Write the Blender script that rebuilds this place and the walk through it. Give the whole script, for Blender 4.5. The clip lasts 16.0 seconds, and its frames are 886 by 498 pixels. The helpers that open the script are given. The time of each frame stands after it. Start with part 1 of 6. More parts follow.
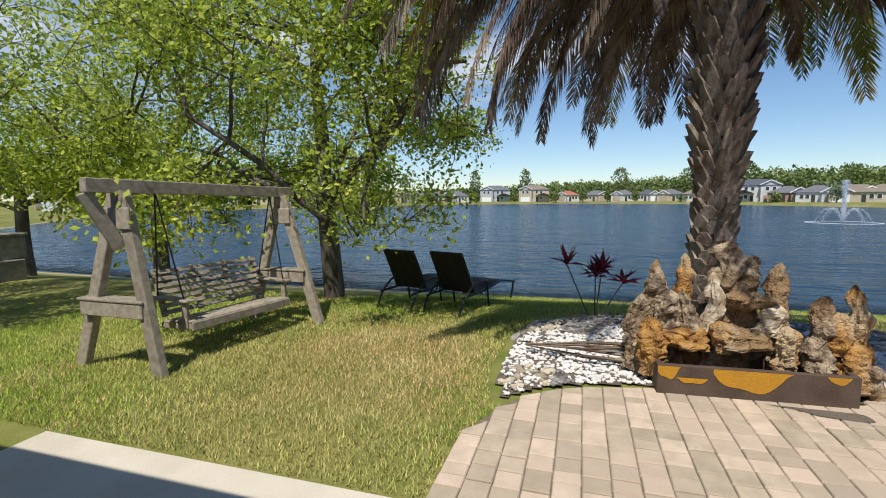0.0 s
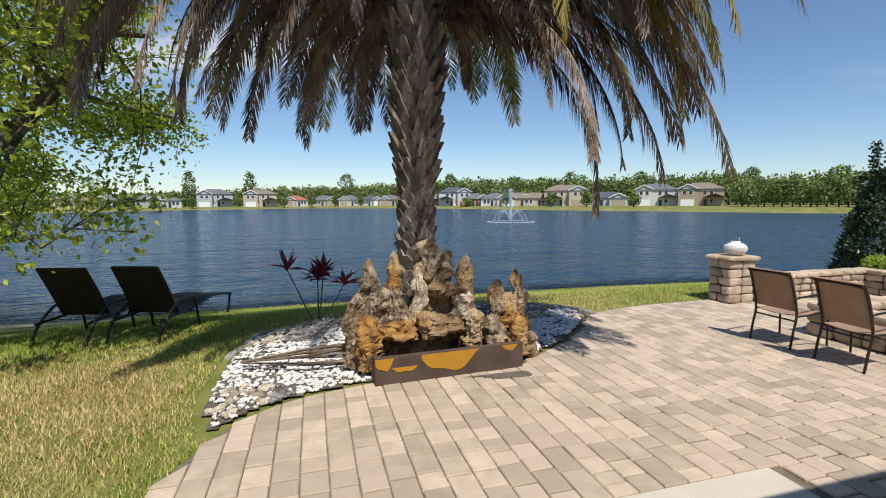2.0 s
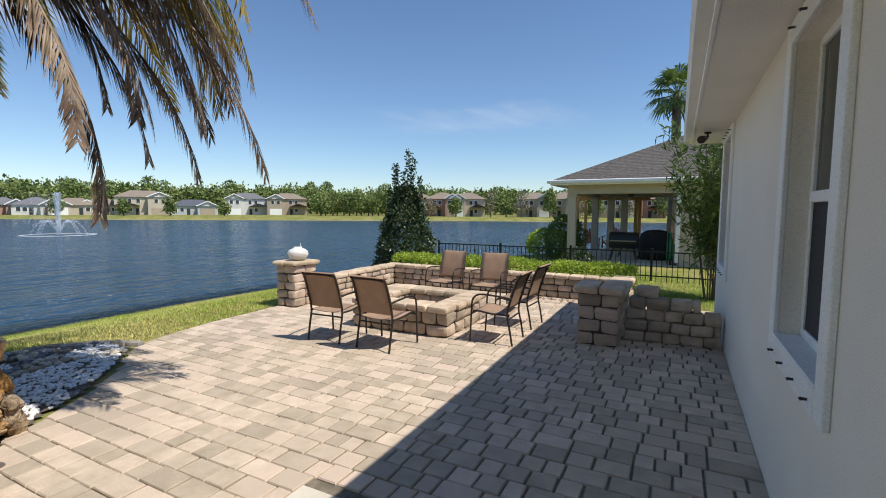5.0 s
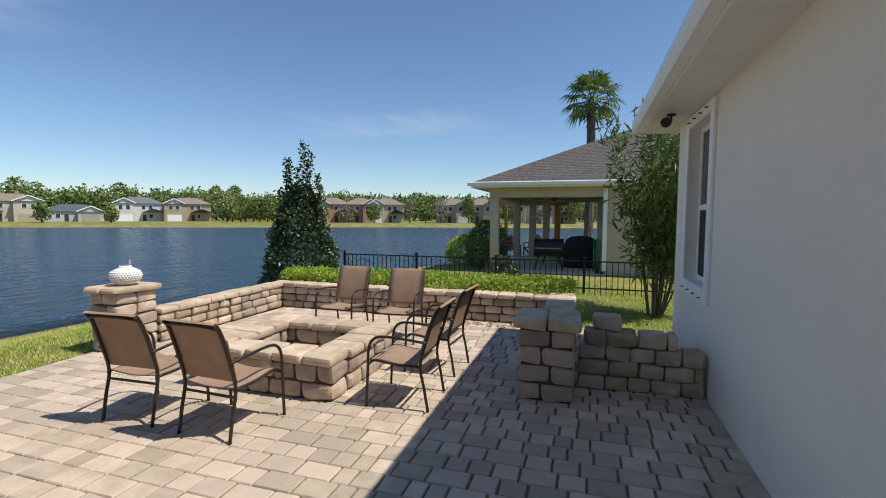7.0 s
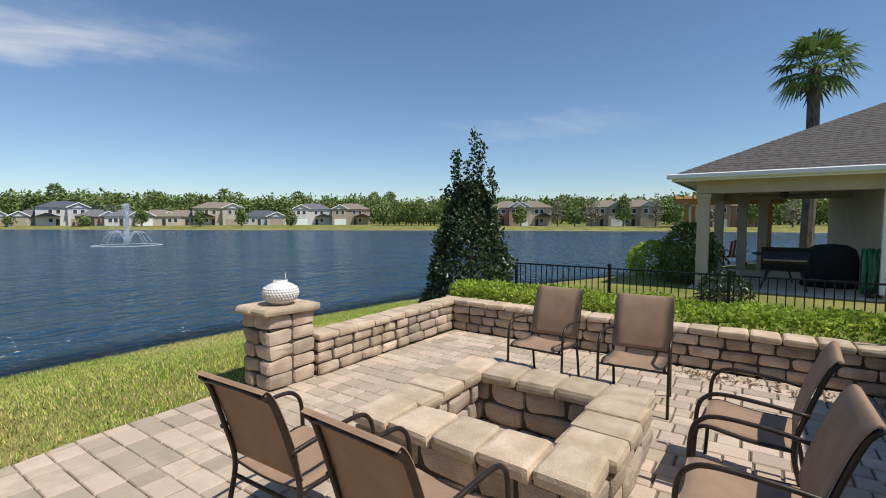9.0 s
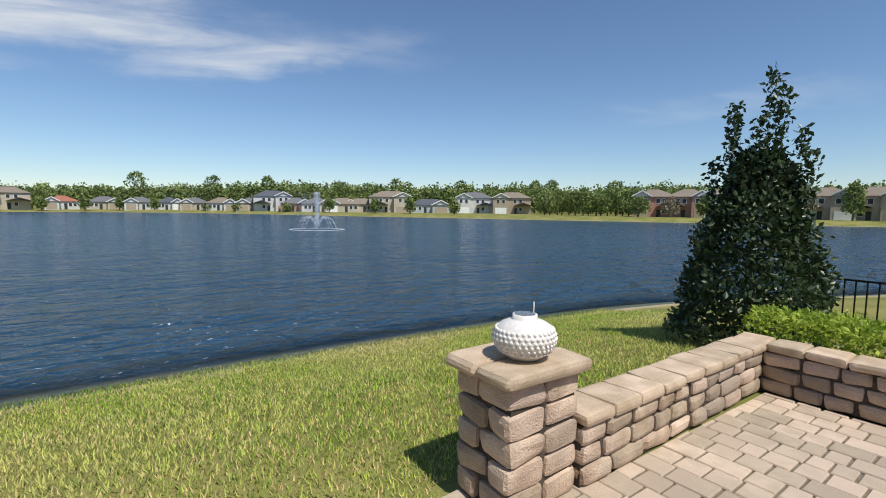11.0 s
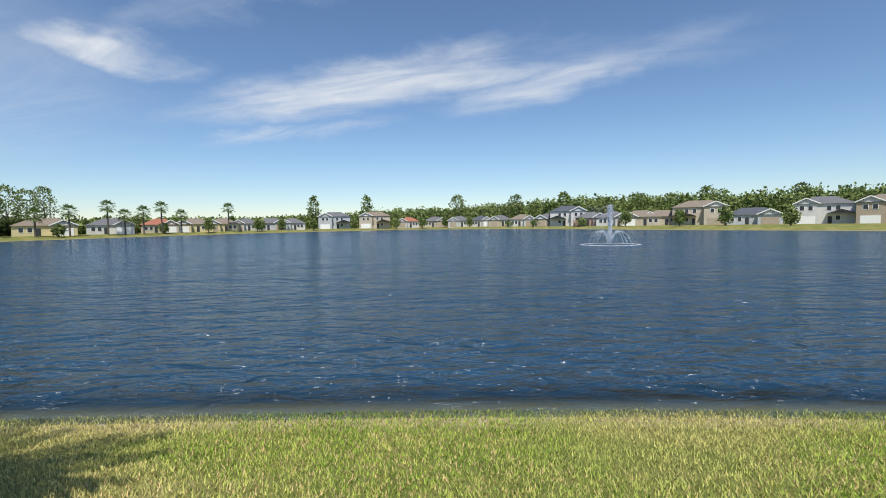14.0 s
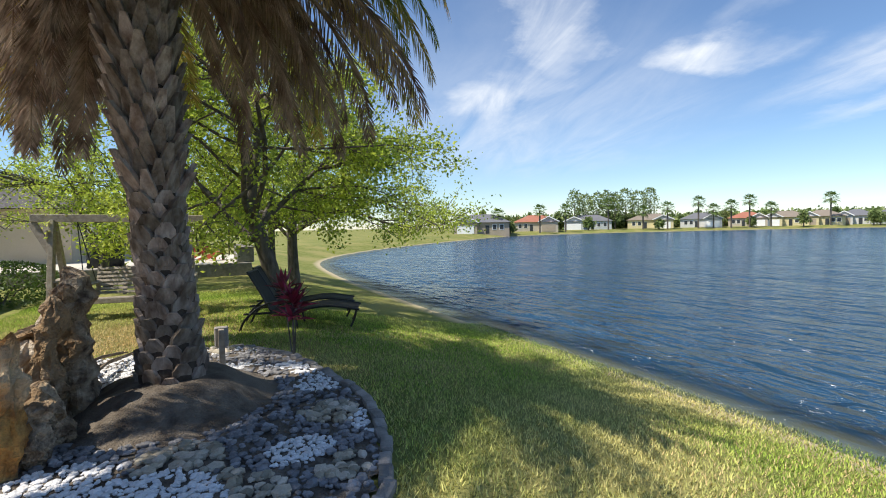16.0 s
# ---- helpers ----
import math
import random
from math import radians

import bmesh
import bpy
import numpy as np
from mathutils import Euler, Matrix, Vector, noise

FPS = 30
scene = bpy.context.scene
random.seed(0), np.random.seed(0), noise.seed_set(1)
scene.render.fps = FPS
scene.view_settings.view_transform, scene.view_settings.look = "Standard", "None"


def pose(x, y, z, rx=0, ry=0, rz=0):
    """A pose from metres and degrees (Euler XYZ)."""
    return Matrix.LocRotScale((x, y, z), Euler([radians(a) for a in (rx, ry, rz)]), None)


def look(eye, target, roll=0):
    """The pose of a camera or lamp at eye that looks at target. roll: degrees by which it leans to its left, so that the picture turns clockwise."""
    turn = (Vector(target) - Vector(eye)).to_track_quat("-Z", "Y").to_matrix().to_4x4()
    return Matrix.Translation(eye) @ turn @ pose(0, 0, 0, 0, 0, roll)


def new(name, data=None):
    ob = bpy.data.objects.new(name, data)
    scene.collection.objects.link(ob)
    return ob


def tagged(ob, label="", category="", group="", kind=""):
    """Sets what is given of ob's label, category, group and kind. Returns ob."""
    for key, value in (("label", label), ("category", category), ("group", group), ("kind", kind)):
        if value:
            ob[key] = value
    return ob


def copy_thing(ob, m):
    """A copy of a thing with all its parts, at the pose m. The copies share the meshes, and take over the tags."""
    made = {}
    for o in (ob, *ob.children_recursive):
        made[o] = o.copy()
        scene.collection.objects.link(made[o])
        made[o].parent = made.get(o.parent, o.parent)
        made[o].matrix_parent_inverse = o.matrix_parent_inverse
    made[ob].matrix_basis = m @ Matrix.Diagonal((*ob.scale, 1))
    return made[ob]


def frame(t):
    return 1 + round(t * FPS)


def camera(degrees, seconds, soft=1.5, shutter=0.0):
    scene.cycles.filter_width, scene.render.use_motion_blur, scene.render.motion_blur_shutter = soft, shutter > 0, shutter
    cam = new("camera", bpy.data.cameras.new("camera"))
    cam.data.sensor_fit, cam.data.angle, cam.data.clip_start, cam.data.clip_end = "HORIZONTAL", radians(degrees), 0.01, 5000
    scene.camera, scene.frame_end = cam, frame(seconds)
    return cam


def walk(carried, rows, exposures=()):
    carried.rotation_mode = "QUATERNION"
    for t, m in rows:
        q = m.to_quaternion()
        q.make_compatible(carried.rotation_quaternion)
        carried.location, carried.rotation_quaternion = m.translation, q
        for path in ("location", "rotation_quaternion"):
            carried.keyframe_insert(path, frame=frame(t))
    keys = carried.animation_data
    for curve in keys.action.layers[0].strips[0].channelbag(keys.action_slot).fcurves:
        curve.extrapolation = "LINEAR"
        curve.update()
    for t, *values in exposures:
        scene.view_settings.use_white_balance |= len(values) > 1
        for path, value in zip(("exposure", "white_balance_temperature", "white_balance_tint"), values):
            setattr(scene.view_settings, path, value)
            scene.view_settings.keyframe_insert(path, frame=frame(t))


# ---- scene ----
cam = camera(87.5, 16.0, soft=1.0)
PATH = [
    (0, (1.073, -0.257, 1.785), (-0.83, -0.831, 1.565), -0.4),
    (0.5, (1.042, -0.201, 1.726), (-0.911, -0.586, 1.528), -0.4),
    (1, (0.99, -0.158, 1.743), (-0.995, -0.297, 1.545), -0.3),
    (1.5, (0.934, -0.189, 1.771), (-1.046, -0.003, 1.563), -0.3),
    (2, (0.876, -0.086, 1.75), (-1.04, 0.451, 1.544), -0.3),
    (2.5, (0.837, 0.001, 1.741), (-0.943, 0.889, 1.537), -0.2),
    (3, (0.806, 0.091, 1.72), (-0.786, 1.285, 1.524), -0.2),
    (3.5, (0.785, 0.161, 1.71), (-0.609, 1.583, 1.516), 0.0),
    (4, (0.744, 0.239, 1.707), (-0.464, 1.822, 1.517), 0.1),
    (4.5, (0.708, 0.392, 1.7), (-0.332, 2.091, 1.52), 0.2),
    (5, (0.694, 0.683, 1.706), (-0.209, 2.459, 1.539), 0.3),
    (5.2, (0.692, 0.821, 1.703), (-0.167, 2.621, 1.547), 0.3),
    (7.3, (-0.029, 2.792, 1.659), (-0.607, 4.702, 1.52), 0.3),
    (7.5, (-0.146, 2.969, 1.647), (-0.744, 4.873, 1.513), 0.2),
    (8, (-0.459, 3.421, 1.677), (-1.232, 5.261, 1.547), 0.0),
    (8.5, (-0.89, 3.697, 1.68), (-1.867, 5.438, 1.55), 0.1),
    (9, (-1.384, 3.985, 1.65), (-2.519, 5.627, 1.523), 0.0),
    (9.5, (-1.943, 4.278, 1.638), (-3.257, 5.781, 1.51), 0.0),
    (10, (-2.506, 4.488, 1.637), (-3.94, 5.876, 1.508), -0.0),
    (10.2, (-2.733, 4.584, 1.636), (-4.207, 5.928, 1.493), 0.4),
    (12.3, (-4.655, 5.651, 1.598), (-6.47, 6.477, 1.444), -0.9),
    (12.5, (-4.758, 5.724, 1.604), (-6.605, 6.476, 1.455), -0.9),
    (13, (-4.981, 5.901, 1.61), (-6.898, 6.452, 1.467), -1.0),
    (13.5, (-5.158, 6.022, 1.614), (-7.131, 6.327, 1.488), -1.0),
    (14, (-5.288, 6.015, 1.608), (-7.285, 6.036, 1.496), -0.9),
    (14.5, (-5.339, 6.021, 1.61), (-7.294, 5.608, 1.505), -1.0),
    (15, (-5.284, 6.085, 1.615), (-7.022, 5.1, 1.52), -0.9),
    (15.5, (-5.255, 6.097, 1.601), (-6.582, 4.604, 1.508), -0.6),
    (16, (-5.233, 6.127, 1.607), (-6.104, 4.329, 1.513), -1.2),
]
walk(cam, [(t, look(eye, target, roll)) for t, eye, target, roll in PATH],
     exposures=((0, 0.08), (3.5, 0.05), (4.6, 0.22), (5.4, 0.22), (7.3, 0.08), (9, 0.0), (12, 0.0), (14.5, 0.15), (15.2, 0.35), (16, 0.45)))

# ---- light ----
SUN_EL, SUN_ROT = radians(58.7), radians(90)
world = bpy.data.worlds.new("sky")
scene.world = world
world.use_nodes = True
wn, wl = world.node_tree.nodes, world.node_tree.links
wn.clear()
sky = wn.new("ShaderNodeTexSky")
sky.sky_type = "NISHITA"
sky.sun_disc = False
sky.sun_elevation, sky.sun_rotation = SUN_EL, SUN_ROT
sky.air_density, sky.dust_density, sky.ozone_density = 1.0, 0.05, 6.0
w_out = wn.new("ShaderNodeOutputWorld")
w_bg = wn.new("ShaderNodeBackground")
w_bg.inputs["Strength"].default_value = 0.115
# thin streaks of high cloud over the whole sky
w_co = wn.new("ShaderNodeTexCoord")
w_sep = wn.new("ShaderNodeSeparateXYZ")
wl.new(w_co.outputs["Generated"], w_sep.inputs[0])
w_max = wn.new("ShaderNodeMath")
w_max.operation = "MAXIMUM"
w_max.inputs[1].default_value = 0.06
wl.new(w_sep.outputs["Z"], w_max.inputs[0])
w_add = wn.new("ShaderNodeMath")
w_add.operation = "ADD"
w_add.inputs[1].default_value = 0.12
wl.new(w_max.outputs[0], w_add.inputs[0])
w_dx, w_dy, w_cmb = wn.new("ShaderNodeMath"), wn.new("ShaderNodeMath"), wn.new("ShaderNodeCombineXYZ")
for n, axis in ((w_dx, "X"), (w_dy, "Y")):
    n.operation = "DIVIDE"
    wl.new(w_sep.outputs[axis], n.inputs[0])
    wl.new(w_add.outputs[0], n.inputs[1])
wl.new(w_dx.outputs[0], w_cmb.inputs[0])
wl.new(w_dy.outputs[0], w_cmb.inputs[1])
# wind-torn edges: the cloud plane is shifted about by noise
w_tear = wn.new("ShaderNodeTexNoise")
w_tear.inputs["Scale"].default_value, w_tear.inputs["Detail"].default_value, w_tear.inputs["Roughness"].default_value = 1.7, 7, 0.6
wl.new(w_cmb.outputs[0], w_tear.inputs["Vector"])
w_off = wn.new("ShaderNodeVectorMath")
w_off.operation = "MULTIPLY_ADD"
w_off.inputs[1].default_value = (0.75, 0.75, 0)
wl.new(w_tear.outputs["Color"], w_off.inputs[0])
wl.new(w_cmb.outputs[0], w_off.inputs[2])
# the drifting wisps: centre, half length and width, heading on the cloud plane, density
WISPS = (((-2.0, 0.15), (1.65, 0.36), 75, 1.0), ((-1.9, 1.05), (0.85, 0.26), 43, 0.8), ((-2.68, -0.48), (0.75, 0.2), 77, 0.8), ((-1.52, -0.88), (0.40, 0.24), 143, 1.0),
         ((-0.88, -1.18), (0.55, 0.2), 52, 0.9), ((-1.0, -1.75), (0.6, 0.36), 95, 0.85), ((-1.5, -2.2), (1.7, 1.3), 60, 0.5), ((-1.2, -0.2), (1.3, 0.16), 70, 0.25), ((-0.9, 3.3), (0.9, 0.3), 20, 0.25))
w_last = None
for (cx, cy), (ra, rb_), head, dens in WISPS:
    mp = wn.new("ShaderNodeMapping")
    mp.vector_type = "TEXTURE"
    mp.inputs["Location"].default_value, mp.inputs["Rotation"].default_value, mp.inputs["Scale"].default_value = (cx, cy, 0), (0, 0, radians(head)), (ra, rb_, 1)
    wl.new(w_off.outputs[0], mp.inputs[0])
    ln = wn.new("ShaderNodeVectorMath")
    ln.operation = "LENGTH"
    wl.new(mp.outputs[0], ln.inputs[0])
    fall = wn.new("ShaderNodeMapRange")
    fall.interpolation_type = "SMOOTHSTEP"
    fall.inputs[1].default_value, fall.inputs[2].default_value, fall.inputs[3].default_value, fall.inputs[4].default_value = 0.1, 1.15, dens, 0.0
    wl.new(ln.outputs["Value"], fall.inputs[0])
    if w_last is None:
        w_last = fall.outputs[0]
    else:
        mx = wn.new("ShaderNodeMath")
        mx.operation = "MAXIMUM"
        wl.new(w_last, mx.inputs[0]), wl.new(fall.outputs[0], mx.inputs[1])
        w_last = mx.outputs[0]
# fibrous grain drawn out along the wind
w_map = wn.new("ShaderNodeMapping")
w_map.vector_type = "TEXTURE"
w_map.inputs["Rotation"].default_value, w_map.inputs["Scale"].default_value = (0, 0, radians(70)), (2.6, 0.8, 1)
wl.new(w_cmb.outputs[0], w_map.inputs[0])
w_no = wn.new("ShaderNodeTexNoise")
w_no.inputs["Scale"].default_value, w_no.inputs["Detail"].default_value, w_no.inputs["Roughness"].default_value, w_no.inputs["Distortion"].default_value = 2.2, 10, 0.62, 0.6
wl.new(w_map.outputs[0], w_no.inputs["Vector"])
w_rmp = wn.new("ShaderNodeMapRange")
w_rmp.inputs[1].default_value, w_rmp.inputs[2].default_value, w_rmp.inputs[3].default_value, w_rmp.inputs[4].default_value = 0.34, 0.66, 0.15, 1.0
wl.new(w_no.outputs["Fac"], w_rmp.inputs[0])
w_mul = wn.new("ShaderNodeMath")
w_mul.operation = "MULTIPLY"
wl.new(w_last, w_mul.inputs[0]), wl.new(w_rmp.outputs[0], w_mul.inputs[1])
w_mix = wn.new("ShaderNodeMix")
w_mix.data_type = "RGBA"
wl.new(w_mul.outputs[0], w_mix.inputs["Factor"])
wl.new(sky.outputs[0], w_mix.inputs["A"])
w_mix.inputs["B"].default_value = (6.3, 6.6, 7.0, 1)
wl.new(w_mix.outputs["Result"], w_bg.inputs["Color"])
wl.new(w_bg.outputs[0], w_out.inputs[0])

sun_data = bpy.data.lights.new("sun", "SUN")
sun_data.energy, sun_data.angle, sun_data.color = 4.2, radians(0.55), (1.0, 0.94, 0.84)
sun = new("sun", sun_data)
sun.matrix_world = look((30 * math.cos(SUN_EL), 0, 30 * math.sin(SUN_EL)), (0, 0, 0))

# ---- materials ----
def surf(name, c1, c2, scale=6.0, rough=0.8, bump=0.3, fine=60.0, metal=0.0, vary=0.0, rnd="object", spec=0.4, stretch=(1, 1, 1), c3=None, trans=0.0, dist=0.02):
    """A surface of two colours mixed by coarse noise, with fine grain, relief, and a change of tone from piece to piece."""
    m = bpy.data.materials.new(name)
    m.use_nodes = True
    n, l = m.node_tree.nodes, m.node_tree.links
    b = n["Principled BSDF"]
    co, mp = n.new("ShaderNodeTexCoord"), n.new("ShaderNodeMapping")
    mp.inputs["Scale"].default_value = stretch
    geo = n.new("ShaderNodeNewGeometry")
    l.new(geo.outputs["Position"], mp.inputs[0])
    a = n.new("ShaderNodeTexNoise")
    a.inputs["Scale"].default_value, a.inputs["Detail"].default_value = scale, 5
    f = n.new("ShaderNodeTexNoise")
    f.inputs["Scale"].default_value, f.inputs["Detail"].default_value = fine, 3
    l.new(mp.outputs[0], a.inputs["Vector"]), l.new(mp.outputs[0], f.inputs["Vector"])
    r = n.new("ShaderNodeMapRange")
    r.inputs[1].default_value, r.inputs[2].default_value = 0.36, 0.64
    l.new(a.outputs["Fac"], r.inputs[0])
    mix = n.new("ShaderNodeMix")
    mix.data_type = "RGBA"
    mix.inputs["A"].default_value, mix.inputs["B"].default_value = (*c1, 1), (*c2, 1)
    l.new(r.outputs[0], mix.inputs["Factor"])
    last = mix.outputs["Result"]
    if c3:
        big = n.new("ShaderNodeTexNoise")
        big.inputs["Scale"].default_value, big.inputs["Detail"].default_value = scale * 0.18, 4
        l.new(mp.outputs[0], big.inputs["Vector"])
        r3 = n.new("ShaderNodeMapRange")
        r3.inputs[1].default_value, r3.inputs[2].default_value = 0.45, 0.62
        l.new(big.outputs["Fac"], r3.inputs[0])
        m3 = n.new("ShaderNodeMix")
        m3.data_type = "RGBA"
        m3.inputs["B"].default_value = (*c3, 1)
        l.new(r3.outputs[0], m3.inputs["Factor"]), l.new(last, m3.inputs["A"])
        last = m3.outputs["Result"]
    hsv = n.new("ShaderNodeHueSaturation")
    l.new(last, hsv.inputs["Color"])
    grain = n.new("ShaderNodeMath")
    grain.operation = "MULTIPLY_ADD"
    grain.inputs[1].default_value, grain.inputs[2].default_value = 0.5, 0.75
    l.new(f.outputs["Fac"], grain.inputs[0])
    val = grain.outputs[0]
    if vary:
        if rnd == "object":
            o = n.new("ShaderNodeObjectInfo").outputs["Random"]
        else:
            o = geo.outputs["Random Per Island"]
        v = n.new("ShaderNodeMapRange")
        v.inputs[3].default_value, v.inputs[4].default_value = 1 - vary, 1 + vary
        l.new(o, v.inputs[0])
        mu = n.new("ShaderNodeMath")
        mu.operation = "MULTIPLY"
        l.new(v.outputs[0], mu.inputs[0]), l.new(val, mu.inputs[1])
        val = mu.outputs[0]
        h = n.new("ShaderNodeMapRange")
        h.inputs[3].default_value, h.inputs[4].default_value = 0.5 + vary * 0.03, 0.5 - vary * 0.03
        l.new(o, h.inputs[0]), l.new(h.outputs[0], hsv.inputs["Hue"])
    l.new(val, hsv.inputs["Value"])
    l.new(hsv.outputs[0], b.inputs["Base Color"])
    b.inputs["Roughness"].default_value, b.inputs["Metallic"].default_value = rough, metal
    b.inputs["Specular IOR Level"].default_value = spec
    if bump:
        bp = n.new("ShaderNodeBump")
        bp.inputs["Strength"].default_value, bp.inputs["Distance"].default_value = bump, dist
        ad = n.new("ShaderNodeMath")
        l.new(a.outputs["Fac"], ad.inputs[0]), l.new(f.outputs["Fac"], ad.inputs[1])
        l.new(ad.outputs[0], bp.inputs["Height"]), l.new(bp.outputs[0], b.inputs["Normal"])
    if trans:
        t = n.new("ShaderNodeBsdfTranslucent")
        l.new(hsv.outputs[0], t.inputs["Color"])
        ms = n.new("ShaderNodeMixShader")
        ms.inputs[0].default_value = trans
        l.new(b.outputs[0], ms.inputs[1]), l.new(t.outputs[0], ms.inputs[2])
        l.new(ms.outputs[0], n["Material Output"].inputs["Surface"])
    return m


def water_surface(name):
    m = bpy.data.materials.new(name)
    m.use_nodes = True
    n, l = m.node_tree.nodes, m.node_tree.links
    b = n["Principled BSDF"]
    b.inputs["Base Color"].default_value = (0.024, 0.070, 0.135, 1)
    b.inputs["Roughness"].default_value, b.inputs["IOR"].default_value = 0.17, 1.33
    b.inputs["Specular IOR Level"].default_value = 0.36
    geo, mp = n.new("ShaderNodeNewGeometry"), n.new("ShaderNodeMapping")
    mp.inputs["Rotation"].default_value, mp.inputs["Scale"].default_value = (0, 0, radians(-15)), (1.0, 0.42, 1)
    l.new(geo.outputs["Position"], mp.inputs[0])
    hs = []
    for sc, de, w in ((2.3, 3, 1.7), (0.75, 3, 1.8), (0.22, 3, 2.4)):
        t = n.new("ShaderNodeTexNoise")
        t.inputs["Scale"].default_value, t.inputs["Detail"].default_value, t.inputs["Distortion"].default_value = sc, de, 0.4
        l.new(mp.outputs[0], t.inputs["Vector"])
        k = n.new("ShaderNodeMath")
        k.operation = "MULTIPLY"
        k.inputs[1].default_value = w
        l.new(t.outputs["Fac"], k.inputs[0])
        hs.append(k)
    s1, s2 = n.new("ShaderNodeMath"), n.new("ShaderNodeMath")
    l.new(hs[0].outputs[0], s1.inputs[0]), l.new(hs[1].outputs[0], s1.inputs[1])
    l.new(s1.outputs[0], s2.inputs[0]), l.new(hs[2].outputs[0], s2.inputs[1])
    bp = n.new("ShaderNodeBump")
    bp.inputs["Strength"].default_value, bp.inputs["Distance"].default_value = 1.0, 0.85
    l.new(s2.outputs[0], bp.inputs["Height"]), l.new(bp.outputs[0], b.inputs["Normal"])
    # clear enough to show the sandy bottom where it is shallow
    clear, ms = n.new("ShaderNodeBsdfTransparent"), n.new("ShaderNodeMixShader")
    clear.inputs[0].default_value = (0.75, 0.85, 0.85, 1)
    shallow, amount = n.new("ShaderNodeAttribute"), n.new("ShaderNodeMath")
    shallow.attribute_name = "shallow"
    amount.operation = "MULTIPLY"
    amount.inputs[1].default_value = 0.66
    l.new(shallow.outputs["Fac"], amount.inputs[0]), l.new(amount.outputs[0], ms.inputs[0])
    l.new(b.outputs[0], ms.inputs[1]), l.new(clear.outputs[0], ms.inputs[2])
    l.new(ms.outputs[0], n["Material Output"].inputs["Surface"])
    return m


def glass_surface(name, tint=(0.02, 0.025, 0.03)):
    m = bpy.data.materials.new(name)
    m.use_nodes = True
    b = m.node_tree.nodes["Principled BSDF"]
    b.inputs["Base Color"].default_value = (*tint, 1)
    b.inputs["Roughness"].default_value, b.inputs["IOR"].default_value = 0.04, 1.5
    return m


M_GRASS = surf("lawn", (0.15, 0.18, 0.04), (0.24, 0.24, 0.075), 2.2, 0.95, 0.6, 45, c3=(0.29, 0.265, 0.095), spec=0.1)
M_BLADE = surf("grass_blade", (0.28, 0.42, 0.06), (0.44, 0.52, 0.12), 1.1, 0.75, 0.0, 30, vary=0.6, rnd="island", c3=(0.60, 0.56, 0.22), spec=0.15, trans=0.3)
M_DRY = surf("dry_grass_blade", (0.58, 0.44, 0.20), (0.68, 0.55, 0.28), 1.2, 0.8, 0.0, 30, vary=0.5, rnd="island", c3=(0.42, 0.42, 0.14), spec=0.15, trans=0.25)
# wet sand along the waterline
_n, _l = M_GRASS.node_tree.nodes, M_GRASS.node_tree.links
_b = _n["Principled BSDF"]
_from = _b.inputs["Base Color"].links[0].from_socket
_g, _s, _r, _m = _n.new("ShaderNodeNewGeometry"), _n.new("ShaderNodeSeparateXYZ"), _n.new("ShaderNodeMapRange"), _n.new("ShaderNodeMix")
_l.new(_g.outputs["Position"], _s.inputs[0]), _l.new(_s.outputs["Z"], _r.inputs[0])
_r.inputs[1].default_value, _r.inputs[2].default_value = -0.835, -0.78
_m.data_type = "RGBA"
_m.inputs["A"].default_value = (0.46, 0.38, 0.24, 1)
_l.new(_r.outputs[0], _m.inputs["Factor"]), _l.new(_from, _m.inputs["B"])
# bed colour darkened with depth, standing in for light lost in the water
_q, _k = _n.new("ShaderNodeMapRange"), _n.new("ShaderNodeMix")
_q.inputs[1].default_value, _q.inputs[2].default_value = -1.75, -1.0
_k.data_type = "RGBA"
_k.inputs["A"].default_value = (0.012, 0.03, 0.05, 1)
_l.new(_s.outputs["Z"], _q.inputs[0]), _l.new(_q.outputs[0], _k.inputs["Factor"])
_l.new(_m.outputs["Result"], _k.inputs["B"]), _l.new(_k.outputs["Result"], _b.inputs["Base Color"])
M_WATER = water_surface("lake_water")
M_PAVER = surf("paver_concrete", (0.48, 0.392, 0.298), (0.59, 0.485, 0.375), 7, 0.92, 0.5, 150, vary=0.22, c3=(0.52, 0.42, 0.33), spec=0.2, dist=0.006)
M_PAVER_I = surf("paver_concrete_rest", (0.48, 0.392, 0.298), (0.59, 0.485, 0.375), 7, 0.92, 0.5, 150, vary=0.22, rnd="island", c3=(0.52, 0.42, 0.33), spec=0.2, dist=0.006)
M_SAND = surf("joint_sand", (0.17, 0.145, 0.11), (0.25, 0.215, 0.165), 20, 0.95, 0.4, 200, spec=0.1)
M_SLAB = surf("slab_concrete", (0.60, 0.54, 0.44), (0.68, 0.62, 0.52), 2, 0.9, 0.15, 160, spec=0.2, dist=0.004)
M_BLOCK = surf("tumbled_block", (0.42, 0.315, 0.225), (0.66, 0.53, 0.40), 5, 0.93, 0.9, 90, vary=0.27, spec=0.15, c3=(0.44, 0.355, 0.29), dist=0.012)
M_CAP = surf("cap_block", (0.50, 0.385, 0.27), (0.66, 0.525, 0.39), 6, 0.93, 0.6, 110, vary=0.15, spec=0.15, dist=0.01)
M_CORE = surf("wall_core", (0.07, 0.06, 0.05), (0.11, 0.095, 0.08), 12, 0.95, 0.3, 80, spec=0.1)
M_STUCCO = surf("stucco", (0.84, 0.79, 0.70), (0.88, 0.83, 0.74), 1.4, 0.92, 0.35, 140, spec=0.15, dist=0.006)
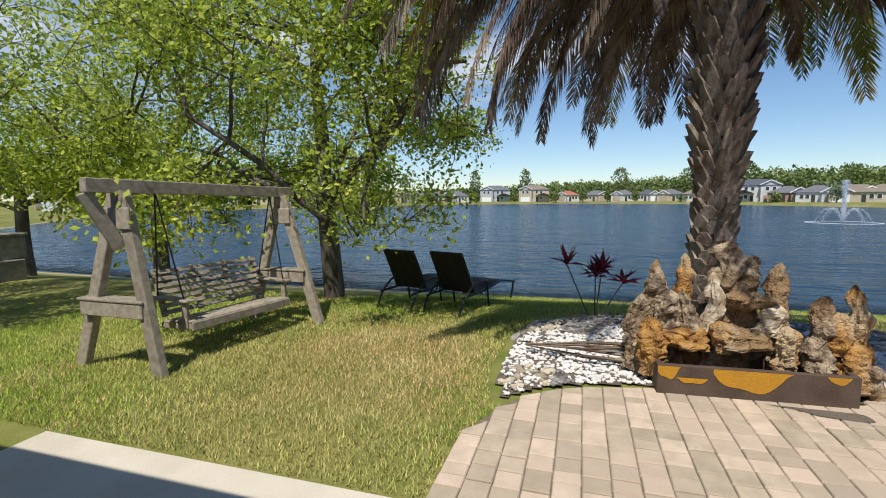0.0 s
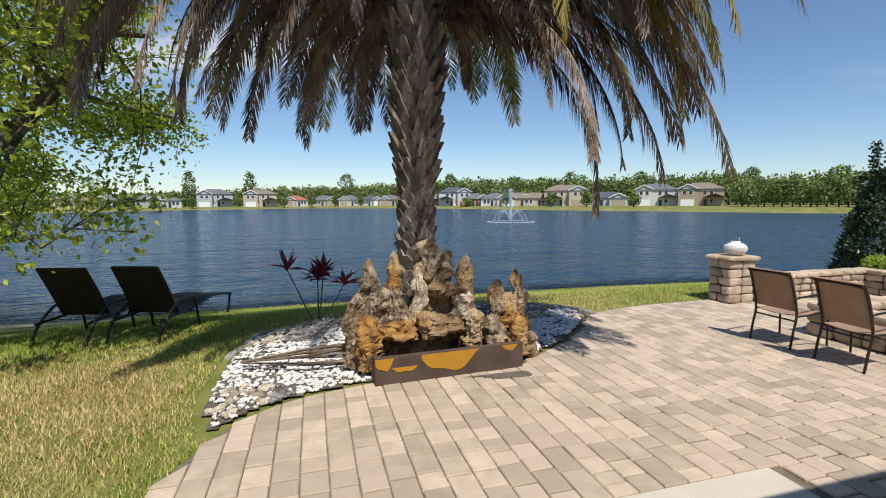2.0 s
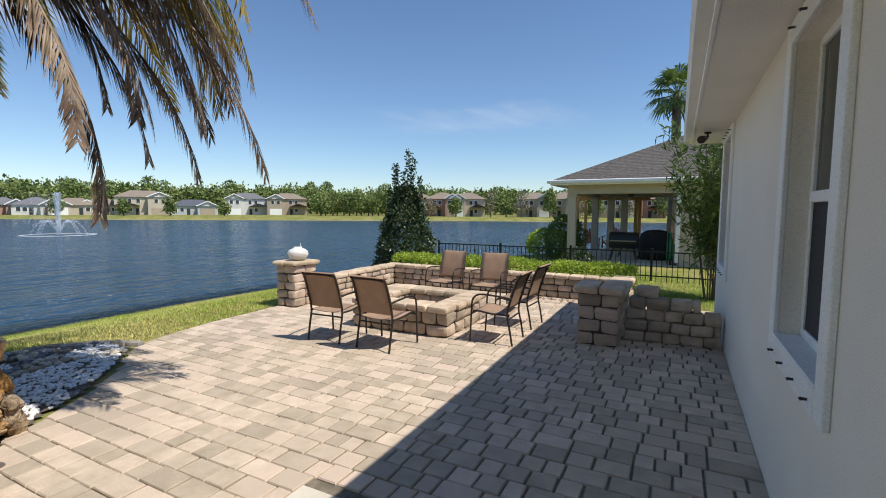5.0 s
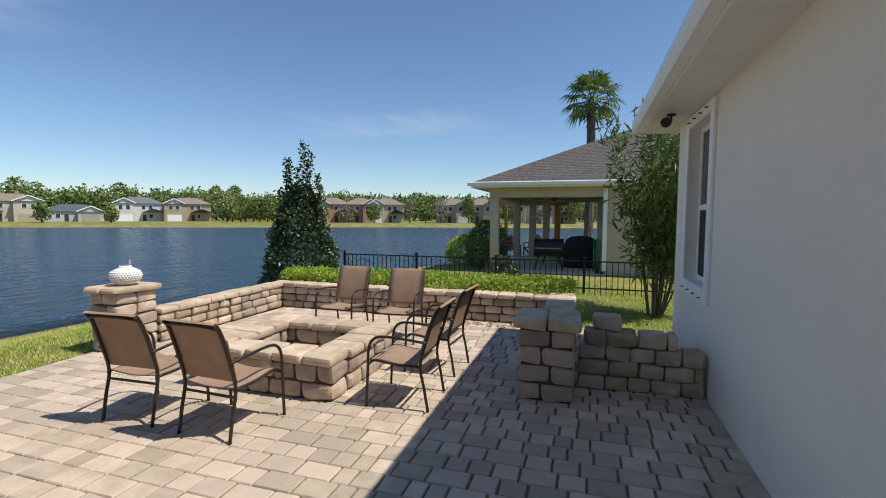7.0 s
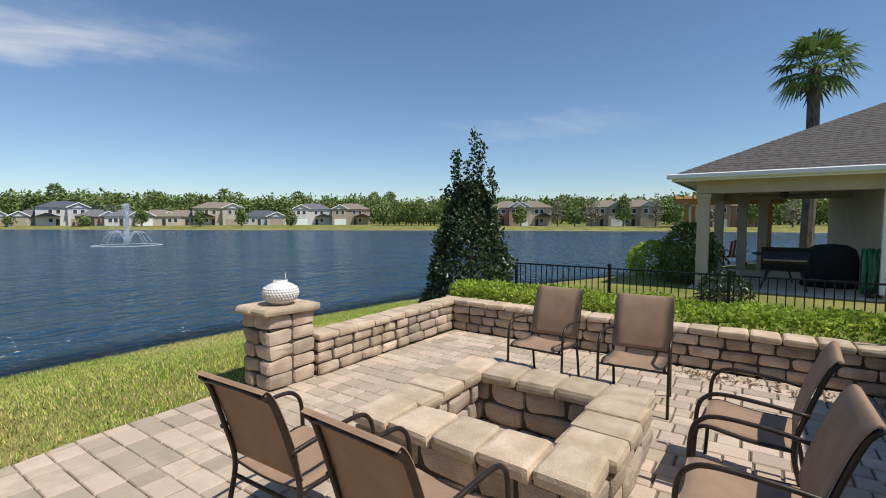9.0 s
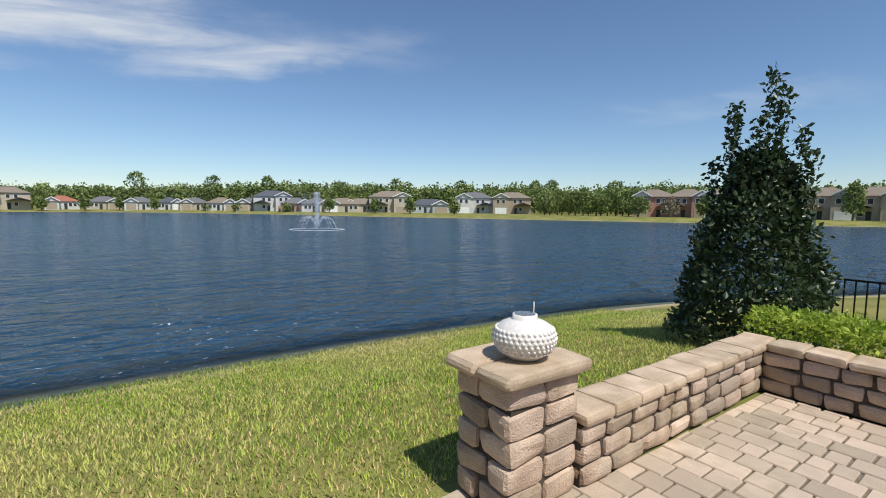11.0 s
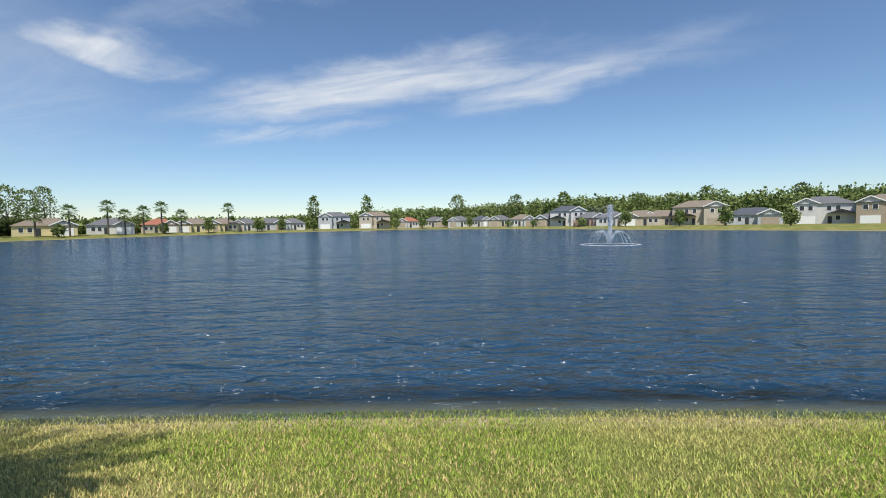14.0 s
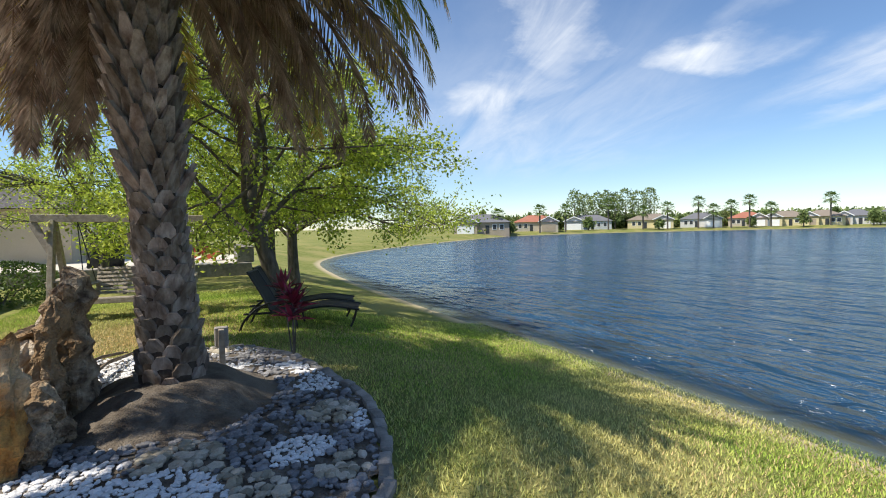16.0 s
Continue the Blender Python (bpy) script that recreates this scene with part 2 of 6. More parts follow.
M_STUCCO2 = surf("beige_stucco", (0.52, 0.44, 0.33), (0.56, 0.48, 0.37), 1.4, 0.92, 0.3, 140, spec=0.15, dist=0.006)
M_WHITE = surf("white_paint", (0.86, 0.86, 0.84), (0.90, 0.90, 0.88), 4, 0.55, 0.08, 90, spec=0.35)
M_VINYL = surf("soffit_vinyl", (0.76, 0.74, 0.70), (0.80, 0.78, 0.74), 3, 0.6, 0.06, 90, spec=0.3)
M_GLASS = glass_surface("window_glass")
M_SCREEN = surf("insect_screen", (0.03, 0.032, 0.035), (0.04, 0.042, 0.045), 30, 0.7, 0.1, 300, spec=0.3)
M_SHINGLE = surf("roof_shingle", (0.105, 0.095, 0.088), (0.16, 0.148, 0.138), 9, 0.95, 0.6, 70, vary=0.25, spec=0.15)
M_TRUNK_P = surf("palm_boot", (0.16, 0.12, 0.09), (0.37, 0.315, 0.265), 11, 0.95, 0.8, 60, vary=0.35, spec=0.1, stretch=(1, 1, 0.4))
M_TRUNK_C = surf("palm_core", (0.06, 0.045, 0.035), (0.10, 0.08, 0.062), 9, 0.97, 0.6, 60, spec=0.1)
M_BARK = surf("tree_bark", (0.10, 0.085, 0.07), (0.19, 0.165, 0.14), 10, 0.95, 0.9, 50, spec=0.1, stretch=(1, 1, 0.3))
M_PALM_G = surf("palm_frond_green", (0.17, 0.23, 0.05), (0.28, 0.30, 0.07), 3, 0.55, 0, 30, vary=0.3, rnd="island", spec=0.35, trans=0.35)
M_PALM_Y = surf("palm_frond_yellow", (0.50, 0.35, 0.09), (0.38, 0.34, 0.09), 2, 0.6, 0, 30, vary=0.3, rnd="island", spec=0.3, trans=0.4)
M_PALM_D = surf("palm_frond_dead", (0.46, 0.37, 0.28), (0.17, 0.115, 0.08), 3, 0.85, 0, 30, vary=0.35, rnd="island", spec=0.15, trans=0.2)
M_LEAF = surf("tree_leaf", (0.34, 0.45, 0.05), (0.54, 0.60, 0.10), 1.5, 0.5, 0, 20, vary=0.5, rnd="island", spec=0.4, trans=0.5)
M_LEAF_D = surf("holly_leaf", (0.035, 0.065, 0.025), (0.065, 0.10, 0.04), 4, 0.38, 0, 20, vary=0.35, rnd="island", spec=0.5, trans=0.15)
M_HEDGE = surf("hedge_leaf", (0.30, 0.42, 0.05), (0.42, 0.52, 0.08), 3, 0.55, 0, 20, vary=0.3, rnd="island", spec=0.35, trans=0.4)
M_OLEANDER = surf("oleander_leaf", (0.085, 0.145, 0.03), (0.15, 0.21, 0.05), 3, 0.5, 0, 20, vary=0.3, rnd="island", spec=0.4, trans=0.3)
M_CORDY = surf("cordyline_leaf", (0.34, 0.03, 0.08), (0.10, 0.025, 0.035), 6, 0.45, 0, 30, vary=0.3, rnd="island", spec=0.4, trans=0.3)
M_WOOD_G = surf("weathered_wood", (0.30, 0.255, 0.20), (0.42, 0.37, 0.30), 5, 0.9, 0.5, 60, vary=0.15, spec=0.15, stretch=(3, 3, 3))
M_METAL = surf("bronze_tube", (0.035, 0.026, 0.021), (0.055, 0.04, 0.032), 20, 0.42, 0.05, 120, metal=0.4, spec=0.5)
M_SLING = surf("sling_fabric", (0.40, 0.265, 0.18), (0.45, 0.305, 0.21), 8, 0.8, 0.3, 400, spec=0.2, trans=0.2, dist=0.002)
M_SLING_B = surf("black_sling_fabric", (0.018, 0.017, 0.016), (0.03, 0.028, 0.026), 8, 0.75, 0.3, 400, spec=0.25, dist=0.002)
M_BLACK = surf("black_metal", (0.012, 0.012, 0.013), (0.02, 0.02, 0.021), 20, 0.45, 0.05, 100, spec=0.45)
M_ROCK = surf("fountain_rock", (0.52, 0.29, 0.09), (0.25, 0.125, 0.045), 10, 0.9, 1.0, 55, spec=0.2, c3=(0.54, 0.42, 0.27), dist=0.03)
M_ROCK_G = surf("grey_fountain_rock", (0.54, 0.43, 0.30), (0.115, 0.08, 0.055), 10, 0.9, 1.0, 55, spec=0.2, c3=(0.32, 0.21, 0.11), dist=0.03)
M_ROCK_W = surf("pale_fountain_rock", (0.68, 0.60, 0.47), (0.36, 0.27, 0.18), 12, 0.88, 0.8, 55, spec=0.2, dist=0.02)
M_BASIN = surf("brown_basin_paint", (0.085, 0.058, 0.045), (0.12, 0.085, 0.066), 4, 0.75, 0.3, 70, spec=0.3)
M_OCHRE = surf("ochre_paint", (0.55, 0.27, 0.02), (0.47, 0.24, 0.03), 5, 0.7, 0.3, 70, spec=0.3)
M_WHITE_ST = surf("white_stone", (0.72, 0.70, 0.67), (0.80, 0.78, 0.76), 8, 0.8, 0.2, 80, vary=0.14, rnd="island", spec=0.3)
M_PEBBLE = surf("river_pebble", (0.36, 0.30, 0.21), (0.52, 0.46, 0.36), 6, 0.75, 0.2, 80, vary=0.4, rnd="island", spec=0.3)
M_SLATE = surf("grey_gravel", (0.17, 0.165, 0.165), (0.31, 0.30, 0.30), 6, 0.85, 0.3, 80, vary=0.3, rnd="island", spec=0.3)
M_SOIL = surf("bed_soil", (0.11, 0.088, 0.068), (0.22, 0.185, 0.145), 7, 0.97, 0.9, 60, spec=0.1, c3=(0.2, 0.17, 0.135), dist=0.03)
M_EDGE = surf("edging_stone", (0.25, 0.23, 0.205), (0.37, 0.34, 0.305), 8, 0.92, 0.5, 90, vary=0.2, spec=0.2)
M_VASE = surf("white_ceramic", (0.76, 0.74, 0.70), (0.82, 0.80, 0.77), 6, 0.45, 0.05, 60, spec=0.45)
M_SOLAR = surf("solar_disc", (0.10, 0.11, 0.13), (0.35, 0.37, 0.40), 60, 0.25, 0.1, 200, metal=0.3, spec=0.5)
M_ORANGE_W = surf("cedar_wood", (0.50, 0.27, 0.09), (0.58, 0.33, 0.12), 5, 0.8, 0.3, 60, spec=0.2, stretch=(1, 1, 4))
M_RED = surf("red_paint", (0.33, 0.06, 0.03), (0.40, 0.08, 0.045), 5, 0.6, 0.1, 60, spec=0.3)
M_FOAM = surf("fountain_spray", (0.80, 0.84, 0.88), (0.88, 0.91, 0.94), 4, 0.7, 0, 40, spec=0.2, trans=0.5)
M_GREEN_H = surf("green_hose", (0.02, 0.15, 0.07), (0.03, 0.20, 0.10), 8, 0.5, 0.1, 80, spec=0.4)
M_FARLEAF = surf("far_leaf", (0.15, 0.21, 0.065), (0.25, 0.30, 0.11), 0.25, 0.8, 0, 2, vary=0.4, rnd="island", spec=0.1, trans=0.2)
M_FARLEAF2 = surf("far_pale_leaf", (0.26, 0.24, 0.16), (0.32, 0.29, 0.21), 0.25, 0.8, 0, 2, vary=0.3, rnd="island", spec=0.1, trans=0.2)

# ---- building helpers ----
def finish(bm, name, material, smooth=False):
    me = bpy.data.meshes.new(name)
    bm.normal_update()
    bm.to_mesh(me)
    bm.free()
    me.materials.append(material)
    if smooth:
        me.polygons.foreach_set("use_smooth", [True] * len(me.polygons))
    return me


def part(name, bm, material, parent, label="", smooth=False):
    """Links a bmesh (or a mesh) as one object under a thing or a part."""
    me = bm if isinstance(bm, bpy.types.Mesh) else finish(bm, name, material, smooth)
    ob = new(name, me)
    ob.parent = parent
    if label:
        ob["label"] = label
    return ob


def thing(name, m, label, category, group="", kind=""):
    ob = new(name)
    ob.empty_display_size = 0.1
    ob.matrix_world = m
    return tagged(ob, label, category, group, kind)


def solid(name, bm, material, label, category="", group="", kind="", m=None, smooth=False):
    ob = new(name, finish(bm, name, material, smooth))
    if m is not None:
        ob.matrix_world = m
    return tagged(ob, label, category, group, kind)


def box(bm, x0, x1, y0, y1, z0, z1, bevel=0.0, m=None, seg=1):
    r = bmesh.ops.create_cube(bm, size=1.0)
    vs = r["verts"]
    for v in vs:
        v.co = Vector(((x0 + x1) / 2 + v.co.x * (x1 - x0), (y0 + y1) / 2 + v.co.y * (y1 - y0), (z0 + z1) / 2 + v.co.z * (z1 - z0)))
    if bevel:
        es = {e for v in vs for e in v.link_edges}
        vs = list({v for f in bmesh.ops.bevel(bm, geom=list(es), offset=bevel, segments=seg, affect="EDGES", profile=0.6)["faces"] for v in f.verts} | {v for v in vs if v.is_valid})
    if m is not None:
        bmesh.ops.transform(bm, matrix=m, verts=vs)
    return vs


def boxes(*args, bevel=0.0):
    bm = bmesh.new()
    for a in args:
        box(bm, *a, bevel=bevel)
    return bm


def tube(bm, pts, r, n=8, r_end=None, cap=True):
    """A round bar along a line of points, tapering to r_end."""
    pts = [Vector(p) for p in pts]
    rings, ref = [], None
    for i, p in enumerate(pts):
        d = (pts[min(i + 1, len(pts) - 1)] - pts[max(i - 1, 0)]).normalized()
        if ref is None or abs(ref.dot(d)) > 0.95:
            ref = Vector((0, 0, 1)) if abs(d.z) < 0.9 else Vector((1, 0, 0))
        u = d.cross(ref).normalized()
        w = d.cross(u)
        k = i / max(1, len(pts) - 1)
        rad = r if r_end is None else r + (r_end - r) * k
        rings.append([bm.verts.new(p + (u * math.cos(2 * math.pi * j / n) + w * math.sin(2 * math.pi * j / n)) * rad) for j in range(n)])
    for a, b in zip(rings, rings[1:]):
        for j in range(n):
            bm.faces.new((a[j], a[(j + 1) % n], b[(j + 1) % n], b[j]))
    if cap:
        bm.faces.new(rings[0][::-1]), bm.faces.new(rings[-1])


def beam(bm, a, b, w, h, bevel=0.006):
    """A squared timber from a to b, w wide and h deep."""
    a, b = Vector(a), Vector(b)
    m = Matrix.Translation(a) @ (b - a).to_track_quat("X", "Z").to_matrix().to_4x4()
    box(bm, 0, (b - a).length, -w / 2, w / 2, -h / 2, h / 2, bevel, m)


def lathe(bm, prof, n=24, m=None):
    rings = []
    for r, z in prof:
        rings.append([bm.verts.new((r * math.cos(2 * math.pi * j / n), r * math.sin(2 * math.pi * j / n), z)) for j in range(n)])
    for a, b in zip(rings, rings[1:]):
        for j in range(n):
            bm.faces.new((a[j], a[(j + 1) % n], b[(j + 1) % n], b[j]))
    bm.faces.new(rings[0][::-1]), bm.faces.new(rings[-1])
    if m is not None:
        bmesh.ops.transform(bm, matrix=m, verts=[v for ring in rings for v in ring])


def mesh_np(name, verts, faces, material):
    me = bpy.data.meshes.new(name)
    me.from_pydata(verts.tolist() if hasattr(verts, "tolist") else verts, [], faces.tolist() if hasattr(faces, "tolist") else faces)
    me.materials.append(material)
    me.update()
    return me


def leaf_cloud(name, centres, size, rng, material, aspect=0.5, per=1, up=0.3, spread=0.0):
    """Many small pointed leaves (four corners each) about the given centres."""
    c = np.repeat(np.asarray(centres, float), per, axis=0)
    n = len(c)
    if spread:
        c = c + rng.normal(0, spread, (n, 3))
    d = rng.normal(0, 1, (n, 3))
    d[:, 2] += up
    d /= np.linalg.norm(d, axis=1)[:, None]
    s = np.cross(d, rng.normal(0, 1, (n, 3)))
    s /= np.linalg.norm(s, axis=1)[:, None]
    L = size * rng.uniform(0.6, 1.3, (n, 1))
    W = L * aspect * 0.5
    nrm = np.cross(d, s)
    v = np.stack([c, c + d * L * 0.5 + s * W + nrm * L * 0.06, c + d * L, c + d * L * 0.5 - s * W + nrm * L * 0.06], 1).reshape(-1, 3)
    f = np.arange(4 * n).reshape(-1, 4)
    return mesh_np(name, v, f, material)


def karst(seed, rx, ry, height, top=0.6, rings=26, seg=26):
    """A blunt weathered rock standing on z = 0: lumps, ledges, upright clefts and worn holes."""
    bm = bmesh.new()
    off = Vector((seed * 5.3, seed * 2.9, seed * 1.3))
    rows = []
    for k in range(rings + 1):
        u = k / rings
        z = u * height
        dome = math.sqrt(max(0.02, 1 - max(0.0, (u - 0.72) / 0.28) ** 2.4))
        foot = 0.75 + 0.25 * min(1.0, u / 0.2)
        wide = (1 - (1 - top) * u ** 1.3) * dome * foot * (1 + 0.40 * noise.noise(off + Vector((0, 0, z * 8))) + 0.22 * noise.noise(off + Vector((4, 0, z * 22))))
        cx, cy = 0.55 * rx * noise.noise(off + Vector((3, 0, z * 3.5))), 0.55 * ry * noise.noise(off + Vector((0, 5, z * 3.5)))
        row = []
        for j in range(seg):
            a = 2 * math.pi * j / seg
            d = Vector((math.cos(a), math.sin(a), 0))
            w = Vector((d.x * rx, d.y * ry, z))
            lump = noise.noise(Vector((d.x * 1.5, d.y * 1.5, z * 6)) + off)
            fine = noise.noise(w * 30 + off)
            cell = noise.voronoi(w * 8.5 + off * 2)[0]
            hole = max(0.0, 1 - cell[0] / 0.34)
            crease = max(0.0, 1 - (cell[1] - cell[0]) / 0.16)
            f = wide * (1 + 0.55 * lump + 0.16 * fine - 0.34 * hole - 0.20 * crease)
            row.append(bm.verts.new((cx + d.x * rx * f, cy + d.y * ry * f, z + 0.15 * rx * noise.noise(d * 2 + off + Vector((0, 0, z * 9))))))
        rows.append(row)
    for a, b in zip(rows, rows[1:]):
        for j in range(seg):
            bm.faces.new((a[j], a[(j + 1) % seg], b[(j + 1) % seg], b[j]))
    bm.faces.new(rows[0][::-1])
    bm.faces.new(rows[-1])
    return bm


# ---- the lie of the land ----
LAKE = [(-10.1, 18), (-11.0, 12), (-11.35, 6), (-11.3, 0), (-11.15, -6), (-11.0, -20), (-12.5, -32), (-22, -46), (-40, -63), (-75, -92), (-125, -80), (-165, -55),
        (-190, -20), (-188, 15), (-160, 40), (-118, 60), (-72, 86), (-46, 102), (-18, 113), (10, 120), (32, 108), (18, 70), (4, 50), (-3, 34), (-7, 24)]
WATER_Z = -0.85


def smooth_loop(pts, rounds=2):
    for _ in range(rounds):
        pts = [q for a, b in zip(pts, pts[1:] + pts[:1]) for q in ((a[0] * 0.75 + b[0] * 0.25, a[1] * 0.75 + b[1] * 0.25), (a[0] * 0.25 + b[0] * 0.75, a[1] * 0.25 + b[1] * 0.75))]
    return pts


SHORE = np.array(smooth_loop(LAKE))


def loop_distance(x, y, loop):
    """Signed distance to a closed line, below zero inside it."""
    p = np.stack([np.ravel(x), np.ravel(y)], 1).astype(float)
    a, b = loop, np.roll(loop, -1, axis=0)
    best, inside = np.full(len(p), 1e9), np.zeros(len(p), bool)
    for (ax, ay), (bx, by) in zip(a, b):
        e = np.array([bx - ax, by - ay])
        w = p - (ax, ay)
        k = np.clip((w @ e) / (e @ e), 0, 1)
        best = np.minimum(best, np.hypot(w[:, 0] - k * e[0], w[:, 1] - k * e[1]))
        cross = ((ay > p[:, 1]) != (by > p[:, 1])) & (p[:, 0] < (bx - ax) * (p[:, 1] - ay) / (by - ay + 1e-12) + ax)
        inside ^= cross
    return np.where(inside, -best, best).reshape(np.shape(x))


def ground_z(x, y):
    d = loop_distance(np.asarray(x, float), np.asarray(y, float), SHORE)
    k = np.clip(d / 4.9, 0, 1)
    up = WATER_Z - 0.03 + (0.86) * (0.45 * k + 0.55 * (k * k * (3 - 2 * k)))
    return np.where(d > 0, up, WATER_Z - 0.03 + np.maximum(d * 0.25, -1.6))


def gz(x, y):
    return float(ground_z(np.array([x]), np.array([y]))[0])

# ---- ground, lake, paving ----
def graded(lo, hi, fine_lo, fine_hi, step, grow=1.16):
    v = list(np.arange(fine_lo, fine_hi + 1e-6, step))
    s, p = step, fine_hi
    while p < hi:
        s = min(s * grow, 160)
        p += s
        v.append(p)
    s, p = step, fine_lo
    while p > lo:
        s = min(s * grow, 160)
        p -= s
        v.insert(0, p)
    return np.array(v)


def build_ground():
    xs, ys = graded(-2400, 1800, -12.4, 2.0, 0.4, 1.09), graded(-2000, 2400, -8.0, 15.0, 0.5, 1.09)
    X, Y = np.meshgrid(xs, ys)
    Z = ground_z(X, Y)
    v = np.stack([X, Y, Z], -1).reshape(-1, 3)
    w, h = len(xs), len(ys)
    i = (np.arange(h - 1)[:, None] * w + np.arange(w - 1)[None]).ravel()
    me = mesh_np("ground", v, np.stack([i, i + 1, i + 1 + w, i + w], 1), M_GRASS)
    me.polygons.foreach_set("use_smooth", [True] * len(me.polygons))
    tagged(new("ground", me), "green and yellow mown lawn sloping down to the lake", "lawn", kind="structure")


build_ground()


def build_water():
    """The lake's sheet; each point knows how shallow the water under it is."""
    xs, ys = graded(-205, 60, -13.0, -6.0, 0.4, 1.12), graded(-110, 140, -24.0, 16.0, 0.8, 1.12)
    X, Y = np.meshgrid(xs, ys)
    v = np.stack([X, Y, np.full(X.shape, WATER_Z)], -1).reshape(-1, 3)
    w, h = len(xs), len(ys)
    i = (np.arange(h - 1)[:, None] * w + np.arange(w - 1)[None]).ravel()
    me = mesh_np("water", v, np.stack([i, i + 1, i + 1 + w, i + w], 1), M_WATER)
    at = me.attributes.new("shallow", "FLOAT", "POINT")
    at.data.foreach_set("value", np.clip(1 + loop_distance(X, Y, SHORE) / 1.2, 0, 1).ravel().astype(np.float32))
    tagged(new("water", me), "rippled dark blue lake water", "lake", kind="structure")


build_water()

PATIO = [(1.25, 9.74), (-5.15, 9.74), (-5.2, 7.2), (-5.62, 7.1), (-5.6, 6.5), (-5.55, 5.13), (-5.42, 4.4), (-5.2, 3.9), (-4.68, 3.5), (-4.15, 2.95), (-3.76, 2.3), (-3.5, 1.95), (-3.49, 0.4), (-3.39, 0.0), (-3.26, -0.36), (-3.06, -0.66),
         (-2.9, -0.79), (-2.74, -0.89), (-2.4, -1.025), (-2.1, -1.095), (-1.9, -1.12), (-1.335, -1.12), (-1.335, 2.755), (1.25, 2.755)]


def spans(y, poly):
    xs = sorted(ax + (y - ay) * (bx - ax) / (by - ay) for (ax, ay), (bx, by) in zip(poly, poly[1:] + poly[:1]) if (ay > y) != (by > y))
    return list(zip(xs[::2], xs[1::2]))


bm = bmesh.new()
bm.faces.new([bm.verts.new((x, y, -0.016)) for x, y in PATIO])
bmesh.ops.triangulate(bm, faces=bm.faces[:])
patio = solid("pavement", bm, M_SAND, "tan concrete paver patio with dark sandy joints", "patio", kind="structure")
bm = bmesh.new()
box(bm, -1.325, 4.2, -4.22, 2.745, -0.15, 0.004, 0.012)
solid("floor_slab", bm, M_SLAB, "smooth pale concrete porch slab beside the pavers", "slab", kind="structure")

# ---- the house whose porch the walk starts from ----
WX = 1.25


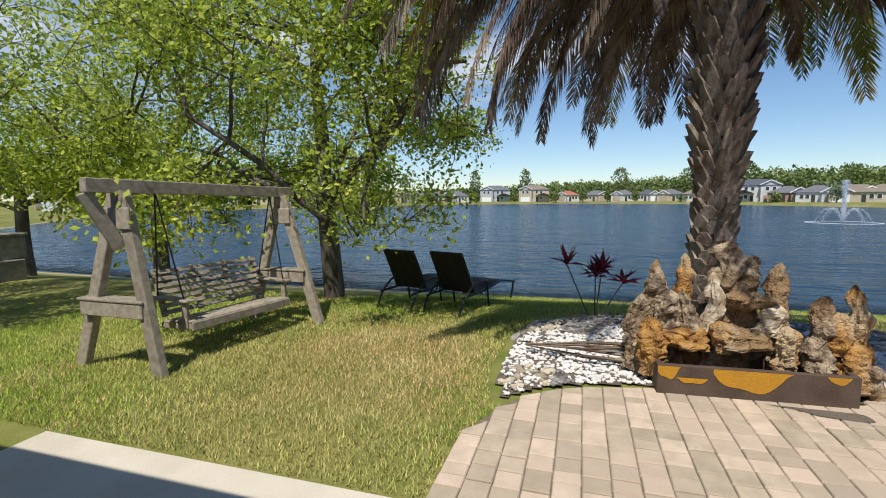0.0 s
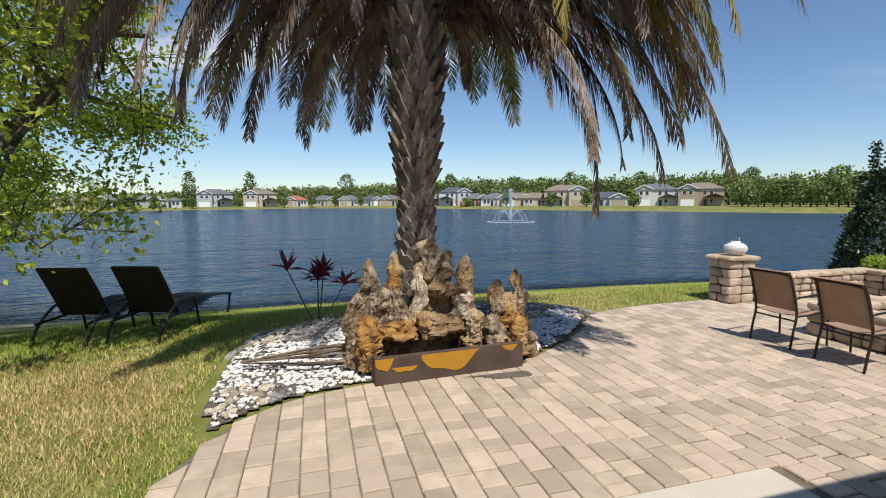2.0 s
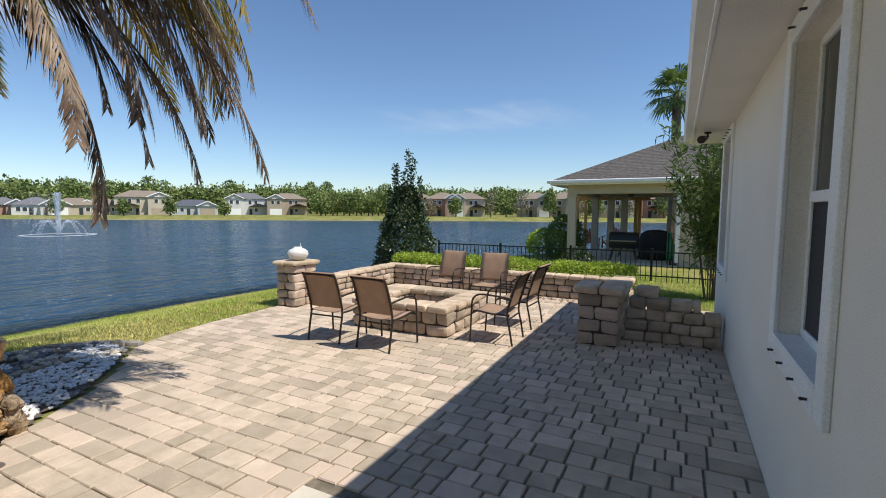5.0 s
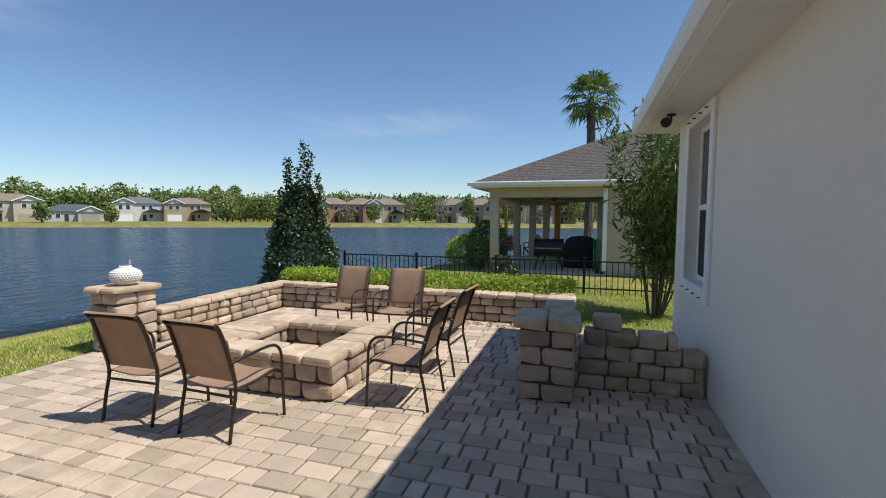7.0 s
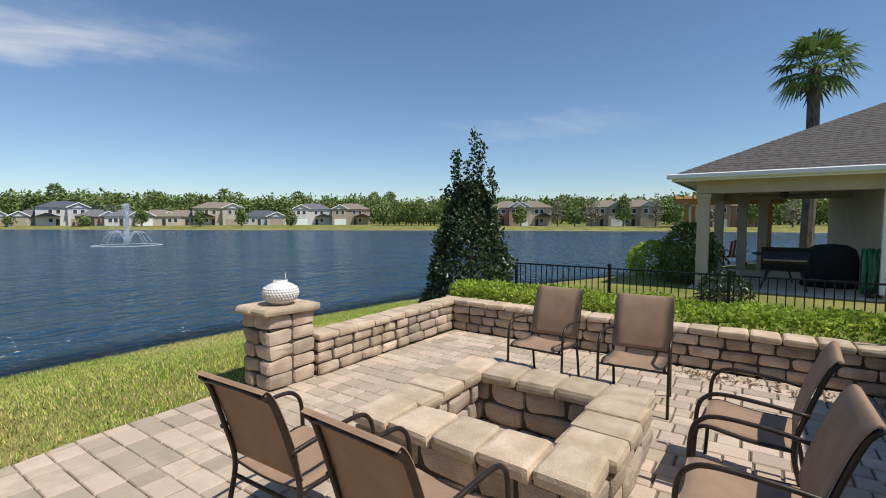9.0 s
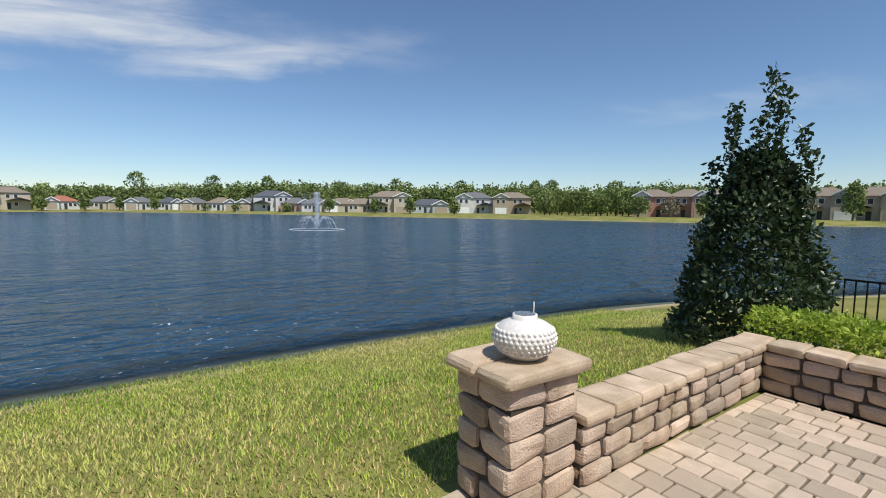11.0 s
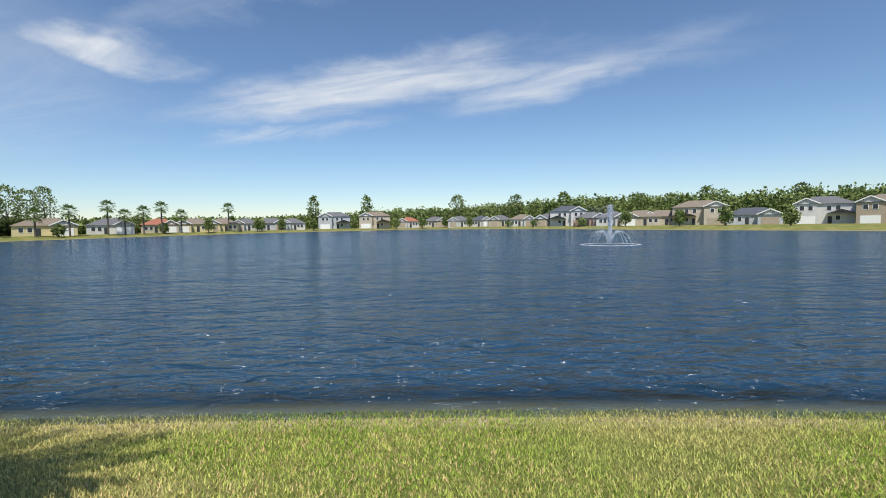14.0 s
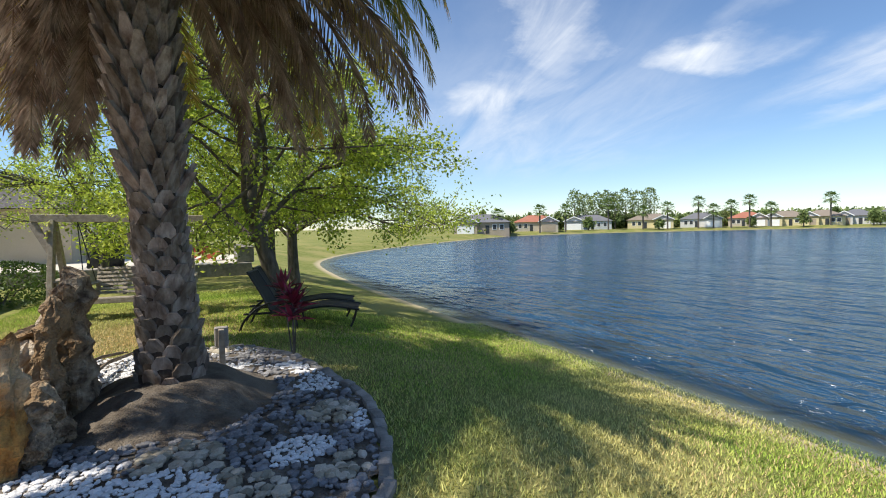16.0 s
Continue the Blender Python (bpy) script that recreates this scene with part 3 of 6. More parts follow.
def build_house():
    house = thing("house", pose(WX, 5, 0), "cream stucco house wall with white-trimmed sash windows", "house")
    inv = house.matrix_world.inverted()

    def add(name, bm, mat, label="", parent=None):
        bmesh.ops.transform(bm, matrix=inv, verts=bm.verts[:])
        ob = part(name, bm, mat, house, label)
        if parent is not None:
            ob.parent = parent
        return ob

    wins = [(3.03, 3.99), (7.42, 8.37)]
    zb, zt, top, t = 0.98, 2.66, 2.86, 0.22
    y0, y1 = 1.7, 9.05
    bm = bmesh.new()
    cuts = [y0] + [v for w in wins for v in w] + [y1]
    for a, b in zip(cuts[::2], cuts[1::2]):
        box(bm, WX, WX + t, a, b, -0.1, top)
    for a, b in wins:
        box(bm, WX, WX + t, a, b, -0.1, zb)
        box(bm, WX, WX + t, a, b, zt, top)
    box(bm, WX + t, 7.0, y1 - t, y1, -0.1, top)
    box(bm, WX + t, 4.4, y0, y0 + t, -0.1, top)
    box(bm, 4.2, 4.4, -9.0, y0, -0.1, top)
    box(bm, WX, 4.2, -9.2, -9.0, -0.1, top)
    add("wall", bm, M_STUCCO)
    for a, b in wins:
        w = add("window", boxes((WX + 0.10, WX + 0.14, a, a + 0.05, zb, zt), (WX + 0.10, WX + 0.14, b - 0.05, b, zb, zt), (WX + 0.10, WX + 0.14, a + 0.05, b - 0.05, zb, zb + 0.06),
                                (WX + 0.10, WX + 0.14, a + 0.05, b - 0.05, zt - 0.05, zt), (WX + 0.09, WX + 0.14, a + 0.05, b - 0.05, 1.76, 1.82), bevel=0.004), M_WHITE, "white sash frame")
        add("trim", boxes((WX - 0.03, WX, a - 0.13, a, zb - 0.13, zt + 0.12), (WX - 0.03, WX, b, b + 0.13, zb - 0.13, zt + 0.12), (WX - 0.03, WX, a, b, zt, zt + 0.12), bevel=0.005), M_WHITE, "white raised stucco trim", w)
        add("sill", boxes((WX - 0.034, WX - 0.002, a + 0.001, b - 0.001, zb - 0.13, zb - 0.002), (WX - 0.034, WX + 0.1, a + 0.001, b - 0.001, zb + 0.001, zb + 0.014), bevel=0.004), M_WHITE, "", w)
        add("pane", boxes((WX + 0.118, WX + 0.124, a + 0.05, b - 0.05, 1.82, zt - 0.05)), M_GLASS, "reflecting upper pane", w)
        add("screen", boxes((WX + 0.112, WX + 0.118, a + 0.05, b - 0.05, zb + 0.06, 1.76)), M_SCREEN, "dark lower insect screen", w)
        for k in range(4):
            for z in (zb - 0.075, zt + 0.06):
                bm = bmesh.new()
                y = a + 0.08 + k * (b - a - 0.16) / 3
                tube(bm, [(WX - 0.03, y, z), (WX - 0.055, y, z), (WX - 0.062, y, z - 0.004)], 0.006, 6, 0.009)
                add("clip", bm, M_BLACK, "small dark shutter clip", w)
    # eaves and roof
    ex = 0.82
    add("soffit", boxes((ex + 0.02, WX + 0.2, -9.3, 9.32, 2.80, 2.815)), M_VINYL)
    bm = bmesh.new()
    box(bm, ex, ex + 0.02, -9.3, 9.34, 2.79, 2.95)
    box(bm, ex, 7, 9.32, 9.34, 2.79, 2.95)
    add("fascia", bm, M_WHITE)
    bm = bmesh.new()
    prof = [(-0.11, 0.15), (-0.115, 0.05), (-0.09, 0.0), (-0.004, 0.0), (-0.004, 0.02), (-0.08, 0.02), (-0.10, 0.06), (-0.098, 0.15)]
    ra, rb = ([bm.verts.new((ex + px, y, 2.80 + pz)) for px, pz in prof] for y in (-9.3, 9.36))
    for j in range(len(prof)):
        k = (j + 1) % len(prof)
        bm.faces.new((ra[j], ra[k], rb[k], rb[j]))
    bm.faces.new(ra), bm.faces.new(rb[::-1])
    add("gutter", bm, M_WHITE, "white aluminium gutter")
    bm = bmesh.new()
    c = [bm.verts.new(p) for p in ((ex - 0.02, -9.3, 2.955), (ex - 0.02, 9.36, 2.955), (11, 9.36, 2.955), (11, -9.3, 2.955), (5.9, -4.2, 5.5), (5.9, 4.2, 5.5))]
    for q in ((0, 4, 5, 1), (1, 5, 2), (2, 5, 4, 3), (3, 4, 0)):
        bm.faces.new([c[j] for j in q][::-1])
    add("roof", bm, M_SHINGLE)
    bm = bmesh.new()
    box(bm, WX + t, 10.6, -9.0, 9.0, 2.76, 2.80)
    add("porch_ceiling", bm, M_VINYL)


build_house()
# floodlight under the eave
fl = thing("floodlight", pose(1.0, 8.15, 2.80), "small black floodlight under the eave", "floodlight")
bm = bmesh.new()
lathe(bm, [(0.045, 0), (0.045, -0.02), (0.02, -0.025)], 12)
part("mount", bm, M_BLACK, fl)
bm = bmesh.new()
tube(bm, [(0, 0, -0.02), (0.0, -0.02, -0.07), (-0.03, -0.05, -0.085)], 0.014)
part("arm", bm, M_BLACK, fl)
bm = bmesh.new()
tube(bm, [(-0.02, -0.04, -0.085), (-0.05, -0.10, -0.10), (-0.08, -0.22, -0.125)], 0.03, 10, 0.055)
part("head", bm, M_BLACK, fl)


# ---- block walls ----
def block_meshes(material, count, name, seed, size=(0.28, 0.24, 0.14), bev=0.043, rough=0.020):
    out = []
    for k in range(count):
        b = bmesh.new()
        box(b, -size[0] / 2, size[0] / 2, -size[1] / 2, size[1] / 2, -size[2] / 2, size[2] / 2, bev, seg=2)
        for v in b.verts:
            q = v.co * 9 + Vector((seed + k * 5.1, k * 2.3, 0))
            v.co += Vector((noise.noise(q), noise.noise(q + Vector((9, 0, 0))), noise.noise(q + Vector((0, 9, 0))))) * rough
        out.append(finish(b, name, material, False))
    return out


BLOCKS = block_meshes(M_BLOCK, 7, "block", 1)
CAPS = block_meshes(M_CAP, 5, "capstone", 4, (0.28, 0.32, 0.08), 0.03, 0.014)
rb = random.Random(5)


def lay(parent, meshes, base, name, x, y, z, lx, ly, lz, turn=0.0):
    ob = new(name, rb.choice(meshes))
    ob.parent = parent
    ob.matrix_basis = pose(x, y, z, rb.uniform(-0.8, 0.8), rb.uniform(-0.8, 0.8), turn + rb.uniform(-1, 1)) @ Matrix.Diagonal((lx / base[0], ly / base[1], lz / base[2], 1))
    return ob


def run(parent, a, b, depth, z0, heights, cap=0.08, cap_w=None, lens=(0.2, 0.36), turn=None, cap_len=0.29):
    """A straight run of coursed blocks from a to b in the parent's frame, with capstones."""
    a, b = Vector((*a, 0)), Vector((*b, 0))
    d = (b - a).normalized()
    L, ang = (b - a).length, math.degrees(math.atan2(d.y, d.x))
    z = z0
    for h in heights:
        s = 0.0
        while s < L - 0.02:
            w = min(rb.uniform(*lens), L - s)
            if L - s - w < 0.1:
                w = L - s
            p = a + d * (s + w / 2)
            lay(parent, BLOCKS, (0.28, 0.24, 0.14), "block", p.x, p.y, z + h / 2, w - 0.013, depth * rb.uniform(0.97, 1.03), h - 0.010, ang)
            s += w
        z += h
    if cap:
        n = max(1, round(L / cap_len))
        for k in range(n):
            p = a + d * (L * (k + 0.5) / n)
            lay(parent, CAPS, (0.28, 0.32, 0.08), "capstone", p.x, p.y, z + cap / 2, L / n - 0.006, (cap_w or depth + 0.05) * rb.uniform(0.98, 1.02), cap, ang)


# dark boxes added inside the blocks to stop light leaking through the joints
def core(parent, *bs):
    part("core", boxes(*bs), M_CORE, parent)


# fire pit
PX0, PX1, PY0, PY1 = -3.55, -1.98, 6.08, 7.52
pit = thing("fire_pit", pose(0, 0, 0), "square tan block fire pit with broad capstones", "fire pit")
H2 = (0.165, 0.165)
dp = 0.30
run(pit, (PX0, PY0 + dp / 2), (PX1, PY0 + dp / 2), dp, 0, H2, 0.09, 0.36, lens=(0.22, 0.40), cap_len=0.31)
run(pit, (PX0, PY1 - dp / 2), (PX1, PY1 - dp / 2), dp, 0, H2, 0.09, 0.36, lens=(0.22, 0.40), cap_len=0.31)
run(pit, (PX0 + dp / 2, PY0 + dp), (PX0 + dp / 2, PY1 - dp), dp, 0, H2, 0.09, 0.36, lens=(0.22, 0.40), cap_len=0.31)
run(pit, (PX1 - dp / 2, PY0 + dp), (PX1 - dp / 2, PY1 - dp), dp, 0, H2, 0.09, 0.36, lens=(0.22, 0.40), cap_len=0.31)
core(pit, (PX0 + 0.03, PX1 - 0.03, PY0 + 0.03, PY0 + dp - 0.03, 0, 0.33), (PX0 + 0.03, PX1 - 0.03, PY1 - dp + 0.03, PY1 - 0.03, 0, 0.33),
     (PX0 + 0.03, PX0 + dp - 0.03, PY0 + dp, PY1 - dp, 0, 0.33), (PX1 - dp + 0.03, PX1 - 0.03, PY0 + dp, PY1 - dp, 0, 0.33))

# seat wall along the lake side and behind the chairs
seat_wall = thing("garden_wall_lake_side", pose(0, 0, 0), "low tan block seat wall with capstones", "garden wall", "block walls")
H3 = (0.125, 0.125, 0.125)
run(seat_wall, (-5.31, 7.17), (-5.31, 9.74), 0.27, 0, H3, 0.075, 0.31)
core(seat_wall, (-5.42, -5.20, 7.18, 9.74, 0, 0.375))
back_wall = thing("garden_wall_back", pose(0, 0, 0), "low tan block wall in front of the clipped hedge", "garden wall", "block walls")
run(back_wall, (-5.45, 9.875), (-0.33, 9.875), 0.27, 0, H3, 0.075, 0.31)
core(back_wall, (-5.42, -0.35, 9.77, 9.98, 0, 0.375))
side_wall = thing("garden_wall_side", pose(0, 0, 0), "low tan block wall capped with wide stones", "garden wall", "block walls")
run(side_wall, (-0.17, 7.2), (-0.17, 10.0), 0.30, 0, (0.135, 0.135, 0.135), 0.085, 0.40)
core(side_wall, (-0.29, -0.05, 7.2, 9.98, 0, 0.37))


def pillar(name, x0, x1, y0, y1, hs, cap, label):
    ob = thing(name, pose((x0 + x1) / 2, (y0 + y1) / 2, 0), label, "pillar")
    w, d = x1 - x0, y1 - y0
    z = 0
    for i, h in enumerate(hs):
        c = 0.42 if i % 2 else 0.58
        for sy in (-1, 1):
            cc = c if sy > 0 else 1 - c
            for u0, u1 in ((-w / 2, -w / 2 + w * cc), (-w / 2 + w * cc, w / 2)):
                lay(ob, BLOCKS, (0.28, 0.24, 0.14), "block", (u0 + u1) / 2, sy * d / 4, z + h / 2, u1 - u0 - 0.012, d / 2 - 0.006, h - 0.010)
        z += h
    core(ob, (-w / 2 + 0.03, w / 2 - 0.03, -d / 2 + 0.03, d / 2 - 0.03, 0, z))
    for u in (-1, 1):
        lay(ob, CAPS, (0.28, 0.32, 0.08), "capstone", u * (w / 4 + 0.025), 0, z + cap / 2, w / 2 + 0.045, d + 0.1, cap)
    return z + cap


PILLAR_TOP = pillar("block_pillar", -5.64, -5.19, 6.60, 7.16, (0.145,) * 5, 0.075, "square tan block pillar with a flat cap")
STUB_TOP = pillar("block_pier", -0.43, 0.08, 6.70, 7.2, (0.165,) * 4, 0.10, "short tan block pier at the end of a low wall")

loose = thing("stacked_blocks", pose(0.65, 7.3, 0), "loosely stacked split-face blocks against the house wall", "blocks")
for i, (a, b) in enumerate(((-0.55, 0.57), (-0.55, 0.57), (-0.55, 0.57), (-0.5, 0.34), (-0.42, -0.1))):
    s = a
    while s < b - 0.08:
        w = min(rb.uniform(0.2, 0.3), b - s)
        lay(loose, BLOCKS, (0.28, 0.24, 0.14), "block", s + w / 2, rb.uniform(-0.03, 0.03), i * 0.145 + 0.072, w - 0.004, 0.24, 0.143)
        s += w


# ---- concrete pavers ----
def paver(q, top):
    """A paver with the outline q (four corners) and worn edges."""
    cx, cy = sum(p[0] for p in q) / 4, sum(p[1] for p in q) / 4
    v = [(x, y, -0.06) for x, y in q] + [(x, y, top - 0.009) for x, y in q]
    for x, y in q:
        dx, dy = cx - x, cy - y
        l = math.hypot(dx, dy) + 1e-6
        v.append((x + dx / l * 0.009, y + dy / l * 0.009, top))
    f = [(8, 9, 10, 11)]
    for j in range(4):
        k = (j + 1) % 4
        f += [(j, k, k + 4, j + 4), (j + 4, k + 4, k + 8, j + 8)]
    return v, f


def build_pavers():
    r = random.Random(11)
    row, single, rest_v, rest_f = 0.18, 0, [], []
    y = -1.12
    while y < 9.74:
        ya, yb = y + 0.003, min(y + row, 9.74) - 0.003
        A, B, C = spans(ya, PATIO), spans(yb, PATIO), spans((ya + yb) / 2, PATIO)
        for k, (x0, x1) in enumerate(C):
            a0, a1 = A[k] if len(A) == len(C) else (x0, x1)
            b0, b1 = B[k] if len(B) == len(C) else (x0, x1)
            s = x0 - r.uniform(0, 0.12)
            while s < x1:
                w = r.choice((0.13, 0.16, 0.18, 0.18, 0.24, 0.28))
                e = s + w
                if x1 - e < 0.09:
                    e = x1 + 0.01
                lo, hi = s <= x0, e >= x1
                g = 0.0065 + r.uniform(0, 0.003)
                al, bl = (min(max(v, s), e - 0.03) if lo else s + g for v in (a0, b0))
                ah, bh = (max(min(v, e), al + 0.02) if hi else e - g for v in (a1, b1))
                q = [(al, ya), (ah, ya), (bh, yb), (bl, yb)]
                q = [(px + r.uniform(-0.002, 0.002), py + r.uniform(-0.0025, 0.0025)) for px, py in q]
                top = r.uniform(-0.003, 0.003)
                v, f = paver(q, top)
                mx, my = (q[0][0] + q[2][0]) / 2, (ya + yb) / 2
                if single < 300 and -3.4 < mx < 0.3 and 3.4 < my < 6.05:
                    ob = new("paver", mesh_np("paver", v, f, M_PAVER))
                    ob.parent = patio
                    single += 1
                else:
                    n = len(rest_v)
                    rest_v += v
                    rest_f += [tuple(n + j for j in face) for face in f]
                s = e
        y += row
    ob = new("pavers", mesh_np("pavers", rest_v, rest_f, M_PAVER_I))
    ob.parent = patio
    tagged(ob, kind="stuff")

# ---- patio chairs ----
def arc(pts, n=5):
    """A smooth line through points (Catmull-Rom)."""
    P = [Vector(p) for p in pts]
    P = [P[0] * 2 - P[1]] + P + [P[-1] * 2 - P[-2]]
    out = []
    for i in range(1, len(P) - 2):
        for k in range(n):
            t = k / n
            a, b, c, d = P[i - 1 : i + 3]
            out.append(0.5 * ((2 * b) + (c - a) * t + (2 * a - 5 * b + 4 * c - d) * t * t + (3 * b - a - 3 * c + d) * t ** 3))
    return out + [P[-2]]


def sheet(bm, left, right, thick, sag=0.0, n=6):
    """A fabric sheet between two lines of points."""
    rows = []
    for a, b in zip(left, right):
        a, b = Vector(a), Vector(b)
        rows.append([a.lerp(b, k / n) - Vector((0, 0, sag * math.sin(math.pi * k / n))) for k in range(n + 1)])
    grid = []
    for s in (0, 1):
        g = []
        for i, r in enumerate(rows):
            d = (rows[min(i + 1, len(rows) - 1)][0] - rows[max(i - 1, 0)][0])
            nn = d.cross(r[-1] - r[0]).normalized()
            g.append([bm.verts.new(p + nn * thick * (s - 0.5)) for p in r])
        grid.append(g)
    for s, g in enumerate(grid):
        for i in range(len(g) - 1):
            for k in range(n):
                q = (g[i][k], g[i][k + 1], g[i + 1][k + 1], g[i + 1][k])
                bm.faces.new(q if s else q[::-1])
    for i in range(len(rows) - 1):
        for k in (0, n):
            bm.faces.new((grid[0][i][k], grid[0][i + 1][k], grid[1][i + 1][k], grid[1][i][k]))
    for i in (0, len(rows) - 1):
        for k in range(n):
            bm.faces.new((grid[0][i][k], grid[0][i][k + 1], grid[1][i][k + 1], grid[1][i][k]))


def build_chair(m):
    ch = thing("patio_chair", m, "dark bronze tube patio chair with a tan sling seat and back", "chair", "chairs round the fire pit")
    for s in (-1, 1):
        b = bmesh.new()
        tube(b, arc([(s * 0.25, -0.27, 0), (s * 0.25, -0.235, 0.2), (s * 0.25, -0.20, 0.40), (s * 0.25, -0.255, 0.62), (s * 0.245, -0.33, 0.84), (s * 0.24, -0.375, 0.90)]), 0.0135)
        part("back_post", b, M_METAL, ch, smooth=True)
        b = bmesh.new()
        tube(b, arc([(s * 0.285, 0.29, 0), (s * 0.285, 0.275, 0.3), (s * 0.285, 0.265, 0.52), (s * 0.285, 0.22, 0.605), (s * 0.285, 0.13, 0.635), (s * 0.28, -0.08, 0.625), (s * 0.262, -0.262, 0.60)]), 0.0125)
        part("arm", b, M_METAL, ch, smooth=True)
        b = bmesh.new()
        tube(b, arc([(s * 0.25, -0.20, 0.385), (s * 0.25, 0.0, 0.385), (s * 0.25, 0.2, 0.41), (s * 0.25, 0.265, 0.395)]), 0.0125)
        part("seat_rail", b, M_METAL, ch, smooth=True)
    for name, p in (("stretcher", [(-0.285, 0.27, 0.38), (0.285, 0.27, 0.38)]), ("stretcher", [(-0.25, -0.21, 0.33), (0.25, -0.21, 0.33)])):
        b = bmesh.new()
        tube(b, p, 0.011)
        part(name, b, M_METAL, ch)
    b = bmesh.new()
    tube(b, arc([(-0.245, -0.35, 0.87), (-0.12, -0.362, 0.885), (0.12, -0.362, 0.885), (0.245, -0.35, 0.87)]), 0.012)
    part("top_rail", b, M_METAL, ch, smooth=True)
    L = arc([(-0.258, -0.19, 0.44), (-0.258, -0.232, 0.62), (-0.256, -0.308, 0.83), (-0.254, -0.36, 0.915), (-0.254, -0.39, 0.91)])
    b = bmesh.new()
    sheet(b, L, [(-p[0], p[1], p[2]) for p in L], 0.004)
    part("back_sling", b, M_SLING, ch, "tan woven sling", True)
    L = arc([(-0.238, -0.20, 0.395), (-0.238, 0.0, 0.393), (-0.238, 0.2, 0.418), (-0.238, 0.275, 0.40)])
    b = bmesh.new()
    sheet(b, L, [(-p[0], p[1], p[2]) for p in L], 0.004, 0.02)
    part("seat_sling", b, M_SLING, ch, "tan woven sling", True)
    return ch


chair = build_chair(pose(-3.36, 5.50, 0, 0, 0, 2))
for x, y, a in ((-2.55, 5.48, -3), (-3.17, 8.42, 178), (-2.28, 8.38, 183), (-1.39, 6.42, 91), (-1.39, 7.35, 87)):
    copy_thing(chair, pose(x, y, 0, 0, 0, a))


# ---- lounge chairs ----
def build_lounger(m):
    """Faces local +y; the back stands up at -y."""
    lo = thing("lounge_chair", m, "black sling sun lounger with a raised back on the lawn", "lounger", "loungers under the tree")
    for s in (-1, 1):
        b = bmesh.new()
        tube(b, arc([(s * 0.31, -0.55, 0.28), (s * 0.31, 0.2, 0.30), (s * 0.31, 0.75, 0.36), (s * 0.31, 1.2, 0.30), (s * 0.31, 1.3, 0.28)]), 0.018)
        part("side_rail", b, M_BLACK, lo, smooth=True)
        b = bmesh.new()
        tube(b, arc([(s * 0.33, -0.62, 0.0), (s * 0.34, -0.5, 0.22), (s * 0.34, -0.2, 0.44), (s * 0.34, 0.15, 0.46), (s * 0.34, 0.22, 0.40), (s * 0.34, 0.30, 0.0)]), 0.018)
        part("arm", b, M_BLACK, lo, smooth=True)
        b = bmesh.new()
        tube(b, arc([(s * 0.31, 1.25, 0.29), (s * 0.31, 1.22, 0.15), (s * 0.31, 1.15, 0.0)]), 0.018)
        part("leg", b, M_BLACK, lo, smooth=True)
        b = bmesh.new()
        tube(b, arc([(s * 0.30, -0.12, 0.30), (s * 0.30, -0.28, 0.62), (s * 0.295, -0.47, 0.96)]), 0.016)
        part("back_post", b, M_BLACK, lo, smooth=True)
    b = bmesh.new()
    tube(b, [(-0.295, -0.47, 0.96), (0.295, -0.47, 0.96)], 0.016)
    part("top_rail", b, M_BLACK, lo)
    b = bmesh.new()
    sheet(b, [(-0.295, -0.12, 0.30), (-0.295, -0.28, 0.62), (-0.29, -0.47, 0.955)], [(0.295, -0.12, 0.30), (0.295, -0.28, 0.62), (0.29, -0.47, 0.955)], 0.006)
    part("back_sling", b, M_SLING_B, lo)
    b = bmesh.new()
    L = arc([(-0.30, -0.12, 0.305), (-0.30, 0.3, 0.31), (-0.30, 0.75, 0.365), (-0.30, 1.28, 0.29)])
    sheet(b, L, [(-p[0], p[1], p[2]) for p in L], 0.006)
    part("seat_sling", b, M_SLING_B, lo)
    return lo


lounger = build_lounger(pose(-6.17, -2.12, gz(-6.1, -2.1), 0, 0, 72))
copy_thing(lounger, pose(-6.30, -2.98, gz(-6.2, -2.9), 0, 0, 75))


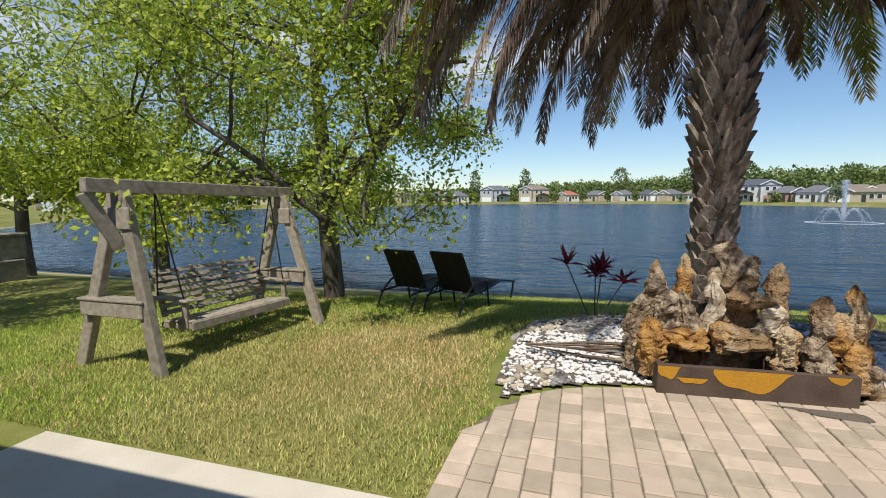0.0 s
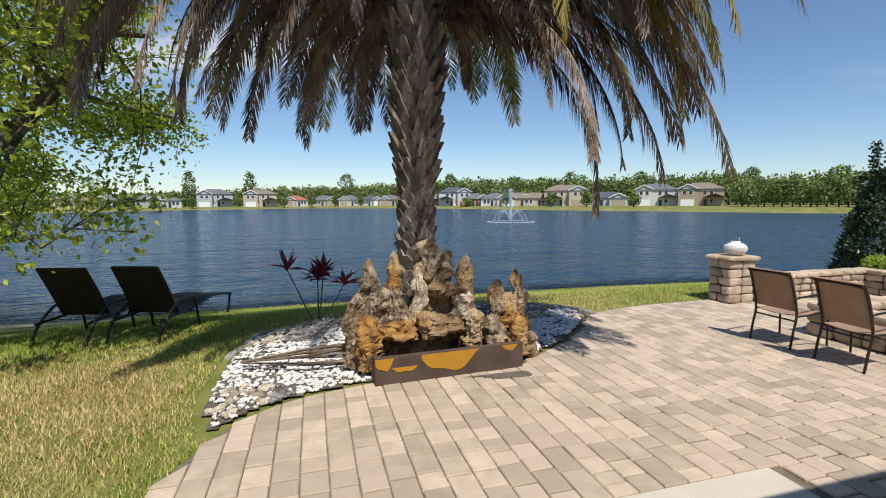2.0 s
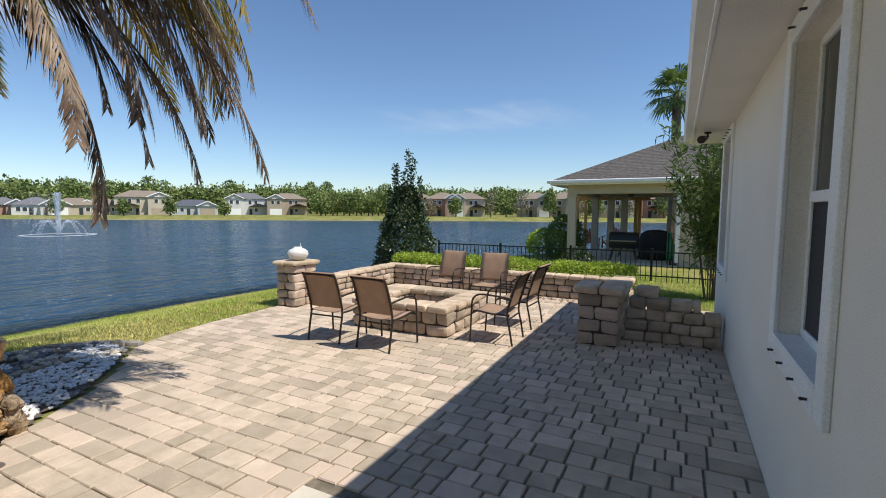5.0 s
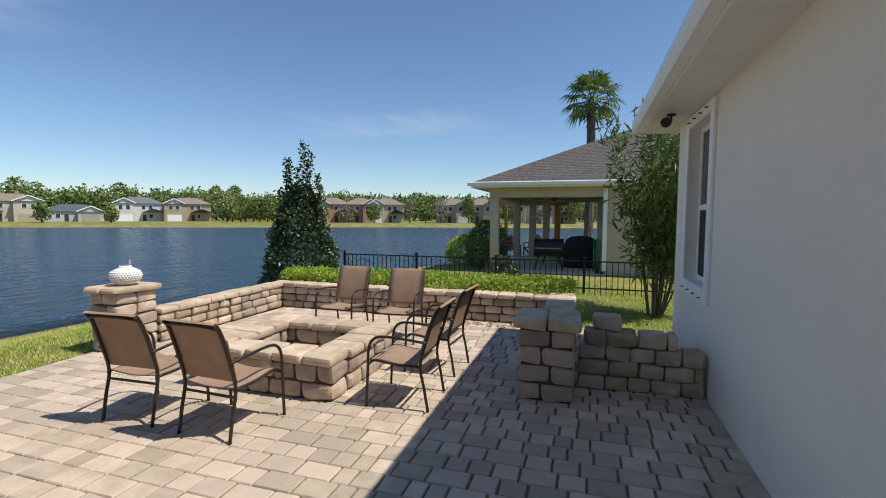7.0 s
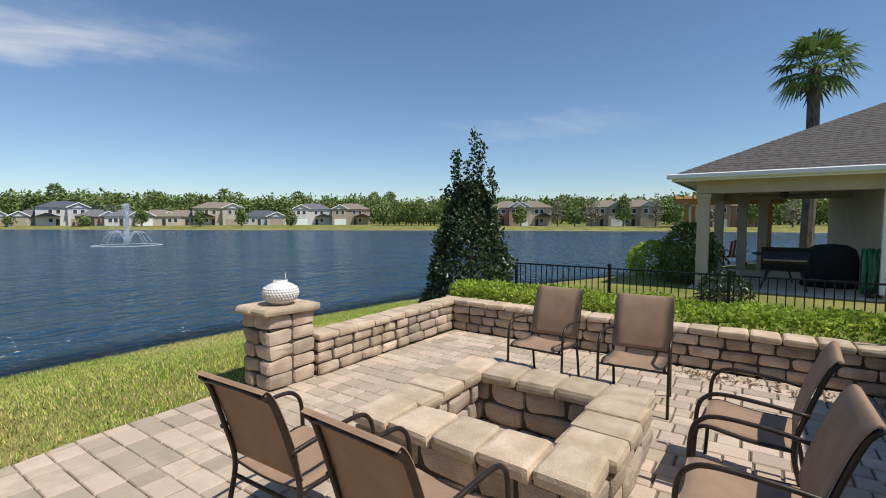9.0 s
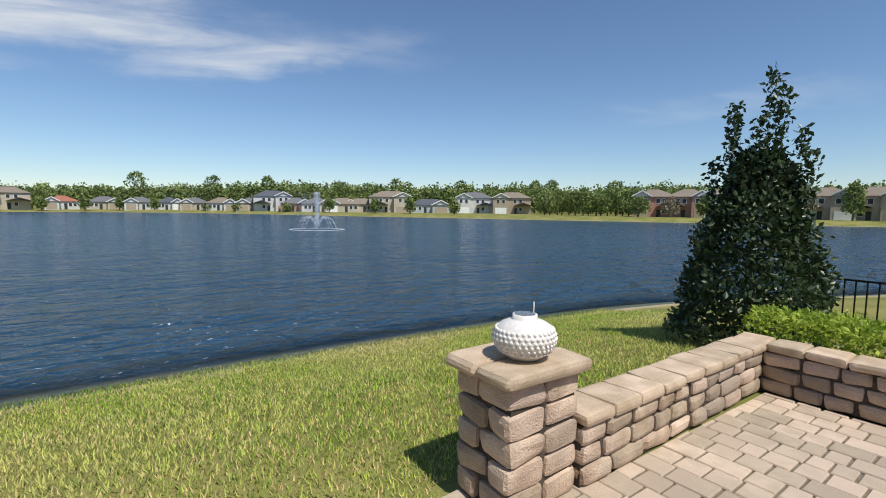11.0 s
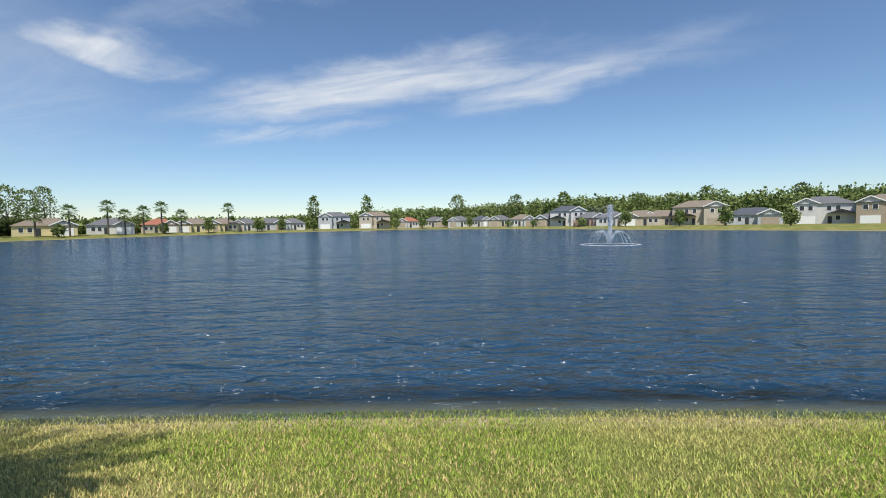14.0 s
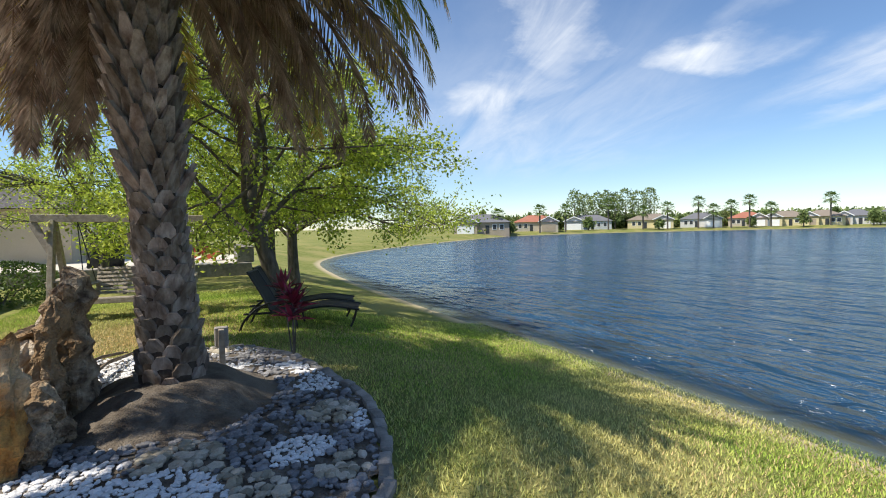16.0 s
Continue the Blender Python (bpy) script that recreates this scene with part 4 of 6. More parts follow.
# ---- timber swing ----
def build_swing():
    sw = thing("garden_swing", pose(0, 0, 0), "weathered timber A-frame garden swing with a slatted bench", "swing")
    def lumber(name, a, b, w, h, lab=""):
        bm = bmesh.new()
        beam(bm, a, b, w, h, 0.008)
        return part(name, bm, M_WOOD_G, sw, lab)
    ends = (((-2.52, -5.5), (-2.46, -4.34), (-2.49, -4.75), 1.88), ((-4.73, -5.04), (-4.71, -3.89), (-4.72, -4.48), 1.82))
    for (ax, ay), (bx, by), (tx, ty), tz in ends:
        lumber("leg", (ax, ay, -0.03), (tx, ty - 0.03, tz), 0.09, 0.14)
        lumber("leg", (bx, by, -0.03), (tx, ty + 0.05, tz), 0.09, 0.14)
        u = 0.36
        ya, yb = ay + (ty - ay) * u - 0.08, by + (ty - by) * u + 0.02
        lumber("cross_piece", (tx + 0.07, ya, 0.66), (tx + 0.07, yb, 0.66), 0.04, 0.15)
        lumber("cross_piece", (tx - 0.07, ya, 0.66), (tx - 0.07, yb, 0.66), 0.04, 0.15)
        lumber("ledge", (tx, ya - 0.03, 0.755), (tx, yb + 0.02, 0.755), 0.2, 0.03)
        lumber("gusset", (tx + 0.06, ty - 0.17, tz - 0.28), (tx + 0.06, ty + 0.2, tz - 0.28), 0.03, 0.22)
    (a, b) = ends[0][2], ends[1][2]
    lumber("top_beam", (a[0] + 0.33, a[1] - 0.03, 1.93), (b[0] - 0.25, b[1] + 0.03, 1.88), 0.1, 0.14)
    lumber("brace", (-2.17, -4.79, 1.86), (-2.44, -4.72, 1.30), 0.05, 0.13)
    # bench, hung between the ends, looking towards the house
    A, B = Vector((-3.03, -4.85, 0.42)), Vector((-4.44, -4.58, 0.42))
    d = (B - A).normalized()
    f = Vector((-d.y, d.x, 0))
    if f.y < 0:
        f = -f
    for k in range(5):
        o = f * (0.40 - k * 0.105)
        lumber("seat_slat", A + o + Vector((0, 0, -0.012 * k)), B + o + Vector((0, 0, -0.012 * k)), 0.085, 0.022)
    for k in range(7):
        o = f * (-0.06 - 0.022 * k) + Vector((0, 0, 0.05 + 0.077 * k))
        bm = bmesh.new()
        m = Matrix.Translation(A + o) @ d.to_track_quat("X", "Z").to_matrix().to_4x4() @ pose(0, 0, 0, 62)
        box(bm, 0, (B - A).length, -0.027, 0.027, -0.01, 0.01, 0.004, m)
        part("back_slat", bm, M_WOOD_G, sw)
    for k in (0.02, 0.34, 0.66, 0.98):
        p = A.lerp(B, k)
        lumber("back_brace", p + f * -0.07, p + f * -0.24 + Vector((0, 0, 0.55)), 0.07, 0.035)
        lumber("seat_joist", p + f * 0.44 + Vector((0, 0, -0.05)), p + f * -0.12 + Vector((0, 0, -0.1)), 0.05, 0.07)
    for p in (A, B):
        lumber("arm_rest", p + f * 0.46 + Vector((0, 0, 0.24)), p + f * -0.2 + Vector((0, 0, 0.24)), 0.12, 0.03)
        lumber("arm_post", p + f * 0.36 + Vector((0, 0, -0.08)), p + f * 0.36 + Vector((0, 0, 0.23)), 0.07, 0.05)
    lumber("front_rail", A + f * 0.46 + Vector((0, 0, -0.05)), B + f * 0.46 + Vector((0, 0, -0.05)), 0.03, 0.1)
    for p, top in ((A, Vector((-2.86, -4.70, 1.88))), (B, Vector((-4.52, -4.50, 1.84)))):
        for o in (0.36, -0.15):
            bm = bmesh.new()
            tube(bm, [p + f * o + Vector((0, 0, 0.2)), top], 0.009, 6)
            part("chain", bm, M_BLACK, sw)


build_swing()


# ---- fountain: painted trough and stacked rocks ----
def build_fountain():
    m = pose(-3.43, 1.22, 0.0, 0, 0, 93.5)  # local x along the patio edge, local +y towards the lake
    fo = thing("rock_fountain", m, "brown and ochre painted trough with tall weathered rocks behind", "fountain")
    hw, d, h, t = 0.79, 0.52, 0.27, 0.05
    part("front_panel", boxes((-hw, hw, 0, t, -0.02, h), bevel=0.006), M_BASIN, fo, "brown painted panel")
    part("back_panel", boxes((-hw, hw, d - t, d, -0.02, h), bevel=0.006), M_BASIN, fo)
    for s in (-1, 1):
        part("side_panel", boxes((s * hw - (t if s > 0 else 0), s * hw + (0 if s > 0 else t), t, d - t, -0.02, h), bevel=0.006), M_BASIN, fo)
    part("bottom", boxes((-hw + t, hw - t, t, d - t, -0.02, 0.06)), M_BASIN, fo)
    # ochre patches on the front, each a thin skin with its own outline
    for cx, w, zt, zb, sk in ((0.70, 0.10, h - 0.012, 0.13, 0.2), (0.50, 0.13, 0.16, 0.105, -0.15), (0.02, 0.31, h - 0.012, 0.055, 0.35), (-0.63, 0.09, h - 0.012, 0.19, -0.1)):
        bm = bmesh.new()
        n, top, bot = 14, [], []
        for k in range(n + 1):
            u = -1 + 2 * k / n
            z = zt - (zt - zb) * max(0.0, 1 - abs(u + sk * 0.2) ** 3) * (0.9 + 0.1 * math.sin(5 * u + cx * 9))
            x = max(-hw + 0.004, min(hw - 0.004, -cx + u * w))
            top.append(bm.verts.new((x, -0.004, zt)))
            bot.append(bm.verts.new((x, -0.004, min(z, zt - 0.003))))
        for k in range(n):
            bm.faces.new((top[k], bot[k], bot[k + 1], top[k + 1]))
        part("paint_patch", bm, M_OCHRE, fo, "ochre yellow paint")
    # rocks: place along and behind the trough, foot, half widths, height, how blunt, stone
    spec = ((-0.76, 0.52, 0.05, 0.15, 0.14, 1.14, 0.65, "grey"), (-0.53, 0.54, 0.05, 0.13, 0.13, 1.21, 0.6, "ochre"), (-0.92, 0.48, 0.05, 0.14, 0.14, 0.80, 0.8, "grey"),
            (-0.46, 0.38, 0.42, 0.10, 0.10, 0.48, 0.6, "grey"), (-0.80, 0.28, 0.10, 0.16, 0.15, 0.55, 0.9, "ochre"), (-0.42, 0.27, 0.36, 0.24, 0.18, 0.19, 1.0, "ochre"),
            (-0.66, 0.44, 0.05, 0.17, 0.14, 0.86, 0.8, "grey"), (-0.02, 0.66, 0.05, 0.25, 0.22, 1.32, 0.85, "grey"), (0.12, 0.62, 0.55, 0.15, 0.15, 0.68, 0.8, "grey"),
            (-0.22, 0.48, 0.05, 0.12, 0.12, 1.03, 0.65, "pale"), (0.07, 0.44, 0.74, 0.21, 0.15, 0.13, 1.0, "grey"), (0.33, 0.52, 0.05, 0.14, 0.14, 1.13, 0.6, "grey"),
            (0.25, 0.40, 0.48, 0.14, 0.13, 0.32, 0.9, "pale"), (0.30, 0.19, 0.22, 0.13, 0.11, 0.42, 0.95, "ochre"), (0.03, 0.28, 0.38, 0.22, 0.16, 0.17, 1.0, "grey"),
            (-0.18, 0.28, 0.34, 0.15, 0.14, 0.30, 0.9, "ochre"), (0.60, 0.30, 0.05, 0.14, 0.14, 0.86, 0.6, "grey"), (0.97, 0.42, 0.0, 0.13, 0.13, 1.0, 0.6, "ochre"),
            (0.78, 0.28, 0.38, 0.13, 0.12, 0.38, 0.85, "ochre"), (0.83, 0.22, 0.05, 0.16, 0.13, 0.45, 0.9, "ochre"), (1.02, 0.26, 0.0, 0.12, 0.13, 0.32, 0.8, "grey"),
            (0.80, 0.50, 0.0, 0.20, 0.17, 0.56, 0.8, "grey"), (0.48, 0.56, 0.0, 0.18, 0.15, 0.52, 0.8, "grey"), (0.02, 0.52, 0.05, 0.34, 0.11, 0.52, 0.9, "grey"), (-0.4, 0.56, 0.05, 0.2, 0.12, 0.7, 0.9, "grey"))
    stone = {"grey": M_ROCK_G, "ochre": M_ROCK, "pale": M_ROCK_W}
    for i, (x, y, z, rx, ry, hh, blunt, kind) in enumerate(spec):
        bm = karst(i + 1, rx * 0.84, ry * 0.84, hh * 0.97, blunt, 26 if hh > 0.4 else 14)
        bmesh.ops.transform(bm, matrix=pose(x, y, z, rb.uniform(-4, 4), rb.uniform(-5, 5), rb.uniform(0, 40)), verts=bm.verts[:])
        part("rock", bm, stone[kind], fo)
    return fo


build_fountain()


# ---- stone bed under the palm ----
BED = [(-3.07, -0.67), (-2.80, -0.92), (-3.2, -1.05), (-3.7, -1.1), (-4.64, -1.06), (-5.5, -0.85), (-5.95, -0.2), (-6.25, 0.8), (-6.44, 1.9), (-6.32, 2.8), (-6.13, 3.4), (-5.85, 3.85), (-5.3, 4.05), (-4.66, 3.46), (-4.13, 2.93), (-3.74, 2.3), (-3.5, 1.95), (-3.5, 0.4), (-3.40, 0.0), (-3.27, -0.35)]
bed_loop = np.array(BED)
PALM = (-4.80, 1.15)


def bed_z(x, y):
    """The bed lies a little proud of the lawn and rises to a mound of roots round the palm."""
    r = np.hypot(np.asarray(x) - PALM[0], np.asarray(y) - PALM[1])
    k = np.clip((0.98 - r) / 0.62, 0, 1)
    return 0.005 + 0.27 * (k * k * (3 - 2 * k))


def build_bed():
    xs, ys = np.arange(-6.5, -2.85, 0.09), np.arange(-1.3, 4.0, 0.09)
    X, Y = np.meshgrid(xs, ys)
    D = loop_distance(X, Y, bed_loop)
    Z = bed_z(X, Y)
    w = len(xs)
    v, idx, f = [], {}, []
    for j in range(len(ys)):
        for i in range(w):
            if D[j, i] < 0.0:
                idx[j, i] = len(v)
                v.append((X[j, i], Y[j, i], Z[j, i] + 0.035 * noise.noise(Vector((X[j, i] * 5, Y[j, i] * 5, 0)))))
    for j, i in idx:
        if (j + 1, i) in idx and (j, i + 1) in idx and (j + 1, i + 1) in idx:
            f.append((idx[j, i], idx[j, i + 1], idx[j + 1, i + 1], idx[j + 1, i]))
    me = mesh_np("planting_bed", v, f, M_SOIL)
    me.polygons.foreach_set("use_smooth", [True] * len(me.polygons))
    bed = tagged(new("planting_bed", me), "bare soil bed with gravel round the palm", "flower bed", kind="structure")
    # edging stones along the lawn side
    side = [p for p in BED[4:13]]
    stones = block_meshes(M_EDGE, 4, "edging_stone", 8, (0.2, 0.1, 0.12), 0.03, 0.012)
    for a, b in zip(side, side[1:]):
        n = max(1, round(math.hypot(b[0] - a[0], b[1] - a[1]) / 0.2))
        for k in range(n):
            x, y = a[0] + (b[0] - a[0]) * (k + 0.5) / n, a[1] + (b[1] - a[1]) * (k + 0.5) / n
            ob = new("edging_stone", rb.choice(stones))
            ob.parent = bed
            ob.matrix_basis = pose(x + rb.uniform(-0.02, 0.02), y + rb.uniform(-0.02, 0.02), float(bed_z(x, y)) - 0.03, rb.uniform(-5, 5), rb.uniform(-5, 5), math.degrees(math.atan2(b[1] - a[1], b[0] - a[0])) + rb.uniform(-6, 6))
    # loose stones in patches: white chips, pebbles and grey gravel
    rng = np.random.default_rng(4)
    n = 15000
    x, y = rng.uniform(-6.45, -2.9, n), rng.uniform(-1.2, 3.85, n)
    d = loop_distance(x, y, bed_loop)
    r = np.hypot(x - PALM[0], y - PALM[1])
    keep = (d < -0.07) & (r > 0.92) & ((y > -0.45) | (rng.random(n) < 0.8))
    x, y = x[keep], y[keep]
    pat = np.array([noise.noise(Vector((a * 0.95 + 3.1, b * 0.95, 0.5))) for a, b in zip(x, y)])
    near = lambda px, py, rad: np.hypot(x - px, y - py) < rad * (1 + 0.9 * pat)
    white = near(-3.7, 0.05, 0.62) | near(-4.15, -0.62, 0.55) | near(-4.7, -0.5, 0.35) | near(-3.3, -0.75, 0.2) | near(-5.5, 3.6, 0.26) | near(-5.7, 2.7, 0.28) | near(-4.75, 3.0, 0.36) | near(-4.2, 2.45, 0.36) | near(-3.75, 1.7, 0.32) | near(-6.1, 1.3, 0.25) | ((pat > 0.33) & (y > -0.4))
    pebb = (~white) & (near(-5.2, 3.25, 0.42) | near(-5.95, 3.1, 0.3) | near(-4.95, 2.45, 0.28) | near(-6.0, 2.1, 0.25) | (y < -0.5))
    white |= pebb & (y < -0.5) & (rng.random(len(x)) < 0.55)
    pebb &= ~white
    sparse = rng.random(len(x))
    white &= sparse < 0.95
    pebb &= sparse < 0.42
    grey = (~white) & (~pebb) & (sparse < 0.42) & (y > -0.5)
    for name, sel, mat, size, lab in (("white_stones", white, M_WHITE_ST, 0.024, "white marble chips in the bed"), ("pebbles", pebb, M_PEBBLE, 0.045, "round tan river pebbles in the bed"), ("gravel", grey, M_SLATE, 0.032, "dark grey slate gravel in the bed")):
        px, py = x[sel], y[sel]
        bm = bmesh.new()
        bmesh.ops.create_icosphere(bm, subdivisions=1, radius=1.0)
        base = np.array([v.co[:] for v in bm.verts])
        bf = np.array([[v.index for v in q.verts] for q in bm.faces])
        bm.free()
        k = len(px)
        s = size * rng.uniform(0.5, 1.35, (k, 1, 1)) * rng.uniform(0.7, 1.25, (k, 1, 3)) * np.array([1, 1, 0.6])
        V = base[None] * s * (1 + rng.uniform(-0.15, 0.15, (k, len(base), 1)))
        a = rng.uniform(0, 6.28, k)
        R = np.stack([np.stack([np.cos(a), -np.sin(a), 0 * a], 1), np.stack([np.sin(a), np.cos(a), 0 * a], 1), np.stack([0 * a, 0 * a, 1 + 0 * a], 1)], 1)
        V = np.einsum("kij,knj->kni", R, V) + np.stack([px, py, bed_z(px, py) + size * 0.35], 1)[:, None]
        F = bf[None] + (np.arange(k) * len(base))[:, None, None]
        ob = new(name, mesh_np(name, V.reshape(-1, 3), F.reshape(-1, 3), mat))
        tagged(ob, lab, "stones", kind="stuff")


build_bed()


# ---- the palm ----
def frond_mesh(name, L, e0, e1, seed, material, leaf=0.34, hang=0.5, n=72):
    """One feather frond along +x that starts at elevation e0 and ends at e1 (degrees)."""
    r = np.random.default_rng(seed)
    pts, p = [], np.zeros(3)
    side = r.uniform(-0.25, 0.25)
    for k in range(n + 1):
        u = k / n
        e = radians(e0 + (e1 - e0) * u ** 0.8)
        d = np.array([math.cos(e), side * u * 0.6, math.sin(e)])
        pts.append((p.copy(), d))
        p = p + d * L / n
    bm = bmesh.new()
    tube(bm, [q for q, _ in pts][::3] + [pts[-1][0]], 0.022, 5, 0.004)
    for k in range(5, n + 1):
        q, d = pts[k]
        u = k / n
        lat = np.cross(d, (0, 0, 1))
        lat /= np.linalg.norm(lat) + 1e-9
        upv = np.cross(lat, d)
        ll = leaf * (0.35 + 1.0 * math.sin(math.pi * min(1, 0.15 + 0.85 * u)) ** 0.7) * r.uniform(0.8, 1.1)
        for s in (-1, 1):
            for _ in range(2):
                dirn = lat * s * r.uniform(0.7, 1.0) + d * r.uniform(0.5, 1.0) + upv * r.uniform(-0.2, 0.45) * (1 - hang) + np.array([0, 0, -1.0]) * hang * r.uniform(0.7, 1.5)
                dirn /= np.linalg.norm(dirn)
                q0 = q + d * r.uniform(-0.02, 0.02)
                w = np.cross(dirn, upv)
                w = w / (np.linalg.norm(w) + 1e-9) * 0.0105
                mid = q0 + dirn * ll * 0.5
                tip = q0 + dirn * ll + np.array([0, 0, -0.12 * ll * (0.5 + hang)])
                vs = [bm.verts.new(c) for c in (q0 - w * 0.4, q0 + w * 0.4, mid + w, tip, mid - w)]
                bm.faces.new(vs)
    return finish(bm, name, material)


def build_palm():
    base_z = 0.20
    palm = thing("palm_tree", pose(PALM[0], PALM[1], base_z), "stout palm with a scaly trunk and drooping half-dead fronds", "palm")
    bm = bmesh.new()
    H = 4.35
    rad = lambda z: 0.195 + 0.10 * math.exp(-z * 2.2) + 0.07 * min(1.3, max(0, (z - 1.7) / 1.8))
    lathe(bm, [(rad(0) + 0.05, -0.25)] + [(rad(z), z) for z in np.linspace(0, H, 14)], 20)
    sway = lambda z: 0.22 * (max(0.0, z) / H) ** 1.3
    for v in bm.verts:
        v.co.x += sway(v.co.z)
    part("trunk", bm, M_TRUNK_C, palm)
    # leaf bases in spirals
    def boot_mesh(p):
        b = bmesh.new()
        front = [b.verts.new(c) for c in p]
        back = [b.verts.new((c[0], c[1] - 0.04, c[2])) for c in p]
        for q in ((0, 1, 2, 3), (3, 2, 4, 5)):
            b.faces.new([front[j] for j in q][::-1])
            b.faces.new([back[j] for j in q])
        ring = (0, 1, 2, 4, 5, 3)
        for j in range(6):
            a, c = ring[j], ring[(j + 1) % 6]
            b.faces.new((front[a], front[c], back[c], back[a]))
        return finish(b, "leaf_base", M_TRUNK_P)

    worn = boot_mesh(((-0.085, 0, 0), (0.085, 0, 0), (0.078, 0.032, 0.10), (-0.078, 0.032, 0.10), (0.034, 0.05, 0.165), (-0.034, 0.05, 0.165)))
    ragged = boot_mesh(((-0.075, 0, 0), (0.075, 0, 0), (0.052, 0.045, 0.13), (-0.052, 0.045, 0.13), (0.022, 0.085, 0.235), (-0.022, 0.085, 0.235)))
    for i in range(298):
        z = 0.02 + (H - 0.15) * i / 298
        a = i * 137.5
        high = z > 1.7
        s = rb.uniform(0.85, 1.15) * (1.0 + 0.12 * z / H)
        ob = new("leaf_base", ragged if high else worn)
        ob.parent = palm
        ob.matrix_basis = Matrix.Translation((sway(z), 0, 0)) @ Matrix.Rotation(radians(a), 4, "Z") @ pose(0, rad(z) - 0.012, z - 0.06, rb.uniform(-14, 0) - (1 if high else -6), 0, rb.uniform(-8, 8)) @ Matrix.Diagonal((s, s, s * (1.2 if high else 1.0), 1))
    sets = [("dead", M_PALM_D, [(2.0, 10, -88, 0.24, 0.85), (2.4, 18, -84, 0.26, 0.8)]),
            ("hanging", M_PALM_D, [(3.7, 22, -84, 0.36, 0.7), (3.3, 18, -88, 0.34, 0.75), (4.0, 28, -80, 0.38, 0.7)]),
            ("tan", M_PALM_D, [(3.9, 34, -78, 0.40, 0.65), (4.2, 38, -72, 0.42, 0.6)]),
            ("olive", M_PALM_Y, [(3.9, 32, -80, 0.40, 0.6), (4.1, 36, -74, 0.42, 0.55)]),
            ("dark", M_PALM_G, [(4.1, 36, -64, 0.38, 0.5), (3.8, 32, -70, 0.38, 0.5)]),
            ("yellow", M_PALM_Y, [(4.3, 36, -72, 0.44, 0.55), (4.1, 42, -60, 0.44, 0.5)]),
            ("green", M_PALM_G, [(4.0, 52, -42, 0.40, 0.3), (3.7, 64, -28, 0.40, 0.22), (3.2, 78, -5, 0.38, 0.2)])]
    ms = {}
    for key, mat, vs in sets:
        ms[key] = [frond_mesh("frond", L, e0, e1, 17 * k + len(key), mat, lf, hg) for k, (L, e0, e1, lf, hg) in enumerate(vs)]
    # the old fronds hang in four clusters and leave the trunk bare to the north and east
    fan = lambda a, n, w: [a + w * (2 * k / (n - 1) - 1) for k in range(n)]
    ne, se, nw, sw_ = fan(46, 16, 19), fan(-66, 12, 20), fan(148, 8, 22), fan(215, 8, 28)
    ring = lambda n, a0: [a0 + 360 * k / n for k in range(n)]
    plan = [("dead", [38, 62, -55, -78, 128, 165, 200, 240], H - 0.12, 0.10), ("hanging", se + sw_, H - 0.05, 0.12), ("hanging", ne[::2], H - 0.3, 0.12), ("hanging", ne[1::2], H - 0.7, 0.12), ("dark", nw, H + 0.1, 0.12), ("tan", se + sw_ + ne[::3], H + 0.04, 0.12),
            ("olive", ne[1::2] + fan(40, 5, 22), H + 0.08, 0.12), ("yellow", ring(22, 4), H + 0.1, 0.10), ("green", ring(24, 7), H + 0.2, 0.06)]
    for key, angles, z, r0 in plan:
        for k, a in enumerate(angles):
            a += rb.uniform(-4, 4)
            # the side towards the house is trimmed back
            trim = math.cos(radians(a + 12)) > 0.72
            if trim and k % 2:
                continue
            ob = new("frond", ms[key][k % len(ms[key])])
            ob.parent = palm
            s = rb.uniform(0.85, 1.1) * (0.94 - 0.06 * math.sin(radians(a)) + 0.07 * math.cos(radians(a)))
            ob.matrix_basis = Matrix.Translation((sway(H), 0, 0)) @ Matrix.Rotation(radians(a), 4, "Z") @ pose(r0, 0, z + rb.uniform(-0.1, 0.1), rb.uniform(-10, 10), rb.uniform(-6, 6) + 3 * math.sin(radians(a)), 0) @ Matrix.Scale(s, 4)
            if trim:
                ob.matrix_basis = ob.matrix_basis @ Matrix.Scale(0.72, 4)
            if key in ("dead", "hanging", "tan"):
                ob["label"] = "dry grey-brown hanging frond"


build_palm()


